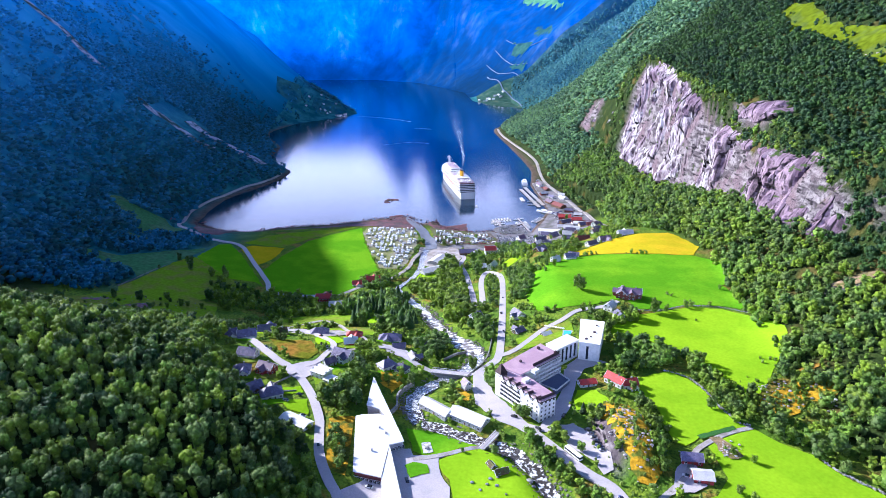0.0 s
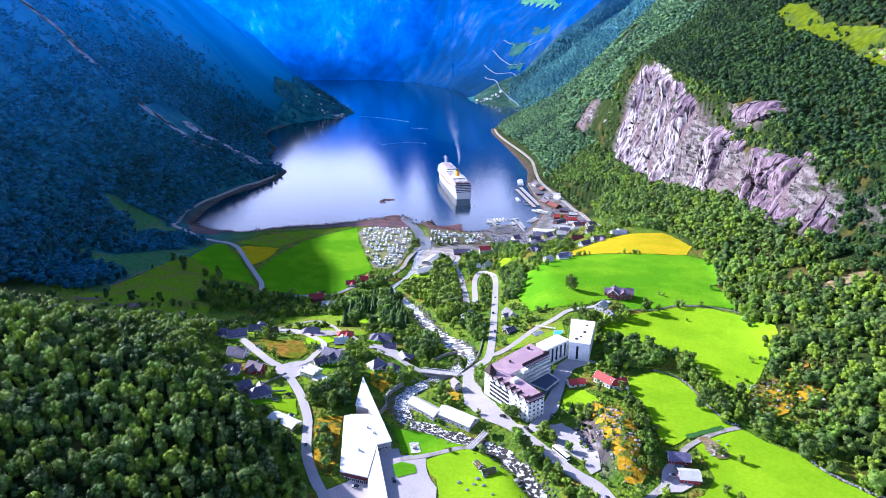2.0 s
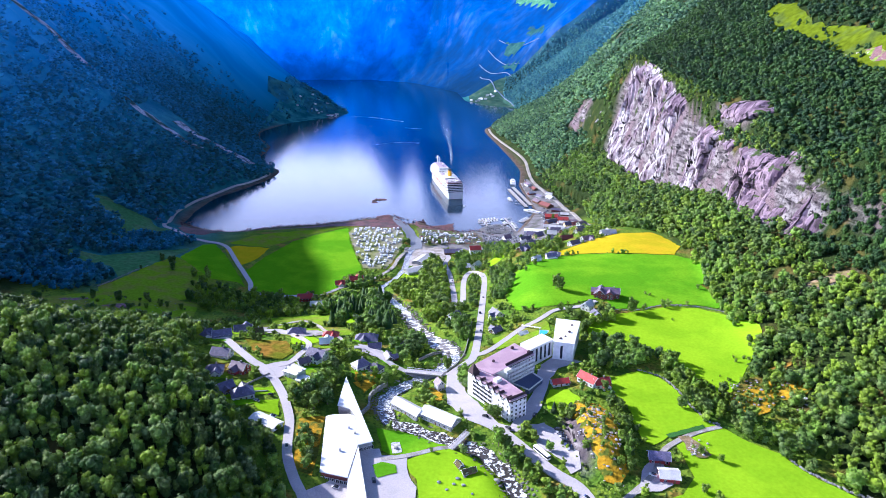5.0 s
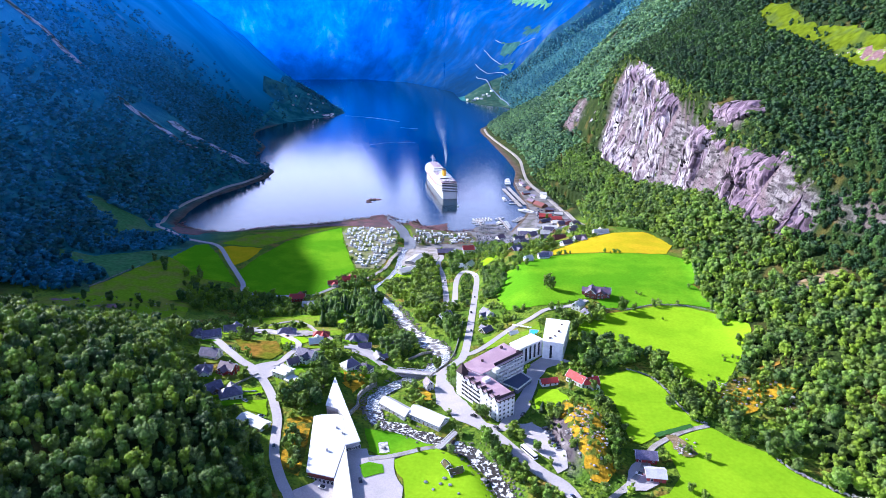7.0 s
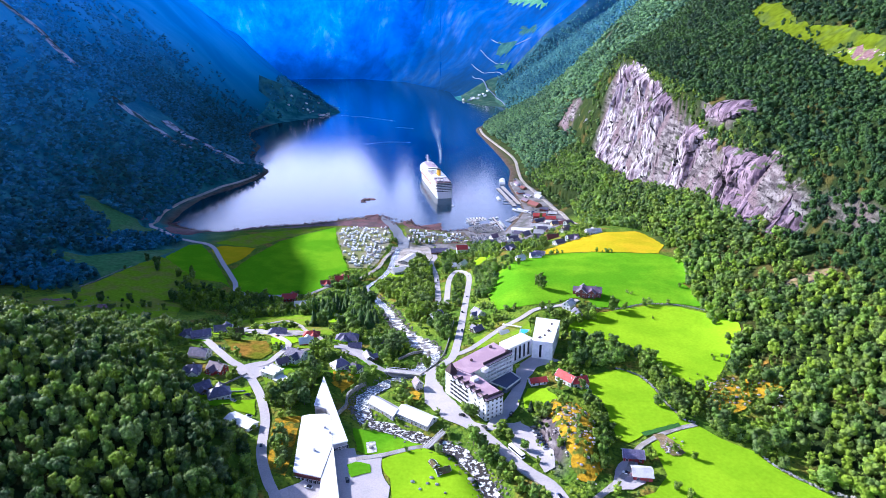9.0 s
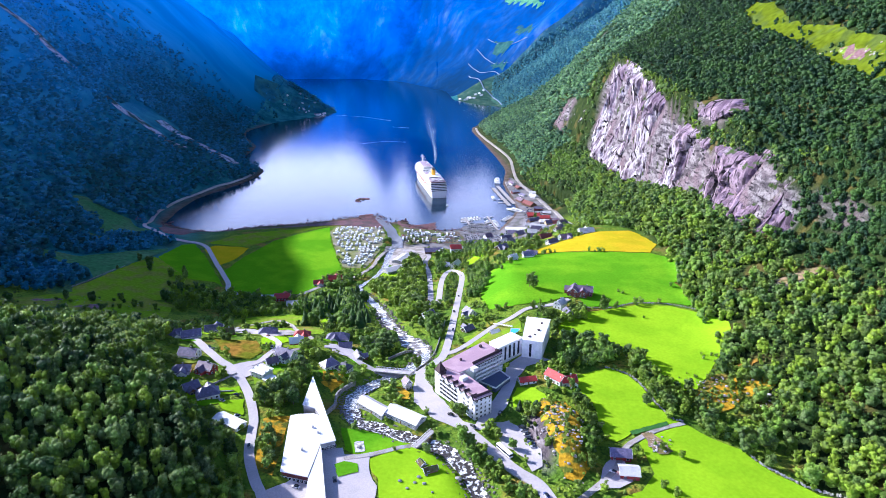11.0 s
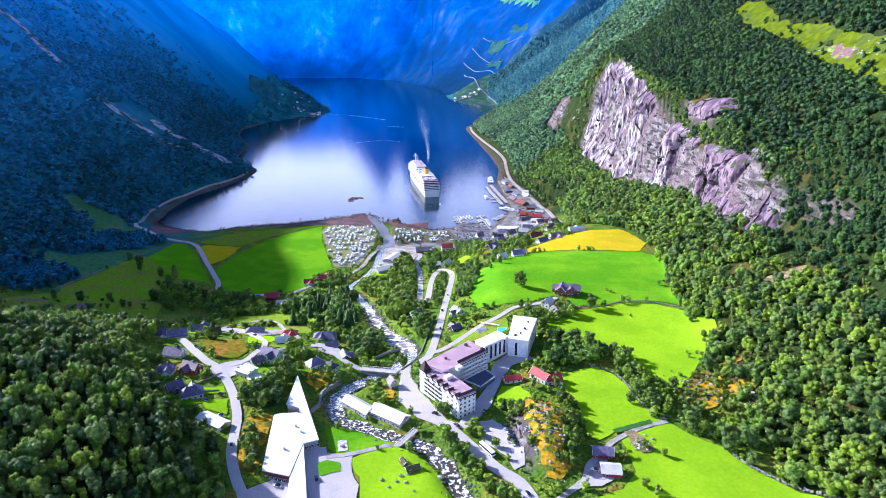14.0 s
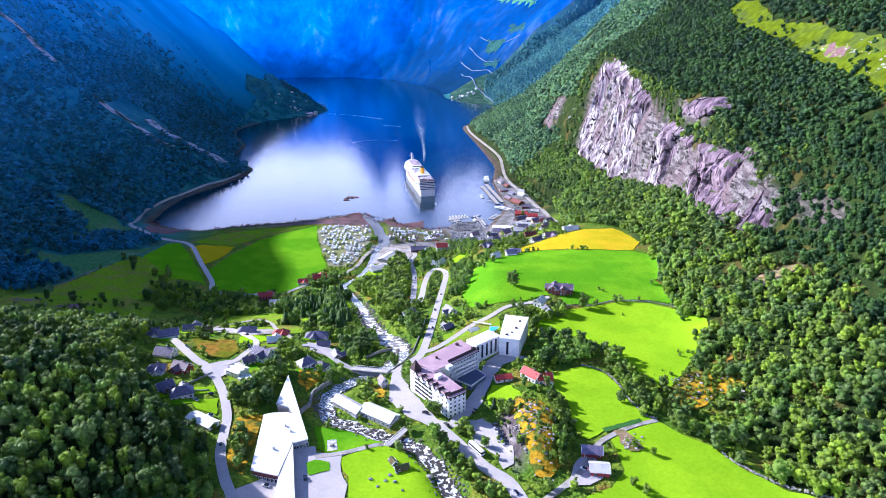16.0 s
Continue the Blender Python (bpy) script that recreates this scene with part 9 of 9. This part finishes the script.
M_PALEROCK = paint("pale_bare_rock", (0.50, 0.46, 0.47), 0.9, 0.3, 0.8, 0.1, second=(0.28, 0.22, 0.16), second_scale=0.3)
r = np.random.RandomState(91)
strewn("knoll_stones", [(77 + r.normal() * 6, 296 + r.normal() * 17) for _ in range(120)], 0.4, 1.3, M_PALEROCK, "pale rock breaking through the ochre heath", 1)
strewn("outcrop_stones", [(129.5 + r.normal() * 3, 291 + r.normal() * 4) for _ in range(45)], 0.4, 1.1, M_PALEROCK, "pale broken rock in the meadow", 2)
strewn("slope_stones", [(r.uniform(170, 216), r.uniform(326, 362)) for _ in range(70)], 0.4, 1.5, M_PALEROCK, "pale rock among ochre heath at the wood's edge", 3)
strewn("pasture_stones", [(r.uniform(-370, -262), r.uniform(480, 570)) for _ in range(90)], 0.3, 0.9, M_STONE, "grey stones strewn over rough pasture", 4)
strewn("alp_stones", [(446 + r.normal() * 6, 650 + r.normal() * 50) for _ in range(60)] + [(432 + r.normal() * 4, 575 + r.normal() * 9) for _ in range(60)], 0.8, 2.6, M_PALEROCK, "pale boulders strewn over the high pasture", 6)
strewn("shore_stones", [tuple(q + r.normal(size=2) * (4, 6)) for q in curve_points(SHORE[:14], 3.0) for _ in range(2)], 0.6, 2.2, M_MUD, "dark weedy stones along the tide line", 5)


def bridge(p, q, width, label):
    d = Vector((q[0] - p[0], q[1] - p[1], 0))
    z = max(float(ground_z(*p)), float(ground_z(*q))) + 0.6
    root = new("bridge")
    root.matrix_world = Matrix.Translation((p[0], p[1], z)) @ Matrix.Rotation(math.atan2(d.y, d.x), 4, "Z")
    bm = bmesh.new()
    add_box(bm, -1, d.length + 1, -width / 2, width / 2, -0.5, 0.06)
    part("deck", bm, M_ASPHALT, root)
    for s in (-1, 1):
        bm = bmesh.new()
        add_box(bm, -1, d.length + 1, s * width / 2 - 0.12, s * width / 2 + 0.12, 0.95, 1.1)
        for k in range(int(d.length / 2) + 2):
            add_box(bm, k * 2 - 1, k * 2 - 0.85, s * width / 2 - 0.08, s * width / 2 + 0.08, 0.06, 0.95)
        part("railing", bm, M_WHITE, root)
    for x in (0, d.length):
        bm = bmesh.new()
        add_box(bm, x - 1, x + 1, -width / 2, width / 2, -5, -0.5)
        part("abutment", bm, M_STONE, root)
    tagged(root, label, "bridge")


bridge((-6, 292.5), (3.5, 307), 3.0, "pale footbridge over the stream")
bridge((-36, 383.5), (-10, 378.5), 5.0, "narrow road bridge over the river")
# retaining walls by the river and the road
def parapet(name, line, w, h, label):
    c = curve_points(line, 3)
    bm = bmesh.new()
    prev = None
    for k in range(len(c)):
        t = c[min(k + 1, len(c) - 1)] - c[max(k - 1, 0)]
        t = t / (np.hypot(*t) + 1e-9)
        s = np.array((t[1], -t[0])) * w / 2
        z = float(ground_z(*c[k]))
        now = [bm.verts.new((*(c[k] + s), z - 2)), bm.verts.new((*(c[k] + s), z + h)), bm.verts.new((*(c[k] - s), z + h)), bm.verts.new((*(c[k] - s), z - 2))]
        if prev:
            for i in range(3):
                bm.faces.new((prev[i], prev[i + 1], now[i + 1], now[i]))
        else:
            bm.faces.new(now)
        prev = now
    bm.faces.new(prev[::-1])
    me = bpy.data.meshes.new(name)
    bmesh.ops.recalc_face_normals(bm, faces=bm.faces)
    bm.to_mesh(me)
    me.materials.append(M_STONE)
    return tagged(new(name, me), label, "wall")


parapet("retaining_wall", [(-60.9, 319), (-57, 330.4), (-57.5, 343.2), (-54.5, 353), (-48.5, 364)], 1.2, 2.6, "pale retaining wall above the river bend")
parapet("retaining_wall", [(-13.3, 370), (-9, 383.1), (0, 401), (5.5, 420), (9.5, 448), (13, 480)], 0.6, 1.6, "pale parapet along the road bend")
parapet("garden_wall", [(-138, 343), (-132, 352), (-126, 361)], 0.5, 1.2, "pale garden wall beside the street")
parapet("garden_wall", [(-138, 341), (-129, 338), (-121, 340)], 0.5, 1.2, "low pale wall of a garden terrace")
parapet("retaining_wall", [(-30, 402), (-20, 412), (-12, 422)], 0.8, 2.0, "low stone wall on the river bank")
bus = new("bus")
bus.matrix_world = pose(43.4, 284.6, float(ground_z(43.4, 284.6)) + 0.7, 0, 0, -58 - 90)
bm = bmesh.new()
add_box(bm, -1.25, 1.25, -6, 6, 0.4, 3.2)
bmesh.ops.bevel(bm, geom=bm.edges[:], offset=0.15, segments=1, affect="EDGES")
part("body", bm, M_CAR[0], bus)
bm = bmesh.new()
add_box(bm, -1.28, 1.28, -5.6, 6.03, 1.6, 2.7)
part("window_band", bm, M_GLASS, bus)
w = box_mesh("wheel", 2.5, 1.0, 1.0, M_TYRE, 0.15)
for y in (-3.5, 3.8):
    shared("wheel", w, bus, Matrix.Translation((0, y, 0)))
tagged(bus, "white coach parked beside the main road", "bus")
